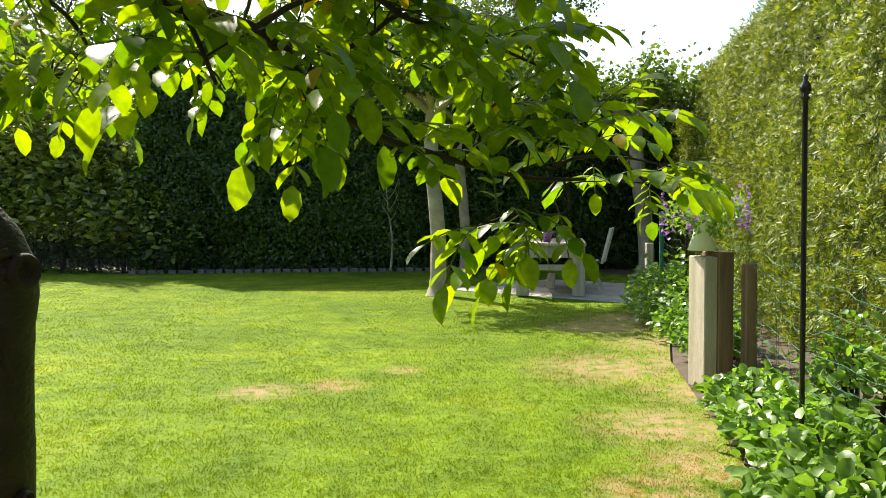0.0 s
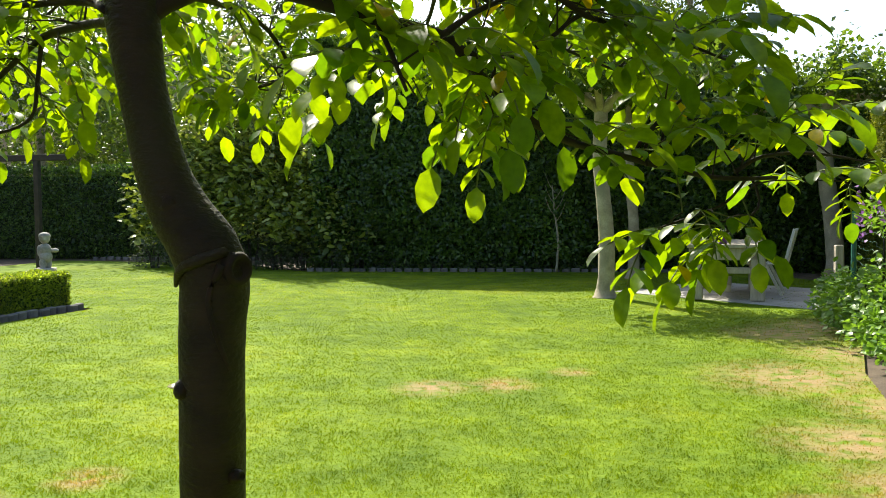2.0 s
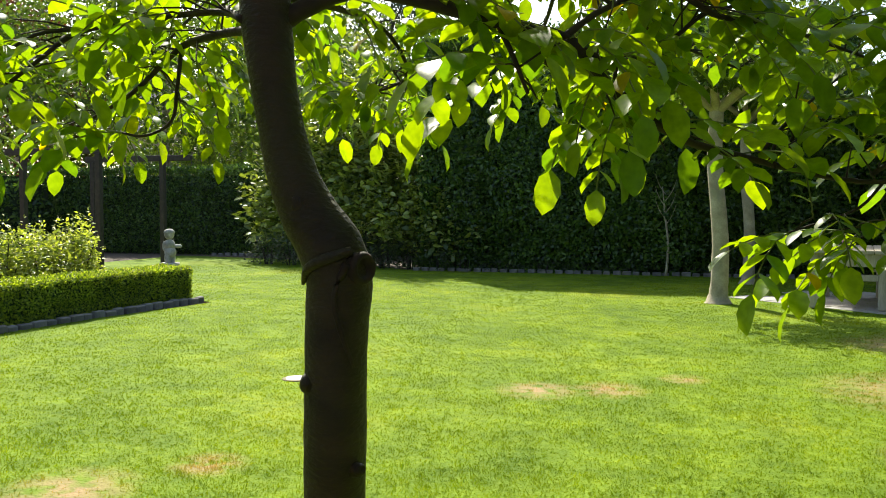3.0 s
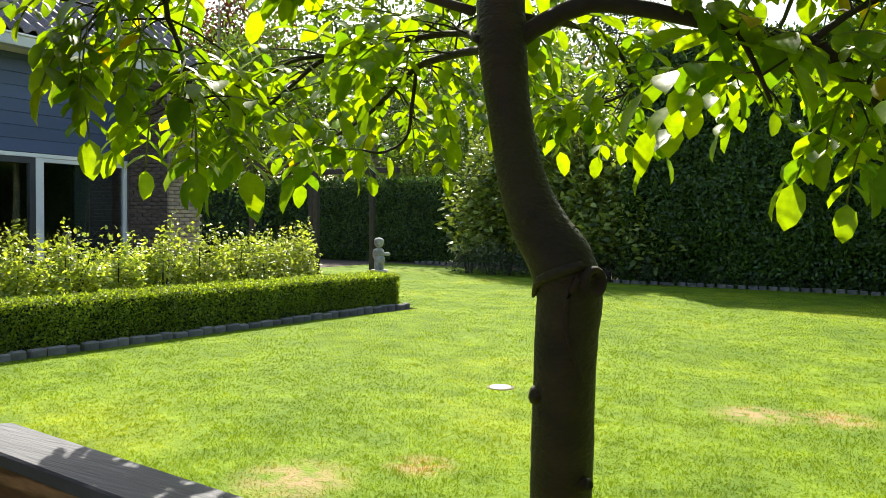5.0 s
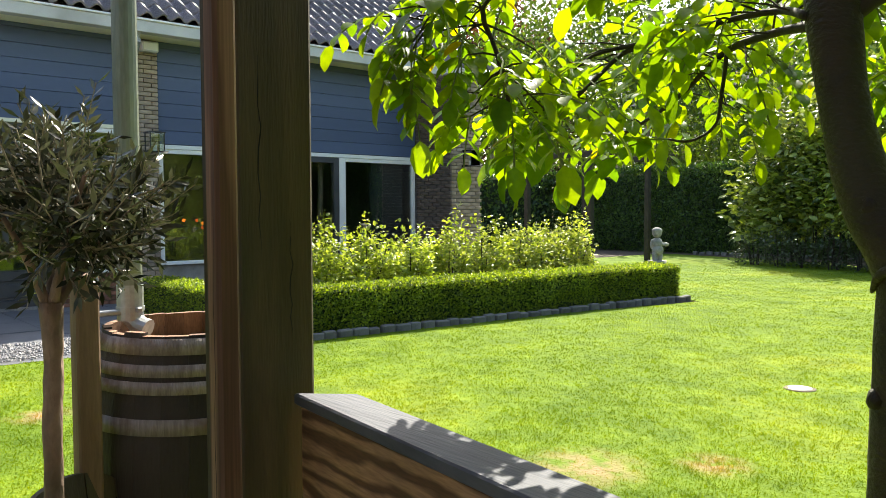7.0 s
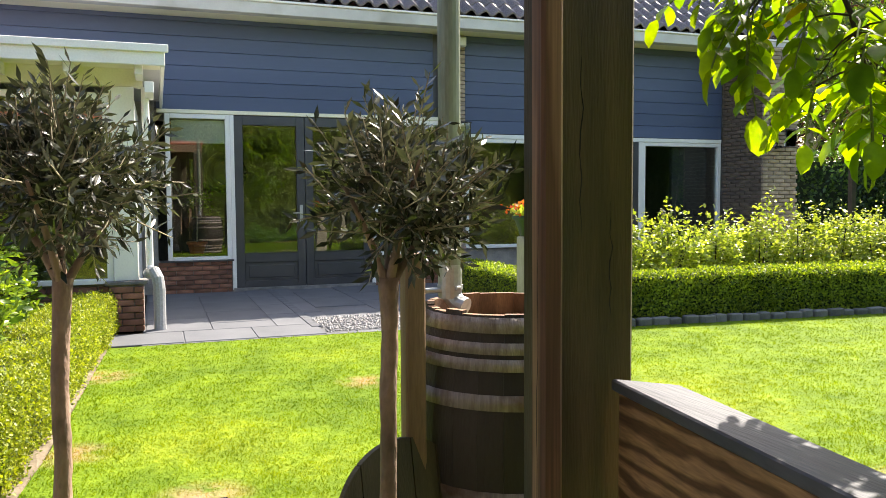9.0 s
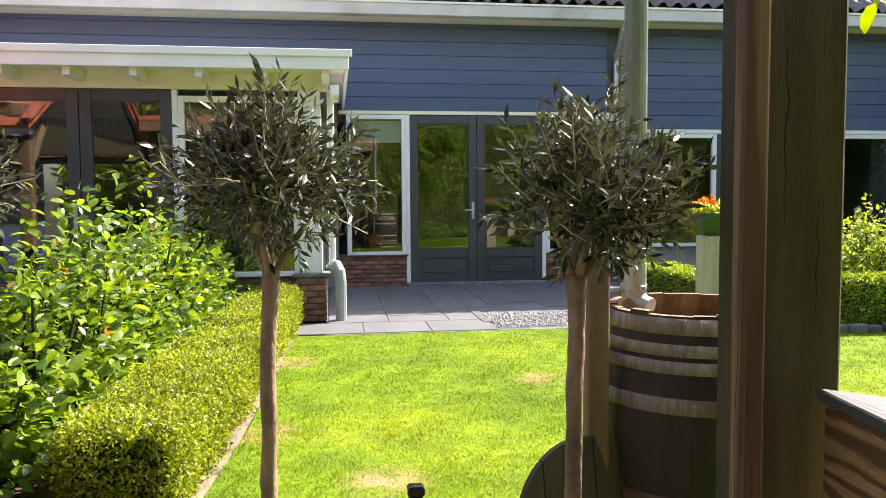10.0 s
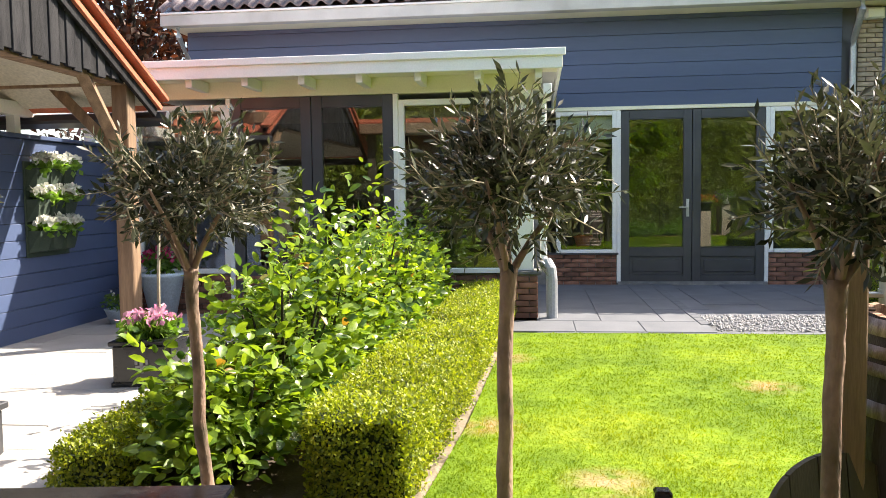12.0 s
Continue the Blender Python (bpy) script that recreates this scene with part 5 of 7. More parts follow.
# ---------------- rain barrel with its pipe
def barrel():
    b = thing("rain_barrel", "old oak wine barrel used as a rain butt", "barrel")
    cx, cy = -2.70, 1.22
    H, r0, r1 = 0.88, 0.285, 0.345

    def rad(z):
        t = 2 * z / H - 1
        return r1 - (r1 - r0) * t * t
    oak = surface("dark_barrel_oak", (0.016, 0.011, 0.009), (0.042, 0.027, 0.02), 4, 40, 0.7, 0.4, stretch=(4, 4, 0.6), vary=0.35, stain=(0.035, 0.023, 0.016))
    hoopm = surface("rusty_hoop", (0.2, 0.155, 0.14), (0.38, 0.32, 0.3), 16, 80, 0.7, 0.5, metal=0.15, stretch=(3, 3, 0.3), stain=(0.13, 0.075, 0.045))
    raw = surface("bare_stave_wood", (0.17, 0.085, 0.045), (0.34, 0.19, 0.11), 5, 40, 0.8, 0.4, stretch=(5, 5, 0.6), vary=0.25)
    ns = 26
    for k in range(ns):
        a0, a1 = 2 * math.pi * k / ns + 0.0012, 2 * math.pi * (k + 1) / ns - 0.0012
        vs, fs = [], []
        n = 10
        for i in range(n + 1):
            z = H * i / n - (0.012 * random.Random(k).random() if i == n else 0)
            for a, dr in ((a0, 0), (a1, 0), (a1, -0.025), (a0, -0.025)):
                vs.append((cx + (rad(z) + dr) * math.cos(a), cy + (rad(z) + dr) * math.sin(a), z))
        for i in range(n):
            o = 4 * i
            for j in range(4):
                fs.append((o + j, o + (j + 1) % 4, o + 4 + (j + 1) % 4, o + 4 + j))
        fs += [(3, 2, 1, 0), (4 * n, 4 * n + 1, 4 * n + 2, 4 * n + 3)]
        st = mesh_part("stave", vs, fs, oak, b)
        st.data.materials.append(raw)
        for pl in st.data.polygons:
            if pl.index % 4 == 2 and pl.index < 4 * n or pl.index == 4 * n + 1:
                pl.material_index = 1
    for z0, z1 in ((0.815, 0.862), (0.752, 0.787), (0.702, 0.738), (0.585, 0.632), (0.29, 0.335), (0.16, 0.2), (0.1, 0.14), (0.01, 0.06)):
        prof = [(rad(z0) - 0.004, z0), (rad(z0) + 0.0028, z0), (rad(z1) + 0.0028, z1), (rad(z1) - 0.004, z1)]
        lathe("hoop", prof, hoopm, b, "weathered flat iron hoop", 40, (cx, cy, 0), caps=False)
    lathe("water_lid", [(0.25, 0.0), (0.25, 0.015), (0.002, 0.015)], oak, b, "sunken broken lid", 30, (cx, cy, H - 0.14))
    for k in range(3):
        part("lid_board", bx(cx - 0.16, cx + 0.18, cy - 0.12 + 0.1 * k, cy - 0.03 + 0.1 * k, H - 0.12, H - 0.1 + 0.006 * k, bevel=0.004), M_CEDAR, b)
    p = thing("rain_pipe", "tall weathered grey-green rain pipe ending in the barrel", "pipe")
    mp = surface("weathered_pipe", (0.2, 0.22, 0.16), (0.34, 0.36, 0.28), 3, 40, 0.5, 0.1, metal=0.3, stretch=(3, 3, 0.5))
    px, py = -2.81, 1.045
    part("pipe", tube_bm([(px, py, 0.99), (px, py, 2.7)], 0.039, 18), mp, p)
    part("sleeve", tube_bm([(px, py, 0.885), (px, py, 1.0)], 0.042, 18), M_ZINC, p, "bright zinc sleeve")
    part("bend", tube_bm([(px, py, 0.94), (px + 0.005, py + 0.005, 0.89), (px + 0.025, py + 0.02, 0.866), (px + 0.05, py + 0.038, 0.856)], 0.033, 14), M_ZINC, p, "zinc bend")
    part("clip", bx(px + 0.035, px + 0.06, py + 0.0, py + 0.02, 0.912, 0.93, bevel=0.004), M_ZINC, p)
    part("clip", bx(px - 0.02, px + 0.02, py - 0.13, py - 0.03, 0.905, 0.92, bevel=0.003), M_ZINC, p)
    part("collar", tube_bm([(px, py, 0.915), (px, py, 0.93)], 0.045, 18), M_ZINC, p)
    s = thing("square_stake", "square pale timber stake beside the barrel", "stake")
    part("stake", bx(-2.60, -2.535, 0.8, 0.865, 0, 1.06, bevel=0.006), M_STAKE, s)
    lid = thing("round_wooden_lid", "round wooden barrel head leaning on the stake", "lid", at=(-2.47, 0.785, 0.0))
    mg = surface("mossy_oak", (0.05, 0.042, 0.026), (0.1, 0.082, 0.05), 3, 40, 0.8, 0.3, stretch=(1, 5, 1))
    for k in range(5):
        y0, y1 = -0.24 + 0.096 * k, -0.148 + 0.096 * k
        vs, fs, n = [], [], 8
        for i in range(n + 1):
            y = y0 + (y1 - y0) * i / n
            hz = math.sqrt(max(0.0004, 0.245 ** 2 - y * y))
            vs += [(0, y, 0.26 - hz), (0, y, 0.26 + hz), (0.022, y, 0.26 + hz), (0.022, y, 0.26 - hz)]
        for i in range(n):
            o = 4 * i
            for j in range(4):
                fs.append((o + j, o + 4 + j, o + 4 + (j + 1) % 4, o + (j + 1) % 4))
        fs += [(0, 1, 2, 3), (4 * n + 3, 4 * n + 2, 4 * n + 1, 4 * n)]
        mesh_part("plank", vs, fs, mg, lid)
    lid.rotation_euler = (0, radians(-8), radians(22))


barrel()


# ---------------- olive standards
def olive(base, lean, z_fork, z_low, top, rx, seed, label, shoots_n=300, off=(0, 0), fork_way=0.0):
    """A clipped standard: a slim stem forking into a ragged crown of leafy shoots."""
    rng = random.Random(seed)
    rs = np.random.RandomState(seed)
    root = thing("olive_tree", label, "olive tree", "olive standards in front of the veranda")
    x, y = base
    fork = Vector((x + lean[0], y + lean[1], z_fork))
    stem = [Vector((x, y, 0)).lerp(fork, k / 7) + Vector((rng.uniform(-.007, .007), rng.uniform(-.007, .007), 0)) * (0 < k < 7) for k in range(8)]
    limb("trunk", stem, [0.03, 0.0235, 0.022, 0.0225, 0.0205, 0.0215, 0.021, 0.026], M_OLIVEBARK, root, "slim grey-brown stem with small knots", sides=14, wobble=0.09, seed=seed)
    cz, rz = (z_low + top) / 2, (top - z_low) / 2
    mid = Vector((fork.x + off[0], fork.y + off[1], cz))
    for k in range(4):
        a = fork_way + math.pi * k / 2 + rng.uniform(-.3, .3)
        e = mid + Vector((rx * 0.6 * math.cos(a), rx * 0.6 * math.sin(a), rz * rng.uniform(-0.1, 0.6)))
        p, r = smooth_line([fork - Vector((0, 0, 0.03)), fork.lerp(e, 0.4) + Vector((0.0, 0.0, 0.0)), e], [0.014, 0.009, 0.004], 4)
        vv, ff = tube_data(p, r, 7, 0.08, rng)
        mesh_part("branch", vv, ff, M_OLIVEBARK, root, smooth=True)
    P, A, N, shoots = [], [], [], []
    heads = [Vector(v) for v in rand_units(rs, 26)]
    for k in range(shoots_n):
        h = heads[rng.randrange(26)]
        d = (h + Vector((rng.gauss(0, .3), rng.gauss(0, .3), rng.gauss(0, .3)))).normalized()
        q = rng.uniform(0.12, 0.74)
        s = mid + Vector((d.x * rx * q, d.y * rx * q, d.z * rz * q))
        w = (d * 0.75 + Vector((rng.uniform(-.7, .7), rng.uniform(-.7, .7), rng.uniform(-0.25, 0.8)))).normalized()
        ln = rng.uniform(0.07, 0.14)
        if k % 10 == 0:
            w, ln = (d * 0.7 + Vector((0, 0, 0.55))).normalized(), rng.uniform(0.12, 0.19)
        bend = Vector((rng.uniform(-.2, .2), rng.uniform(-.2, .2), rng.uniform(-.1, .25))) * ln
        pts = [s, s + w * ln * 0.5 + bend * 0.4, s + w * ln + bend]
        if pts[2].z < z_low - 0.03:
            continue
        shoots.append((pts, [0.0026, 0.002, 0.0012]))
        n = max(5, int(ln / 0.0105))
        for i in range(n):
            t = (i + 0.6) / n
            b = pts[0].lerp(pts[1], t * 2) if t < 0.5 else pts[1].lerp(pts[2], t * 2 - 1)
            side = Vector((rng.uniform(-1, 1), rng.uniform(-1, 1), rng.uniform(-1, 1)))
            side = (side - w * side.dot(w)).normalized()
            P.append(b)
            A.append(w * (0.35 + 0.75 * t) + side)
            N.append(Vector((rng.uniform(-1, 1), rng.uniform(-1, 1), rng.uniform(-0.3, 1))))
    v, f = join_tubes(shoots, 4)
    tagged(mesh_part("shoot", v, f, M_PLANE, root), kind="stuff")
    n = len(P)
    L = rs.uniform(0.03, 0.056, n)
    tagged(leaf_mesh("leaves", np.array(P), np.array(A), np.array(N), L, L * 0.27, L_OLIVE, root, "narrow grey-green leaves", fold=0.1), kind="stuff")
    return root


olive((-2.42, -0.158), (-0.04, 0.028), 1.03, 1.05, 1.47, 0.29, 5, "olive standard with a rounded grey-green crown", 330)
olive((-2.13, 0.622), (-0.02, 0.015), 1.03, 1.04, 1.41, 0.25, 8, "olive standard next to the timber stake", 310, (-0.01, 0.03), 1.57)
olive((-2.945, -1.25), (0.085, 0.0), 1.0, 1.05, 1.5, 0.36, 9, "olive standard with a slightly leaning stem", 340)
olive((-3.55, -2.8), (0.0, 0.0), 0.98, 1.05, 1.46, 0.27, 12, "olive standard near the terrace", 300)


# ---------------- pale-stemmed trees, table and patio at the back of the lawn
def pale_tree(base, top, r, seed, label):
    root = thing("plane_tree", label, "tree", "pale-stemmed trees round the table")
    rng = random.Random(seed)
    rs = np.random.RandomState(seed)
    b, t = Vector((*base, 0)), Vector(top)
    m1, m2 = b.lerp(t, 0.35) + Vector((0.03, 0, 0)), b.lerp(t, 0.7) + Vector((-0.03, 0, 0))
    limb("trunk", [b, b + Vector((0, 0, 0.1)), b + Vector((0.01, 0, 0.3)), m1, m2, t], [r * 1.7, r * 1.15, r, r * 0.95, r * 0.9, r * 0.8], M_PLANE, root, "pale flaking bark", sides=14, wobble=0.05, seed=seed)
    P = []
    for k in range(7):
        a = 2 * math.pi * k / 7 + rng.uniform(-.3, .3)
        ln = rng.uniform(0.9, 1.5)
        e = t + Vector((ln * math.cos(a), ln * math.sin(a), rng.uniform(0.0, 0.35)))
        p, rad = smooth_line([t - Vector((0, 0, 0.1)), t.lerp(e, 0.45) + Vector((0, 0, 0.18)), e], [r * 0.55, r * 0.4, r * 0.22], 4)
        v, f = tube_data(p, rad, 8, 0.08, rng)
        mesh_part("limb", v, f, M_PLANE, root, smooth=True)
        for q in p[3:]:
            P += [np.array(q) + np.array((rng.gauss(0, .2), rng.gauss(0, .2), abs(rng.gauss(0.1, .3)))) for _ in range(120)]
    P = np.array(P)
    n = len(P)
    L = rs.uniform(0.07, 0.13, n)
    tagged(leaf_mesh("crown", P, rand_units(rs, n) - np.array((0, 0, .2)), unit(rand_units(rs, n) + np.array((0, 0, 1.0))), L, L * 0.8, L_TREE, root, "broad fresh green leaves"), kind="stuff")


pale_tree((0.6, 11.64), (0.54, 11.64, 2.7), 0.115, 21, "pale-barked tree standing at the patio edge")
pale_tree((1.28, 14.94), (1.21, 14.9, 2.9), 0.1, 22, "slim pale-barked tree behind the patio")
pale_tree((4.66, 14.76), (4.45, 14.8, 2.9), 0.15, 23, "leaning pale-barked tree by the fence")
sap = thing("sapling", "thin leafless sapling before the tall hedge", "sapling")
limb("stem", [(-0.1, 16.35, 0), (-0.06, 16.35, 0.6), (-0.13, 16.35, 1.2), (-0.18, 16.35, 1.75)], [0.03, 0.025, 0.018, 0.006], M_PLANE, sap, "pale stem", 7)
for k in range(6):
    z = 1.0 + 0.12 * k
    limb("shoot", [(-0.12, 16.35, z), (-0.12 + 0.12 * (-1) ** k, 16.33, z + 0.18), (-0.12 + 0.2 * (-1) ** k, 16.3, z + 0.4)], [0.01, 0.006, 0.003], M_PLANE, sap, "", 5)


def slab_mesh(lx, ly, mat, z=0.045):
    bm = bx(0, lx, 0, ly, 0, z, bevel=0.004)
    me = bpy.data.meshes.new("slab")
    bm.to_mesh(me)
    bm.free()
    me.materials.append(mat)
    return me


def slabs(parent, m, nx, ny, lx, ly, skip=None, seed=1, gap=0.008, mat=None):
    me = slab_mesh(lx - gap, ly - gap, mat or M_PAVE)
    rng = random.Random(seed)
    for i in range(nx):
        for j in range(ny):
            w = m @ Vector((i * lx + (0.5 * lx if j % 2 else 0), j * ly, 0))
            if skip and skip(w):
                continue
            o = new("slab", me)
            o.parent = parent
            o.matrix_basis = m @ pose(i * lx + (0.5 * lx if j % 2 else 0), j * ly, -0.03 + rng.uniform(-0.002, 0.002))


far_pad = part("pavement", bx(0, 3.2, 0.0, 2.6, -0.015, 0.004, m=pose(0.75, 12.45, 0, 0, 0, -42.5)), M_SOIL)
tagged(far_pad, "grey slab patio under the garden table", "patio", kind="structure")


def table_set():
    t = thing("garden_table", "chunky weathered timber garden table on the patio", "table")
    m = pose(2.15, 11.2, 0.02, 0, 0, -12)
    for k in range(4):
        part("top_board", bx(-0.5 + 0.25 * k, -0.256 + 0.25 * k, -0.05, 1.9, 0.7, 0.75, m=m, bevel=0.008), M_PALEWOOD, t)
    part("apron", bx(-0.4, 0.4, 0.0, 0.05, 0.54, 0.698, m=m, bevel=0.006), M_PALEWOOD, t)
    for x in (-0.48, 0.3):
        for y in (0.0, 1.65):
            part("leg", bx(x, x + 0.18, y, y + 0.18, 0.0, 0.698, m=m, bevel=0.012), M_PALEWOOD, t, "heavy square leg with drying cracks")
    part("stretcher", bx(-0.06, 0.06, 0.18, 1.65, 0.1, 0.2, m=m, bevel=0.008), M_PALEWOOD, t)
    part("stretcher", bx(-0.3, 0.3, 0.03, 0.13, 0.36, 0.44, m=m, bevel=0.008), M_PALEWOOD, t)
    pot = thing("flower_pot", "small purple flower pot on the garden table", "pot", at=(0, 0, 0))
    mp = surface("purple_glaze", (0.18, 0.07, 0.3), (0.26, 0.12, 0.4), 6, 50, 0.35, 0.05)
    lathe("pot", [(0.05, 0), (0.075, 0.12), (0.082, 0.122), (0.082, 0.14), (0.06, 0.135)], mp, pot, "", 18, (2.14, 11.4, 0.772))
    rs = np.random.RandomState(2)
    P = np.array((2.14, 11.4, 0.9)) + rs.normal(size=(90, 3)) * np.array((.05, .05, .03))
    leaf_mesh("plant", P, rand_units(rs, 90) + np.array((0, 0, .8)), rand_units(rs, 90), 0.05, 0.025, L_DARKSHRUB, pot)
    white = surface("whitewashed_slats", (0.5, 0.5, 0.48), (0.66, 0.66, 0.63), 5, 50, 0.6, 0.1)
    for (x, y, a) in ((2.85, 12.2, 160),):
        c = thing("garden_chair", "whitewashed slatted folding chair at the table", "chair", "chairs at the garden table", at=(x, y, 0.015))
        for sy in (-0.21, 0.21):
            part("back_post", bx(-0.02, 0.02, sy - 0.02, sy + 0.02, 0.42, 0.97, m=pose(-0.2, 0, 0.0, 0, -14, 0), bevel=0.004), white, c)
            part("front_leg", bx(-0.02, 0.02, sy - 0.02, sy + 0.02, 0.0, 0.5, m=pose(0.12, 0, 0, 0, -22, 0), bevel=0.004), white, c)
            part("rear_leg", bx(-0.02, 0.02, sy - 0.02, sy + 0.02, 0.0, 0.52, m=pose(-0.28, 0, 0, 0, 26, 0), bevel=0.004), white, c)
        for k in range(6):
            part("back_slat", bx(-0.008, 0.008, -0.19, 0.19, 0.48 + 0.08 * k, 0.54 + 0.08 * k, m=pose(-0.2, 0, 0.0, 0, -14, 0)), white, c)
        for k in range(6):
            part("seat_slat", bx(-0.22 + 0.075 * k, -0.155 + 0.075 * k, -0.2, 0.2, 0.43, 0.448, bevel=0.003), white, c)
        c.rotation_euler = (0, 0, radians(a))


table_set()


# ---------------- things on and beside the lawn
def statue():
    bm = bmesh.new()

    def ball(x, y, z, sx, sy, sz):
        bmesh.ops.create_uvsphere(bm, u_segments=14, v_segments=10, radius=1, matrix=Matrix.Translation((x, y, z)) @ Matrix.Diagonal((sx, sy, sz, 1)))
    ball(0, 0, 0.9, 0.075, 0.078, 0.082)
    ball(0, 0, 0.93, 0.082, 0.085, 0.055)
    ball(0, 0, 0.74, 0.085, 0.07, 0.09)
    ball(0.012, 0, 0.63, 0.088, 0.08, 0.09)
    ball(-0.02, -0.03, 0.54, 0.05, 0.05, 0.1)
    ball(0.03, 0.035, 0.54, 0.05, 0.05, 0.1)
    ball(0.07, 0.02, 0.72, 0.075, 0.03, 0.03)
    ball(0.13, 0.03, 0.72, 0.05, 0.05, 0.032)
    ball(-0.075, 0, 0.72, 0.03, 0.035, 0.08)
    box(bm, -0.12, 0.12, -0.12, 0.12, 0.4, 0.47)
    box(bm, -0.16, 0.16, -0.16, 0.16, 0.0, 0.4)
    stone = surface("weathered_cast_stone", (0.3, 0.29, 0.26), (0.48, 0.46, 0.42), 14, 90, 0.9, 0.5, stain=(0.2, 0.2, 0.16))
    ob = part("statue", bm, stone)
    ob.data.polygons.foreach_set("use_smooth", [True] * len(ob.data.polygons))
    ob.location = (-7.35, 10.7, 0)
    ob.rotation_euler = (0, 0, radians(20))
    tagged(ob, "small weathered stone putto statue behind the box hedge", "statue")


statue()
cover = thing("drain_cover", "small pale round drain cover in the lawn", "drain cover")
lathe("cover", [(0.082, 0.0), (0.082, 0.008), (0.072, 0.011), (0.002, 0.012)], M_GUTTER, cover, "", 24, (-2.69, 5.53, 0.004))
lathe("rim", [(0.105, 0.0), (0.105, 0.006), (0.086, 0.008), (0.086, 0.0)], M_SAND, cover, "", 24, (-2.69, 5.53, 0.004))
stub = thing("black_stake", "short black metal stake before the lawn", "stake")
part("stake", bx(-1.89, -1.86, 0.19, 0.22, 0, 0.6, bevel=0.003), M_BLACK, stub)
part("cap", bx(-1.893, -1.857, 0.187, 0.223, 0.6, 0.622, bevel=0.005), M_BLACK, stub)
tab = thing("black_table", "black side table standing on the veranda", "table")
part("tabletop", bx(-0.5, 0.5, -0.3, 0.3, 0.462, 0.497, m=pose(-1.75, -1.27, 0.02, 0, 0, 97), bevel=0.006), M_BLACK, tab)
for sx in (-0.45, 0.42):
    for sy in (-0.26, 0.23):
        part("leg", bx(sx, sx + 0.03, sy, sy + 0.03, 0.0, 0.46, m=pose(-1.75, -1.27, 0.03, 0, 0, 97)), M_BLACK, tab)


def edging():
    rng = random.Random(4)
    me = [None] * 3
    for k, l in enumerate((0.13, 0.15, 0.17)):
        bm = bx(0, 0.08, 0, l, 0, 0.1, bevel=0.012)
        me[k] = bpy.data.meshes.new("stone")
        bm.to_mesh(me[k])
        bm.free()
        me[k].materials.append(M_STONE)
    near = thing("stone_edging", "row of dark rough stones along the box hedge", "edging")

    def row(root, a, b, step):
        a, b = Vector((*a, 0)), Vector((*b, 0))
        n = int((b - a).length / step)
        ang = math.degrees(math.atan2((b - a).y, (b - a).x)) - 90
        for i in range(n):
            o = new("stone", me[i % 3])
            o.parent = root
            p = a.lerp(b, i / n)
            o.matrix_basis = pose(p.x + rng.uniform(-.01, .01), p.y, rng.uniform(-0.035, -0.015), rng.uniform(-3, 3), rng.uniform(-4, 4), ang + rng.uniform(-4, 4))
    row(near, (-6.84, 3.75), (-6.33, 9.95), 0.165)
    far = thing("stone_edging", "row of dark stones at the foot of the tall hedge", "edging")
    row(far, (-5.3, 16.42), (4.2, 16.42), 0.19)
    row(far, (-12.8, 20.6), (-6.5, 20.6), 0.22)


edging()


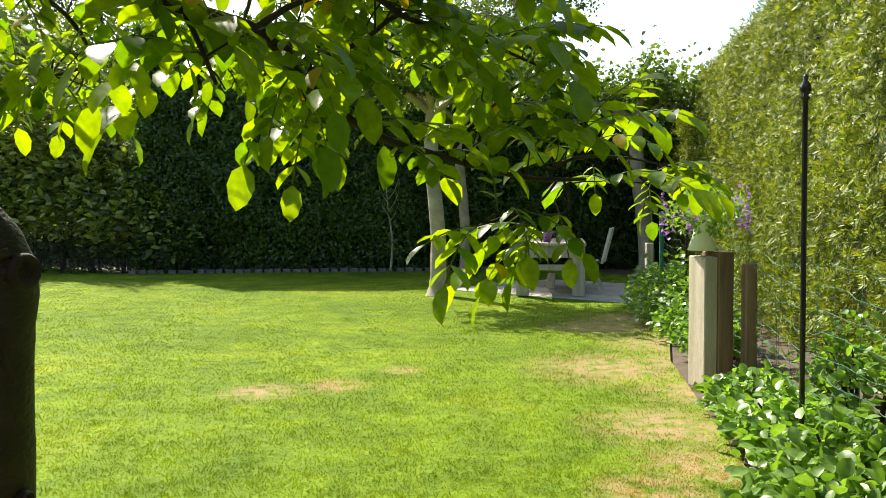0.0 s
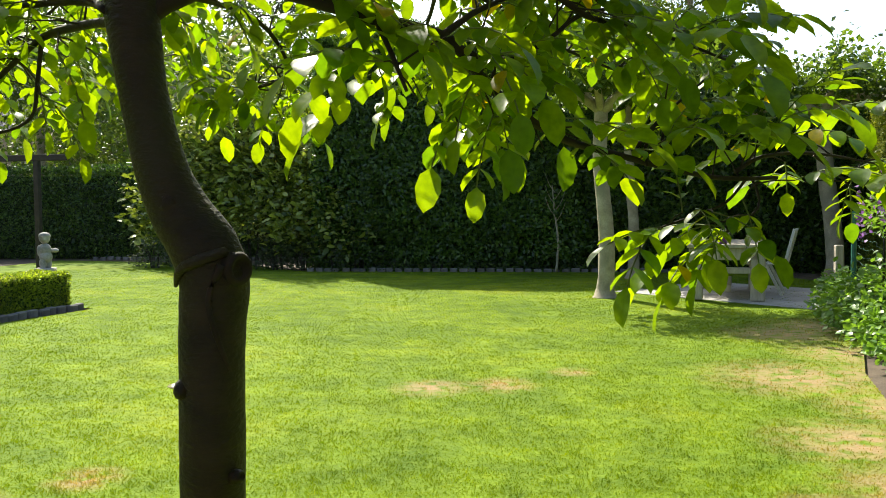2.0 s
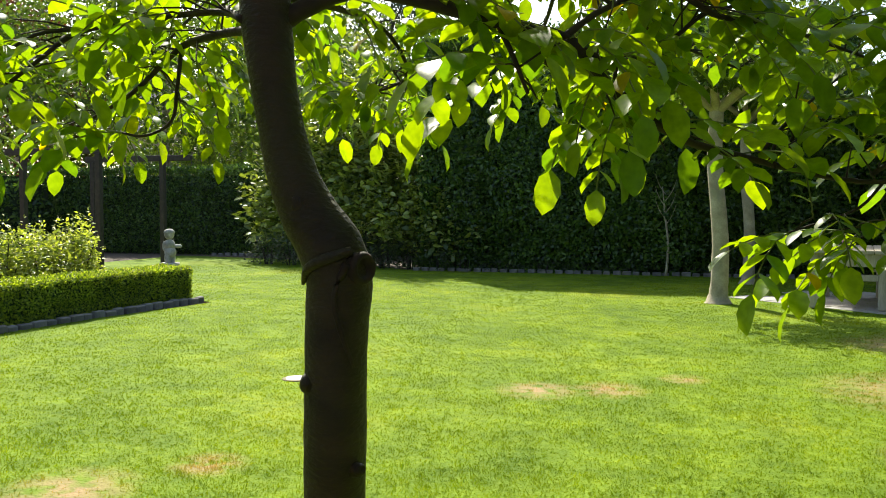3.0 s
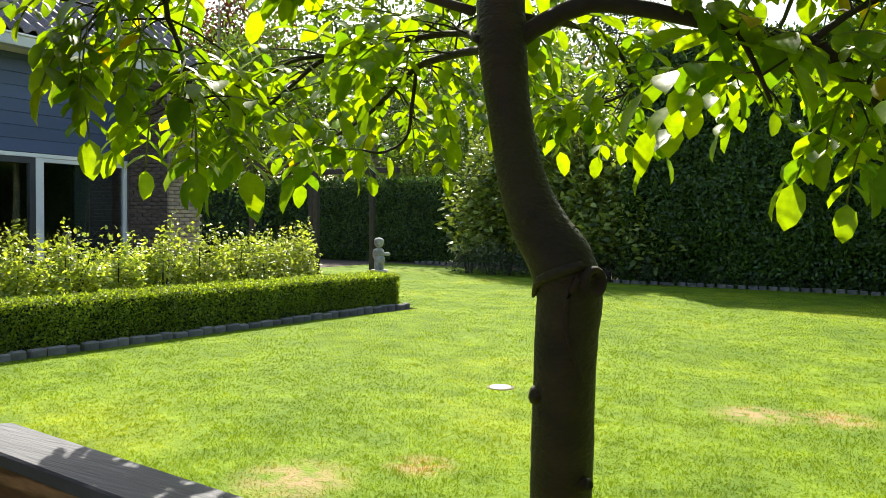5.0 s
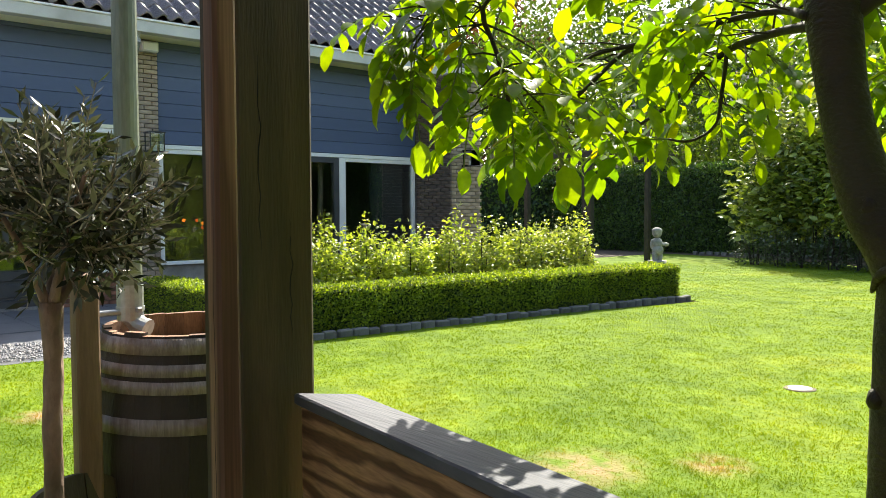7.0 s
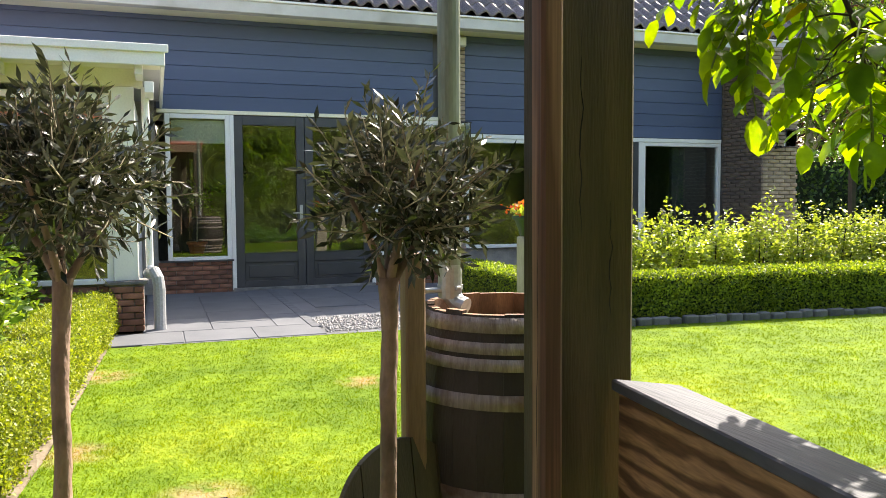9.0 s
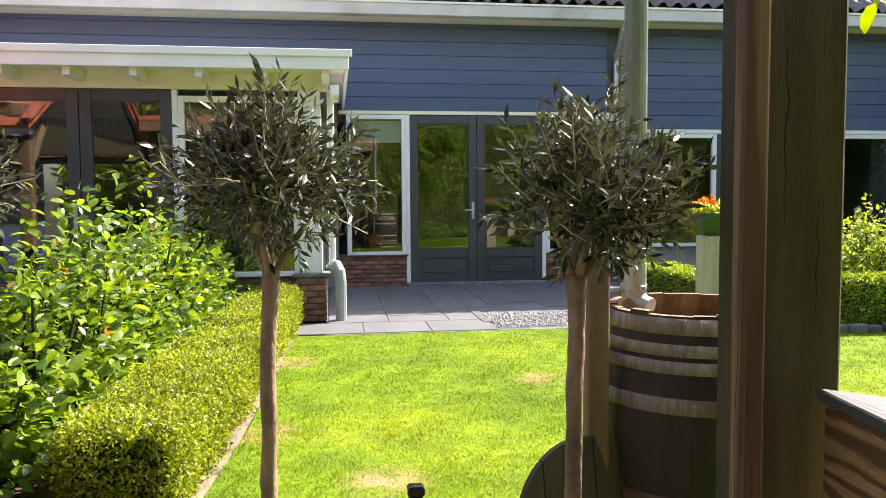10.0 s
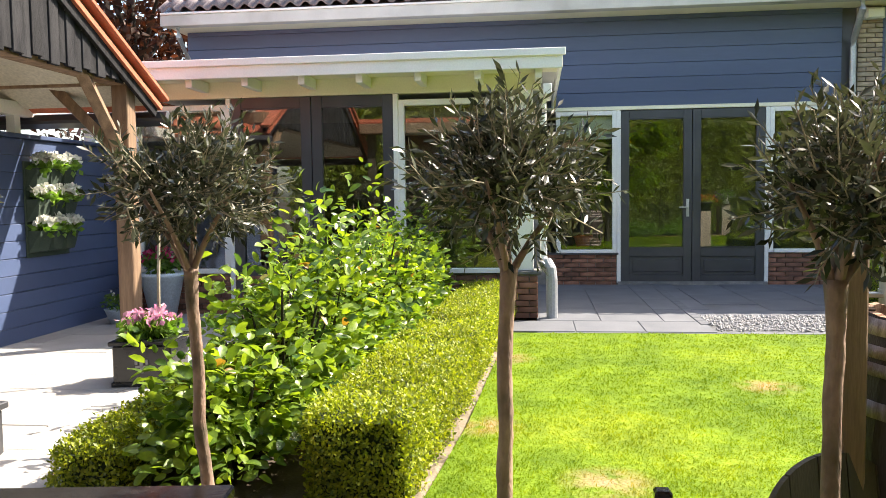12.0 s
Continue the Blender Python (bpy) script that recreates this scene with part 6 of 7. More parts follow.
# ---------------- fence, posts and beans along the conifer hedge
def fence_side():
    f = thing("wire_fence", "green wire garden fence on posts along the hedge", "fence")
    wire = surface("green_wire", (0.02, 0.11, 0.08), (0.04, 0.18, 0.13), 9, 50, 0.5, 0.0)
    line = [(1.95, 2.6), (1.95, 3.7), (2.36, 5.4), (2.75, 7.2), (3.5, 9.9), (4.4, 13.2)]
    rng = random.Random(6)
    for k in range(9):
        z = 0.12 + 0.105 * k
        pts = []
        for i in range(len(line) - 1):
            n = 12
            for s in range(n):
                t = s / n
                x = line[i][0] + (line[i + 1][0] - line[i][0]) * t
                y = line[i][1] + (line[i + 1][1] - line[i][1]) * t
                pts.append((x + rng.uniform(-.02, .02), y, z - 0.05 * math.sin(t * math.pi) + rng.uniform(-.015, .015)))
        v, fc = tube_data(pts, [0.0016] * len(pts), 4)
        mesh_part("wire", v, fc, wire, f)
    for i in range(26):
        t = i / 25
        y = 2.6 + 5.5 * t
        x = 1.95 if y < 3.7 else 1.95 + (y - 3.7) * 0.236
        v, fc = tube_data([(x + rng.uniform(-.03, .03), y, 0.05), (x + rng.uniform(-.03, .03), y + rng.uniform(-.03, .03), 0.5), (x, y, 0.98)], [0.0014] * 3, 4)
        mesh_part("wire", v, fc, wire, f)
    part("fence_post", bx(2.29, 2.37, 5.34, 5.42, 0, 0.86, bevel=0.01), M_CEDAR, f, "slim brown timber post")
    part("fence_post", tube_bm([(3.0, 8.3, 0), (3.0, 8.3, 1.3)], 0.012, 8), M_BLACK, f, "thin black post")
    part("fence_post", bx(3.55, 3.65, 11.3, 11.4, 0, 0.75, bevel=0.01), M_PALEWOOD, f, "pale timber post")
    part("fence_post", tube_bm([(3.25, 9.8, 0), (3.25, 9.8, 1.2)], 0.03, 8), wire, f, "dark green post")
    rod = thing("shepherd_rod", "tall thin black iron rod with a finial", "garden rod")
    part("rod", tube_bm([(1.73, 3.55, 0), (1.76, 3.62, 1.68)], 0.0115, 10), M_BLACK, rod)
    lathe("finial", [(0.012, 0), (0.02, 0.01), (0.012, 0.02), (0.024, 0.045), (0.02, 0.07), (0.008, 0.085), (0.013, 0.1), (0.002, 0.115)], M_BLACK, rod, "", 12, (1.76, 3.62, 1.68))
    p = thing("timber_post", "thick pale timber post carrying a planter", "post")
    # one post in two tones: pale for its lit face, brown for the shaded one
    part("post", bx(-0.075, 0.02, -0.11, 0.11, 0, 0.9, m=pose(2.11, 5.55, 0, 0, 0, 8), bevel=0.008), M_PALEWOOD, p)
    part("post", bx(0.024, 0.14, -0.11, 0.11, 0, 0.93, m=pose(2.11, 5.55, 0, 0, 0, 8), bevel=0.008), M_CEDAR, p, "browner half standing for the post's shaded face")
    b = thing("flower_planter", "white planter with trailing purple flowers on the post", "planter")
    lathe("pot", [(0.1, 0), (0.06, 0.12), (0.075, 0.2), (0.16, 0.24), (0.15, 0.24)], M_WHITE, b, "white pot", 18, (2.08, 5.55, 0.94))
    rs = np.random.RandomState(9)
    n = 900
    D = rand_units(rs, n) * rs.uniform(0.4, 1, (n, 1))
    P = np.array((2.1, 5.55, 1.2)) + D * np.array((.3, .3, .17))
    leaf_mesh("plant", P, D + rand_units(rs, n), rand_units(rs, n) + np.array((0, 0, .5)), 0.045, 0.02, L_BEAN, b, "trailing green leaves")
    purple = leafy("purple_petals", (0.2, 0.06, 0.35), (0.5, 0.3, 0.65), (1.2, 1.0, 1.3), 0.4, 0.5, 3)
    n = 240
    a = rs.choice((0.2, 1.6, 2.9, 3.9, 5.4), n) + rs.normal(size=n) * .25
    P = np.array((2.1, 5.55, 1.22)) + np.stack([np.cos(a) * .28, np.sin(a) * .28, rs.normal(size=n) * .08 - .02], 1)
    leaf_mesh("blossom", P, rand_units(rs, n), rand_units(rs, n), 0.03, 0.026, purple, b, "purple and white blossom")
    k = 0
    for x, y, rx, ry, h, cnt in ((1.5, 2.75, .34, .4, .34, 420), (1.78, 3.25, .4, .42, .36, 520), (1.95, 4.0, .34, .45, .3, 460), (2.1, 4.75, .28, .4, .24, 320), (2.35, 2.9, .4, .6, .5, 420), (2.6, 6.6, .28, .5, .5, 320), (2.75, 7.4, .35, .55, .62, 420),
                                 (2.9, 8.3, .38, .55, .68, 460), (3.1, 9.2, .4, .55, .62, 420), (3.4, 10.2, .4, .6, .5, 380), (3.75, 11.3, .35, .6, .4, 300), (2.65, 4.6, .3, .7, .55, 320)):
        shrub("bean_plant", (x, y), rx, ry, h, L_BEAN, 0.062, int(cnt * 2.8), "leafy green bean plants at the fence foot", seed=130 + k, group="bean plants along the fence", oval=True, aspect=0.72, hollow=0.2, stems=4, category="plant")
        k += 1


fence_side()


# ---------------- flower pot on a post in front of the box hedge
def pot_on_post():
    p = thing("timber_post", "short pale timber post in the lawn", "post")
    part("post", bx(-6.62, -6.42, 3.08, 3.28, 0, 0.9, bevel=0.01), M_PALEWOOD, p)
    b = thing("flower_pot", "dark green pot with red and yellow flowers on a post", "pot")
    green = surface("green_pot", (0.03, 0.06, 0.035), (0.06, 0.1, 0.06), 6, 50, 0.45, 0.05)
    lathe("pot", [(0.1, 0), (0.15, 0.14), (0.17, 0.15), (0.17, 0.18), (0.14, 0.175)], green, b, "", 20, (-6.52, 3.18, 0.905))
    rs = np.random.RandomState(4)
    n = 380
    P = np.array((-6.52, 3.18, 1.1)) + rand_units(rs, n) * np.array((.2, .2, .08)) * rs.uniform(.4, 1, (n, 1))
    leaf_mesh("plant", P, rand_units(rs, n) + np.array((0, 0, .6)), rand_units(rs, n), 0.06, 0.03, L_PALE, b)
    red = leafy("red_petals", (0.5, 0.05, 0.02), (0.7, 0.25, 0.03), (1.3, 1.0, .8), 0.4, 0.5, 4)
    P = np.array((-6.52, 3.18, 1.15)) + rs.normal(size=(150, 3)) * np.array((.11, .11, .03))
    leaf_mesh("blossom", P, rand_units(rs, 150), rand_units(rs, 150), 0.04, 0.035, red, b, "red and yellow blossom")


pot_on_post()


# ---------------- lamps and fittings on the house
def lantern(x, y, z):
    l = thing("wall_lantern", "black square glass lantern on the brick pier", "lantern", "wall lanterns")
    for sx in (0, 0.19):
        for sy in (0, 0.19):
            part("bar", bx(x + sx, x + sx + 0.014, y + sy, y + sy + 0.014, z, z + 0.24), M_BLACK, l)
    part("top", bx(x - 0.01, x + 0.215, y - 0.01, y + 0.215, z + 0.241, z + 0.262, bevel=0.004), M_BLACK, l)
    part("bottom", bx(x - 0.01, x + 0.215, y - 0.01, y + 0.215, z - 0.02, z - 0.001, bevel=0.004), M_BLACK, l)
    part("arm", bx(x - 0.12, x - 0.012, y + 0.08, y + 0.12, z - 0.02, z + 0.02), M_BLACK, l)
    part("lamp_holder", tube_bm([(x + 0.1, y + 0.1, z), (x + 0.1, y + 0.1, z + 0.08)], 0.03, 10), M_WHITE, l)
    g = part("glass", bx(x + 0.194, x + 0.198, y + 0.015, y + 0.19, z, z + 0.24), M_GLASS, l)
    g.visible_shadow = False


lantern(HX + 0.19, 4.15, 2.08)
lantern(HX + WING + 0.16, 9.2, 2.02)
fl = thing("flood_light", "small white flood light under the gutter", "light")
part("housing", bx(HX + 0.06, HX + 0.18, 4.15, 4.38, 3.44, 3.58, bevel=0.012), M_GUTTER, fl)
part("lens", bx(HX + 0.181, HX + 0.187, 4.17, 4.36, 3.46, 3.56), M_WHITE, fl)


def indoors():
    o = thing("house_plant", "small tree in an orange pot behind the window", "plant")
    orange = surface("orange_pot", (0.55, 0.13, 0.04), (0.7, 0.2, 0.07), 6, 50, 0.5, 0.05)
    part("stand", bx(-11.75, -11.45, 0.4, 0.75, 0.04, 0.5, bevel=0.006), M_DARKPAINT, o)
    lathe("pot", [(0.09, 0), (0.12, 0.13), (0.14, 0.14), (0.14, 0.17), (0.11, 0.165)], orange, o, "", 18, (-11.6, 0.6, 0.505))
    limb("stem", [(-11.6, 0.6, 0.65), (-11.6, 0.61, 0.9), (-11.6, 0.6, 1.15)], [0.012, 0.011, 0.01], M_PLANE, o)
    rs = np.random.RandomState(3)
    P = np.array((-11.6, 0.6, 1.3)) + rs.normal(size=(200, 3)) * .1
    leaf_mesh("crown", P, rand_units(rs, 200), rand_units(rs, 200), .07, .03, L_TREE, o)
    w = thing("wall_wreath", "dark round wreath on the room wall", "wreath")
    v, f = tube_data([(-15.36, 1.3 + 0.3 * math.cos(a * math.pi / 10), 1.75 + 0.3 * math.sin(a * math.pi / 10)) for a in range(21)], [0.09] * 21, 8)
    mesh_part("ring", v, f, M_TWIG, w)
    bl = thing("roller_blind", "pale roller blind at the window head", "blind")
    part("fabric", bx(HX - 0.13, HX - 0.12, 0.3, 0.98, 2.0, 2.3), M_GUTTER, bl)


indoors()


# ---------------- the carport with the black gable
def carport():
    c = thing("carport", "open timber carport with a black boarded gable", "carport")
    gy = -3.44
    eave_x, ridge_x, eave_z, k = -6.86, -4.0, 2.09, 0.5
    part("post", bx(-6.7, -6.56, gy - 0.14, gy, 0.02, 2.35, bevel=0.008), M_CEDAR, c, "brown sawn post")
    part("post", bx(-6.7, -6.56, -7.6, -7.46, 0.02, 2.35, bevel=0.008), M_CEDAR, c)
    part("post", bx(-2.5, -2.36, -7.6, -7.46, 0.02, 2.35, bevel=0.008), M_CEDAR, c)
    for a, b in (((-6.6, gy - 0.07, 1.6), (-6.0, gy - 0.07, 2.25)), ((-6.66, gy - 0.1, 1.6), (-6.66, gy - 0.75, 2.25))):
        part("brace", tube_bm([a, b], 0.06, 4), M_CEDAR, c, "diagonal timber brace")
    part("beam", bx(-6.8, -1.6, gy - 0.16, gy - 0.02, 2.2, 2.34, bevel=0.006), M_CEDAR, c)
    part("plate", bx(-6.72, -6.54, -7.6, gy - 0.16, 2.2, 2.34, bevel=0.006), M_CEDAR, c)
    cream = surface("cream_boards", (0.55, 0.5, 0.4), (0.68, 0.63, 0.52), 2, 40, 0.7, 0.05)
    part("soffit", bx(-6.8, -1.6, -7.8, gy - 0.18, 2.35, 2.37), cream, c, "cream boarded underside")
    x = -6.78
    n = 0
    while x < -1.6:
        top = eave_z + k * (x - eave_x) if x < ridge_x else eave_z + k * (2 * ridge_x - x - eave_x)
        zb = 2.2 + 0.015 * ((n * 7) % 3)
        if top > zb + 0.05:
            part("gable_board", bx(x, x + 0.105, gy, gy + (0.022 if n % 2 else 0.035), zb, top - 0.02, bevel=0.003), M_BOARD, c)
        x += 0.1
        n += 1
    ang = math.degrees(math.atan(k))
    L = (ridge_x - eave_x) / math.cos(math.radians(ang))
    for sgn in (1, -1):
        m = pose(eave_x if sgn > 0 else 2 * ridge_x - eave_x, 0, eave_z - 0.02, 0, 0, 0) @ Matrix.Diagonal((sgn, 1, 1, 1)) @ pose(0, 0, 0, 0, -ang, 0)
        part("barge_board", bx(-0.1, L, gy + 0.037, gy + 0.07, -0.06, 0.11, m=m, bevel=0.003), M_BOARD, c, "black barge board")
        part("roof_slope", bx(-0.12, L, -8.0, gy + 0.1, 0.02, 0.06, m=m), M_REDTILE, c, "red tiled roof")
        part("lining", bx(0.0, L, -7.9, gy - 0.002, -0.006, 0.016, m=m), cream, c, "cream boards under the tiles")
        part("verge", bx(-0.14, L, gy + 0.02, gy + 0.14, 0.112, 0.16, m=m, bevel=0.01), M_REDTILE, c, "red verge tiles")
        part("gutter", bx(-0.26, -0.13, -8.0, gy + 0.16, -0.07, 0.03, m=m, bevel=0.02), M_DARKPAINT, c, "dark gutter end")
    me = tile_mesh(0.24, 0.36, M_REDTILE, 0.03)
    base = [tuple(v.co) for v in me.vertices]
    polys = [tuple(p.vertices) for p in me.polygons]
    vs, fs = [], []
    for r in range(10):
        for q in range(18):
            d = 0.34 * r
            m = Matrix.Translation((eave_x - 0.12 + d * math.cos(radians(ang)), -8.0 + 0.24 * q, eave_z + 0.07 + d * math.sin(radians(ang)))) @ Matrix.Rotation(radians(-ang), 4, 'Y')
            off = len(vs)
            vs += [m @ Vector(p) for p in base]
            fs += [tuple(i + off for i in pq) for pq in polys]
    tagged(mesh_part("roof_tiles", vs, fs, M_REDTILE, c, smooth=True), kind="stuff")
    wall = thing("garden_wall", "blue-grey boarded wall under the carport", "wall")
    z = 0.0
    while z < 1.75:
        part("wall_board", bx(-9.3, -3.0, -4.6, -4.565 + 0.004 * (int(z * 10) % 2), z, z + 0.146, bevel=0.004), M_BLUE, wall)
        z += 0.15
    part("wall_cap", bx(-9.3, -3.0, -4.64, -4.53, 1.802, 1.84, bevel=0.005), M_BLUE, wall)
    part("wall_back", bx(-9.3, -3.0, -4.68, -4.602, 0, 1.8), M_BOARD, wall)
    part("top_rail", bx(-9.3, -3.0, -4.66, -4.56, 2.0, 2.12, bevel=0.005), M_WHITE, wall, "white top rail")
    for k2 in range(6):
        part("stud", bx(-9.2 + 1.2 * k2, -9.12 + 1.2 * k2, -4.65, -4.57, 1.842, 1.998), M_WHITE, wall)
    part("far_wall", bx(-9.3, -3.0, -8.1, -8.0, 0, 2.3), M_BOARD, wall, "dark boards at the back")


carport()


def flowers_on(root, centre, spread, n, petal, seed, size=0.035, leaf_n=200, leafm=None, lift=0.05):
    rs = np.random.RandomState(seed)
    D = rand_units(rs, leaf_n) * rs.uniform(.3, 1, (leaf_n, 1))
    leaf_mesh("plant", np.array(centre) + D * np.array(spread), D + rand_units(rs, leaf_n) + np.array((0, 0, .4)), rand_units(rs, leaf_n) + np.array((0, 0, .5)), size * 1.4, size, leafm or L_BEAN, root)
    D = rand_units(rs, n)
    D[:, 2] = np.abs(D[:, 2])
    leaf_mesh("blossom", np.array(centre) + np.array((0, 0, lift)) + D * np.array(spread) * rs.uniform(.6, 1, (n, 1)), rand_units(rs, n), rand_units(rs, n) + D, size, size * .95, petal, root)


def terrace_pots():
    white_p = leafy("white_petals", (0.7, 0.7, 0.68), (0.85, 0.85, 0.85), (1, 1, 1), 0.3, 0.6, 3)
    pink_p = leafy("pink_petals", (0.6, 0.2, 0.4), (0.8, 0.5, 0.65), (1.1, 1, 1.1), 0.35, 0.6, 3)
    mag_p = leafy("magenta_petals", (0.45, 0.02, 0.1), (0.6, 0.05, 0.2), (1.1, 1, 1.1), 0.35, 0.6, 3)
    felt = surface("green_felt", (0.03, 0.05, 0.035), (0.055, 0.08, 0.055), 8, 80, 0.9, 0.4)
    w = thing("wall_planter", "green felt wall planter full of white flowers", "wall planter")
    part("backing", bx(-7.42, -6.78, -4.56, -4.545, 0.74, 1.6, bevel=0.004), felt, w)
    for r in range(3):
        for q in range(3):
            x0, z0 = -7.4 + 0.205 * q, 0.78 + 0.28 * r
            v = [(x0, -4.544, z0), (x0 + 0.195, -4.544, z0), (x0 + 0.195, -4.42, z0 + 0.2), (x0, -4.42, z0 + 0.2), (x0, -4.544, z0 + 0.2), (x0 + 0.195, -4.544, z0 + 0.2), (x0 + 0.03, -4.46, z0 + 0.02), (x0 + 0.165, -4.46, z0 + 0.02)]
            mesh_part("pocket", v, [(0, 1, 7, 6), (6, 7, 2, 3), (0, 6, 3, 4), (1, 5, 2, 7), (4, 3, 2, 5)], felt, w)
            fl2 = new("flowers")
            fl2.parent = w
            tagged(fl2, "clump of white flowers")
            flowers_on(fl2, (x0 + 0.1, -4.44, z0 + 0.22), (0.12, 0.08, 0.06), 130, white_p, 40 + 3 * r + q, 0.05, 60)
    p = thing("planter_box", "glossy black square planter with pink geraniums", "planter")
    m = pose(-5.28, -2.65, 0.018, 0, 0, 8)
    part("body", bx(-0.19, 0.19, -0.19, 0.19, 0.02, 0.27, m=m, bevel=0.008), M_BLACK, p)
    part("rim", bx(-0.21, 0.21, -0.21, 0.21, 0.271, 0.3, m=m, bevel=0.006), M_BLACK, p)
    part("foot", bx(-0.2, 0.2, -0.2, 0.2, 0, 0.03, m=m, bevel=0.004), M_BLACK, p)
    orn = surface("worn_silver", (0.2, 0.2, 0.2), (0.3, 0.3, 0.3), 9, 60, 0.4, 0.1, metal=0.5)
    bm = bmesh.new()
    box(bm, 0.191, 0.196, -0.012, 0.012, 0.09, 0.2, bevel=0.003)
    box(bm, 0.191, 0.196, -0.04, 0.04, 0.125, 0.14)
    box(bm, 0.191, 0.196, -0.045, -0.025, 0.145, 0.18, bevel=0.003)
    box(bm, 0.191, 0.196, 0.025, 0.045, 0.145, 0.18, bevel=0.003)
    bmesh.ops.transform(bm, matrix=m, verts=bm.verts)
    part("ornament", bm, orn, p, "small silver lily ornament")
    flowers_on(p, (-5.28, -2.65, 0.37), (0.2, 0.2, 0.08), 130, pink_p, 60, 0.045, 420, lift=0.06)
    t = thing("tall_pot", "pale blue-white tall pot with magenta flowers", "pot")
    pale = surface("pale_blue_glaze", (0.5, 0.58, 0.66), (0.62, 0.7, 0.76), 4, 50, 0.4, 0.05)
    lathe("pot", [(0.13, 0), (0.22, 0.42), (0.24, 0.43), (0.24, 0.47), (0.2, 0.46)], pale, t, "", 22, (-8.1, -3.95, 0.018))
    flowers_on(t, (-8.1, -3.95, 0.58), (0.22, 0.22, 0.12), 110, mag_p, 61, 0.05, 300)
    t2 = thing("flower_bowl", "small white bowl with green plants", "bowl")
    lathe("bowl", [(0.1, 0), (0.15, 0.13), (0.16, 0.14), (0.13, 0.135)], pale, t2, "", 18, (-7.7, -4.2, 0.018))
    flowers_on(t2, (-7.7, -4.2, 0.22), (0.18, 0.18, 0.09), 14, white_p, 62, 0.03, 260)
    g = thing("standard_tree", "thin grafted stem rising from the black planter", "plant")
    limb("stem", [(-5.42, -2.66, 0.28), (-5.42, -2.65, 0.7), (-5.44, -2.64, 1.15)], [0.012, 0.011, 0.01], M_PLANE, g)
    d = thing("dark_pot", "dark square pot under the olive tree", "pot")
    part("pot", bx(-3.73, -3.37, -2.98, -2.62, 0.018, 0.24, bevel=0.01), M_DARKPAINT, d)
    part("rim", bx(-3.75, -3.35, -3.0, -2.6, 0.241, 0.275, bevel=0.006), M_DARKPAINT, d)


terrace_pots()


# ---------------- beyond the garden
def pergola():
    p = thing("pergola", "dark timber pergola posts before the far hedge", "pergola")
    for x, y in ((-11.7, 14.5), (-13.66, 14.5), (-11.9, 17.0), (-13.9, 17.0)):
        part("post", bx(x - 0.06, x + 0.06, y - 0.06, y + 0.06, 0, 2.48, bevel=0.008), M_TWIG, p)
    part("beam", bx(-14.1, -11.1, 14.44, 14.56, 2.482, 2.62, bevel=0.008), M_TWIG, p)
    part("beam", bx(-14.1, -11.1, 16.94, 17.06, 2.482, 2.62, bevel=0.008), M_TWIG, p)


pergola()


def neighbour():
    h = thing("neighbour_house", "brown brick house with dark roof beyond the trees", "house")
    part("wall", bx(-31, -21.5, 40, 47, 0, 6.0), M_BUFF, h, "pale brown brick wall")
    bm = bmesh.new()
    vs = [bm.verts.new(q) for q in ((-31.4, 39.6, 5.9), (-21.1, 39.6, 5.9), (-21.1, 47.4, 5.9), (-31.4, 47.4, 5.9), (-31.4, 43.5, 9.6), (-21.1, 43.5, 9.6))]
    for q in ((0, 1, 5, 4), (2, 3, 4, 5), (1, 2, 5), (3, 0, 4), (3, 2, 1, 0)):
        bm.faces.new([vs[i] for i in q])
    part("roof", bm, M_TILE, h, "dark tiled roof")
    for x in (-29.5, -26.5, -23.5):
        w = part("window", bx(x, x + 1.4, 39.93, 39.998, 3.6, 5.0), M_WHITE, h)
        part("pane", bx(x + 0.1, x + 1.3, 39.9, 39.928, 3.7, 4.9), M_DARKPAINT, w)


neighbour()


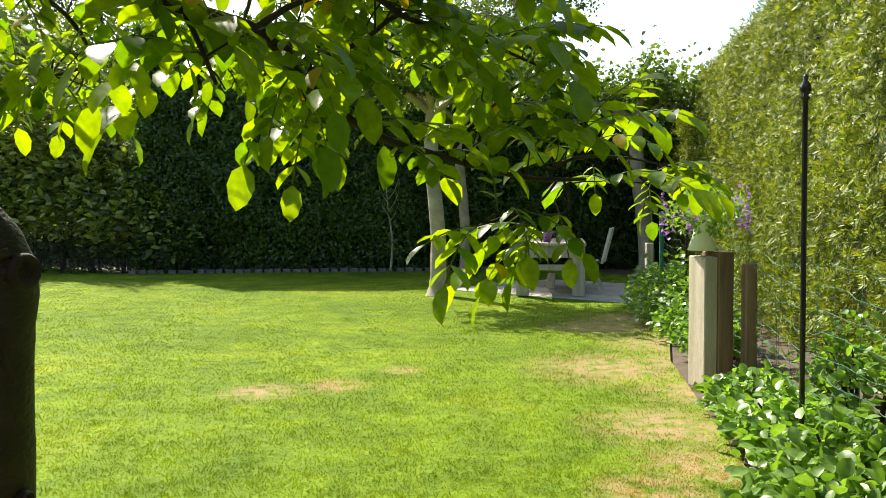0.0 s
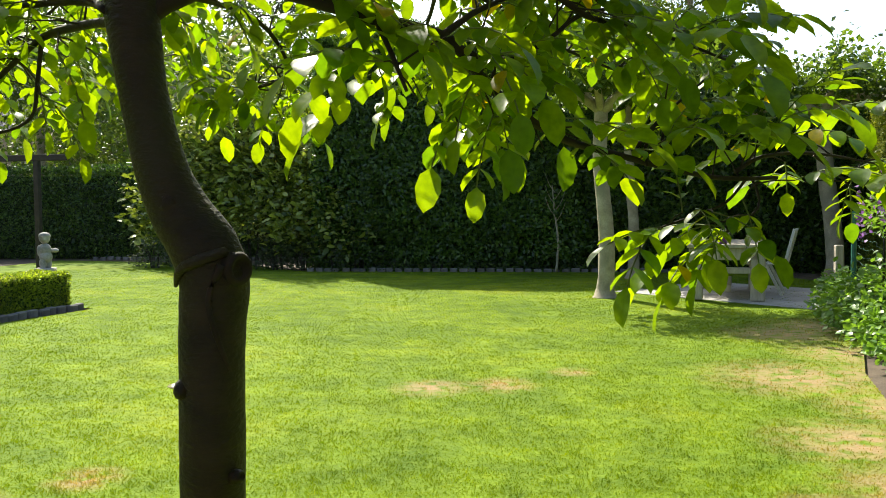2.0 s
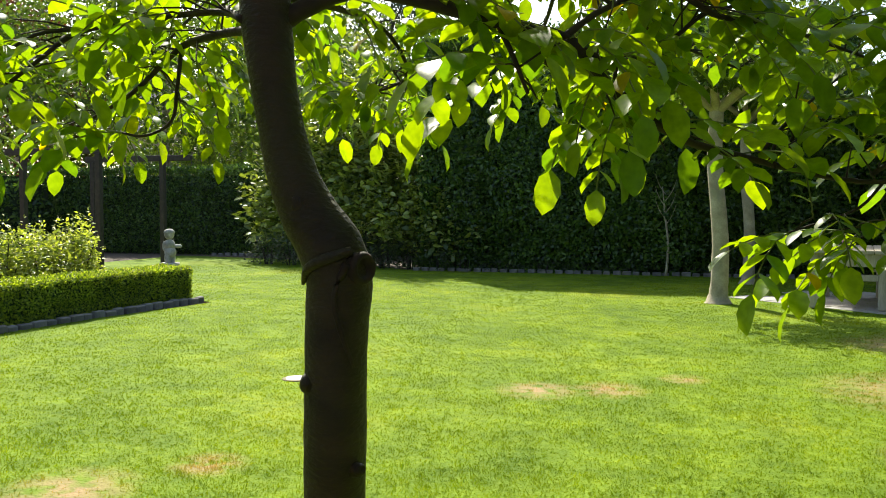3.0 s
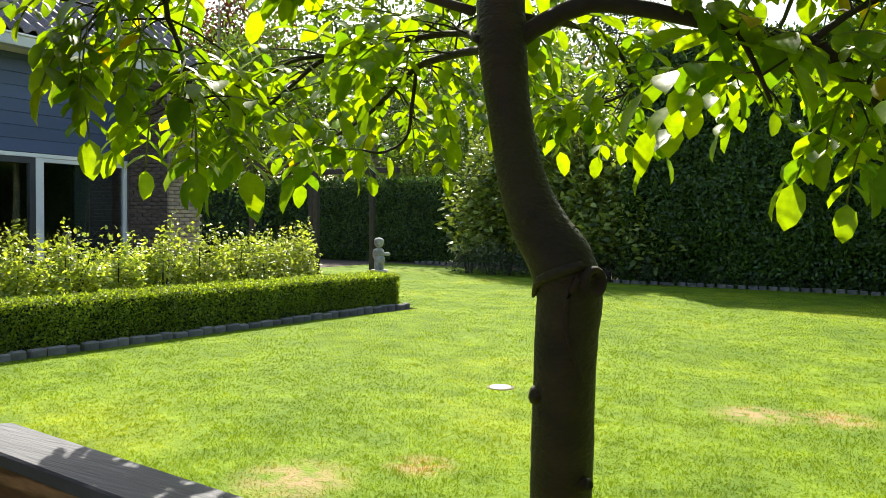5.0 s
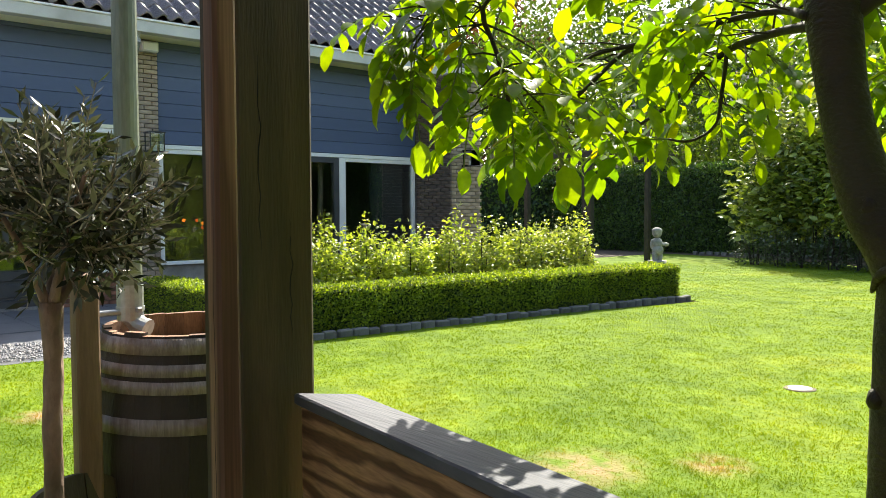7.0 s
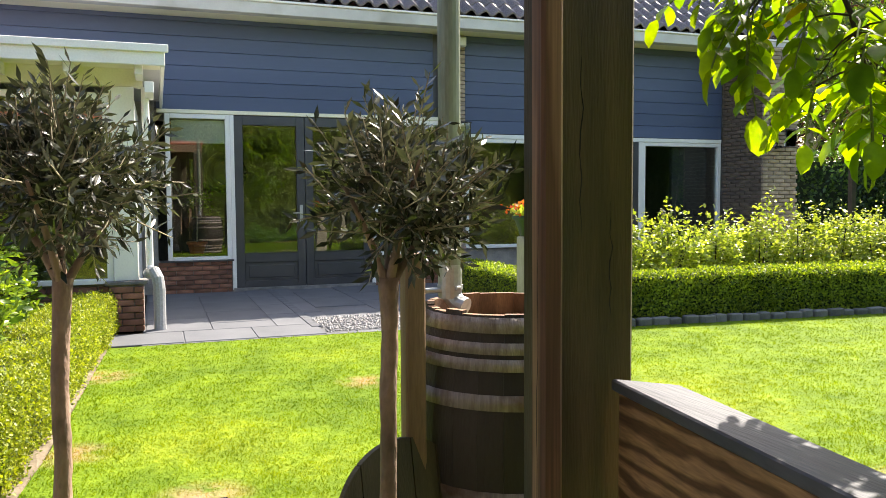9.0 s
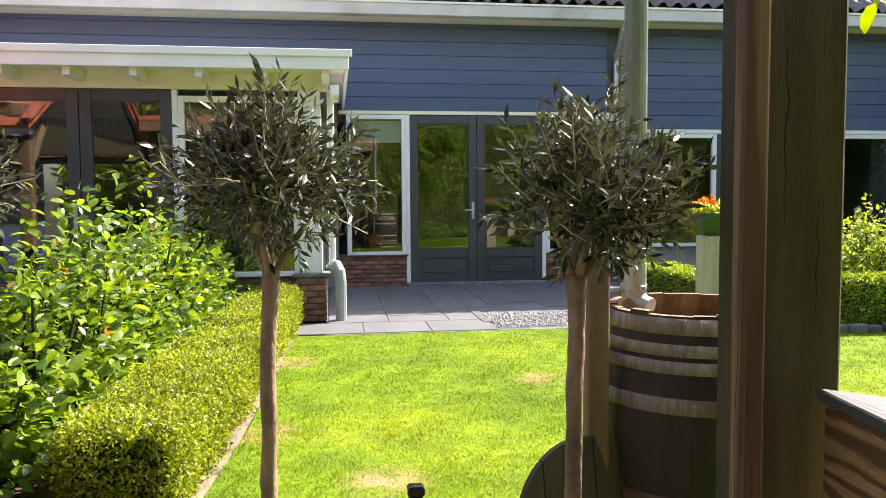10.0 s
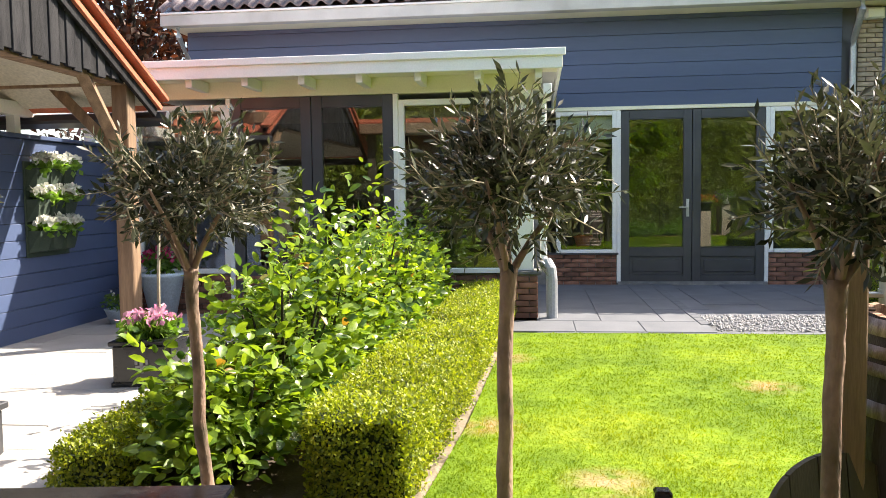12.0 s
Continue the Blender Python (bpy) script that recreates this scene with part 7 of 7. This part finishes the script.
# ---------------- paving and gravel
def near_patio():
    pad = part("pavement", bx(HX, -7.36, -0.05, 5.2, -0.018, 0.006), M_SHADESLAB)
    tagged(pad, "grey slab paving before the glass doors, partly in shade", "patio", kind="structure")
    grav = lambda w: (w.x > -9.2 and w.y > 1.3) or w.x > -8.75 or w.y > 5.0
    slabs(pad, pose(-11.2, -0.03, 0), 5, 9, 0.8, 0.6, grav, 3, mat=M_SHADESLAB)
    me = slab_mesh(0.094, 0.19, M_SHADESLAB)
    for i in range(17):
        o = new("slab", me)
        o.parent = pad
        o.matrix_basis = pose(-11.1 + 0.2 * i + 0.1, 1.47, -0.024, 0, 0, 90)
    me = slab_mesh(0.592, 0.612, M_SHADESLAB)
    for i in range(3):
        o = new("slab", me)
        o.parent = pad
        o.matrix_basis = pose(-7.985, -0.32 + 0.62 * i, -0.031)
    o = new("slab", slab_mesh(0.392, 0.592, M_SHADESLAB))
    o.parent = pad
    o.matrix_basis = pose(-8.392, 0.57, -0.031)
    me = slab_mesh(0.5, 0.79, M_SHADESLAB)
    for i in range(6):
        o = new("slab", me)
        o.parent = pad
        o.matrix_basis = pose(-8.62, 1.75 + 0.8 * i, -0.029)
    rng = random.Random(8)
    vs, fs = [], []
    for k in range(3600):
        c = Vector((rng.uniform(-8.35, -7.45), rng.uniform(1.55, 4.6), 0.01 + rng.uniform(0, 0.02)))
        r = rng.uniform(0.009, 0.02)
        off = len(vs)
        for d in ((1, 0, 0), (-1, 0, 0), (0, 1, 0), (0, -1, 0), (0, 0, .7), (0, 0, -.7)):
            vs.append(c + Vector(d) * r * rng.uniform(.7, 1.2))
        fs += [tuple(off + i for i in q) for q in ((0, 2, 4), (2, 1, 4), (1, 3, 4), (3, 0, 4), (2, 0, 5), (1, 2, 5), (3, 1, 5), (0, 3, 5))]
    g = mesh_part("gravel", vs, fs, M_GRAVEL)
    tagged(g, "pale grey gravel strip beside the paving", "gravel", kind="stuff")
    t = part("pavement", bx(-11.1, -2.0, -8.0, -1.95, -0.018, 0.0), M_SOIL)
    tagged(t, "sunlit pale slab terrace", "terrace", kind="structure")
    slabs(t, pose(-11.0, -5.9, 0), 11, 5, 0.8, 0.8, lambda w: w.y > -2.1 or w.x > -2.4, 5)
    km = pose(-8.3, -0.3, 0, 0, 0, -2.98)
    er = random.Random(31)
    vs, n = [], 70
    for i in range(n + 1):
        x = 0.96 + 4.2 * i / n
        vs += [km @ Vector((x, -0.12, 0.004)), km @ Vector((x, 0.03 + 0.025 * math.sin(i * 0.37) + er.uniform(-0.02, 0.025), 0.004)), km @ Vector((x, -0.12, -0.018)), km @ Vector((x, 0.06, -0.018))]
    fs = [(4 * i + a, 4 * i + b, 4 * i + 4 + b, 4 * i + 4 + a) for i in range(n) for a, b in ((1, 0), (3, 1), (0, 2))]
    kerb = mesh_part("pavement", vs, fs, M_SAND)
    tagged(kerb, "narrow sandy strip between hedge and lawn", "border", kind="structure")


near_patio()
slabs(far_pad, pose(0.78, 12.45, 0, 0, 0, -42.5), 5, 4, 0.62, 0.62, None, 6)
all_bricks()
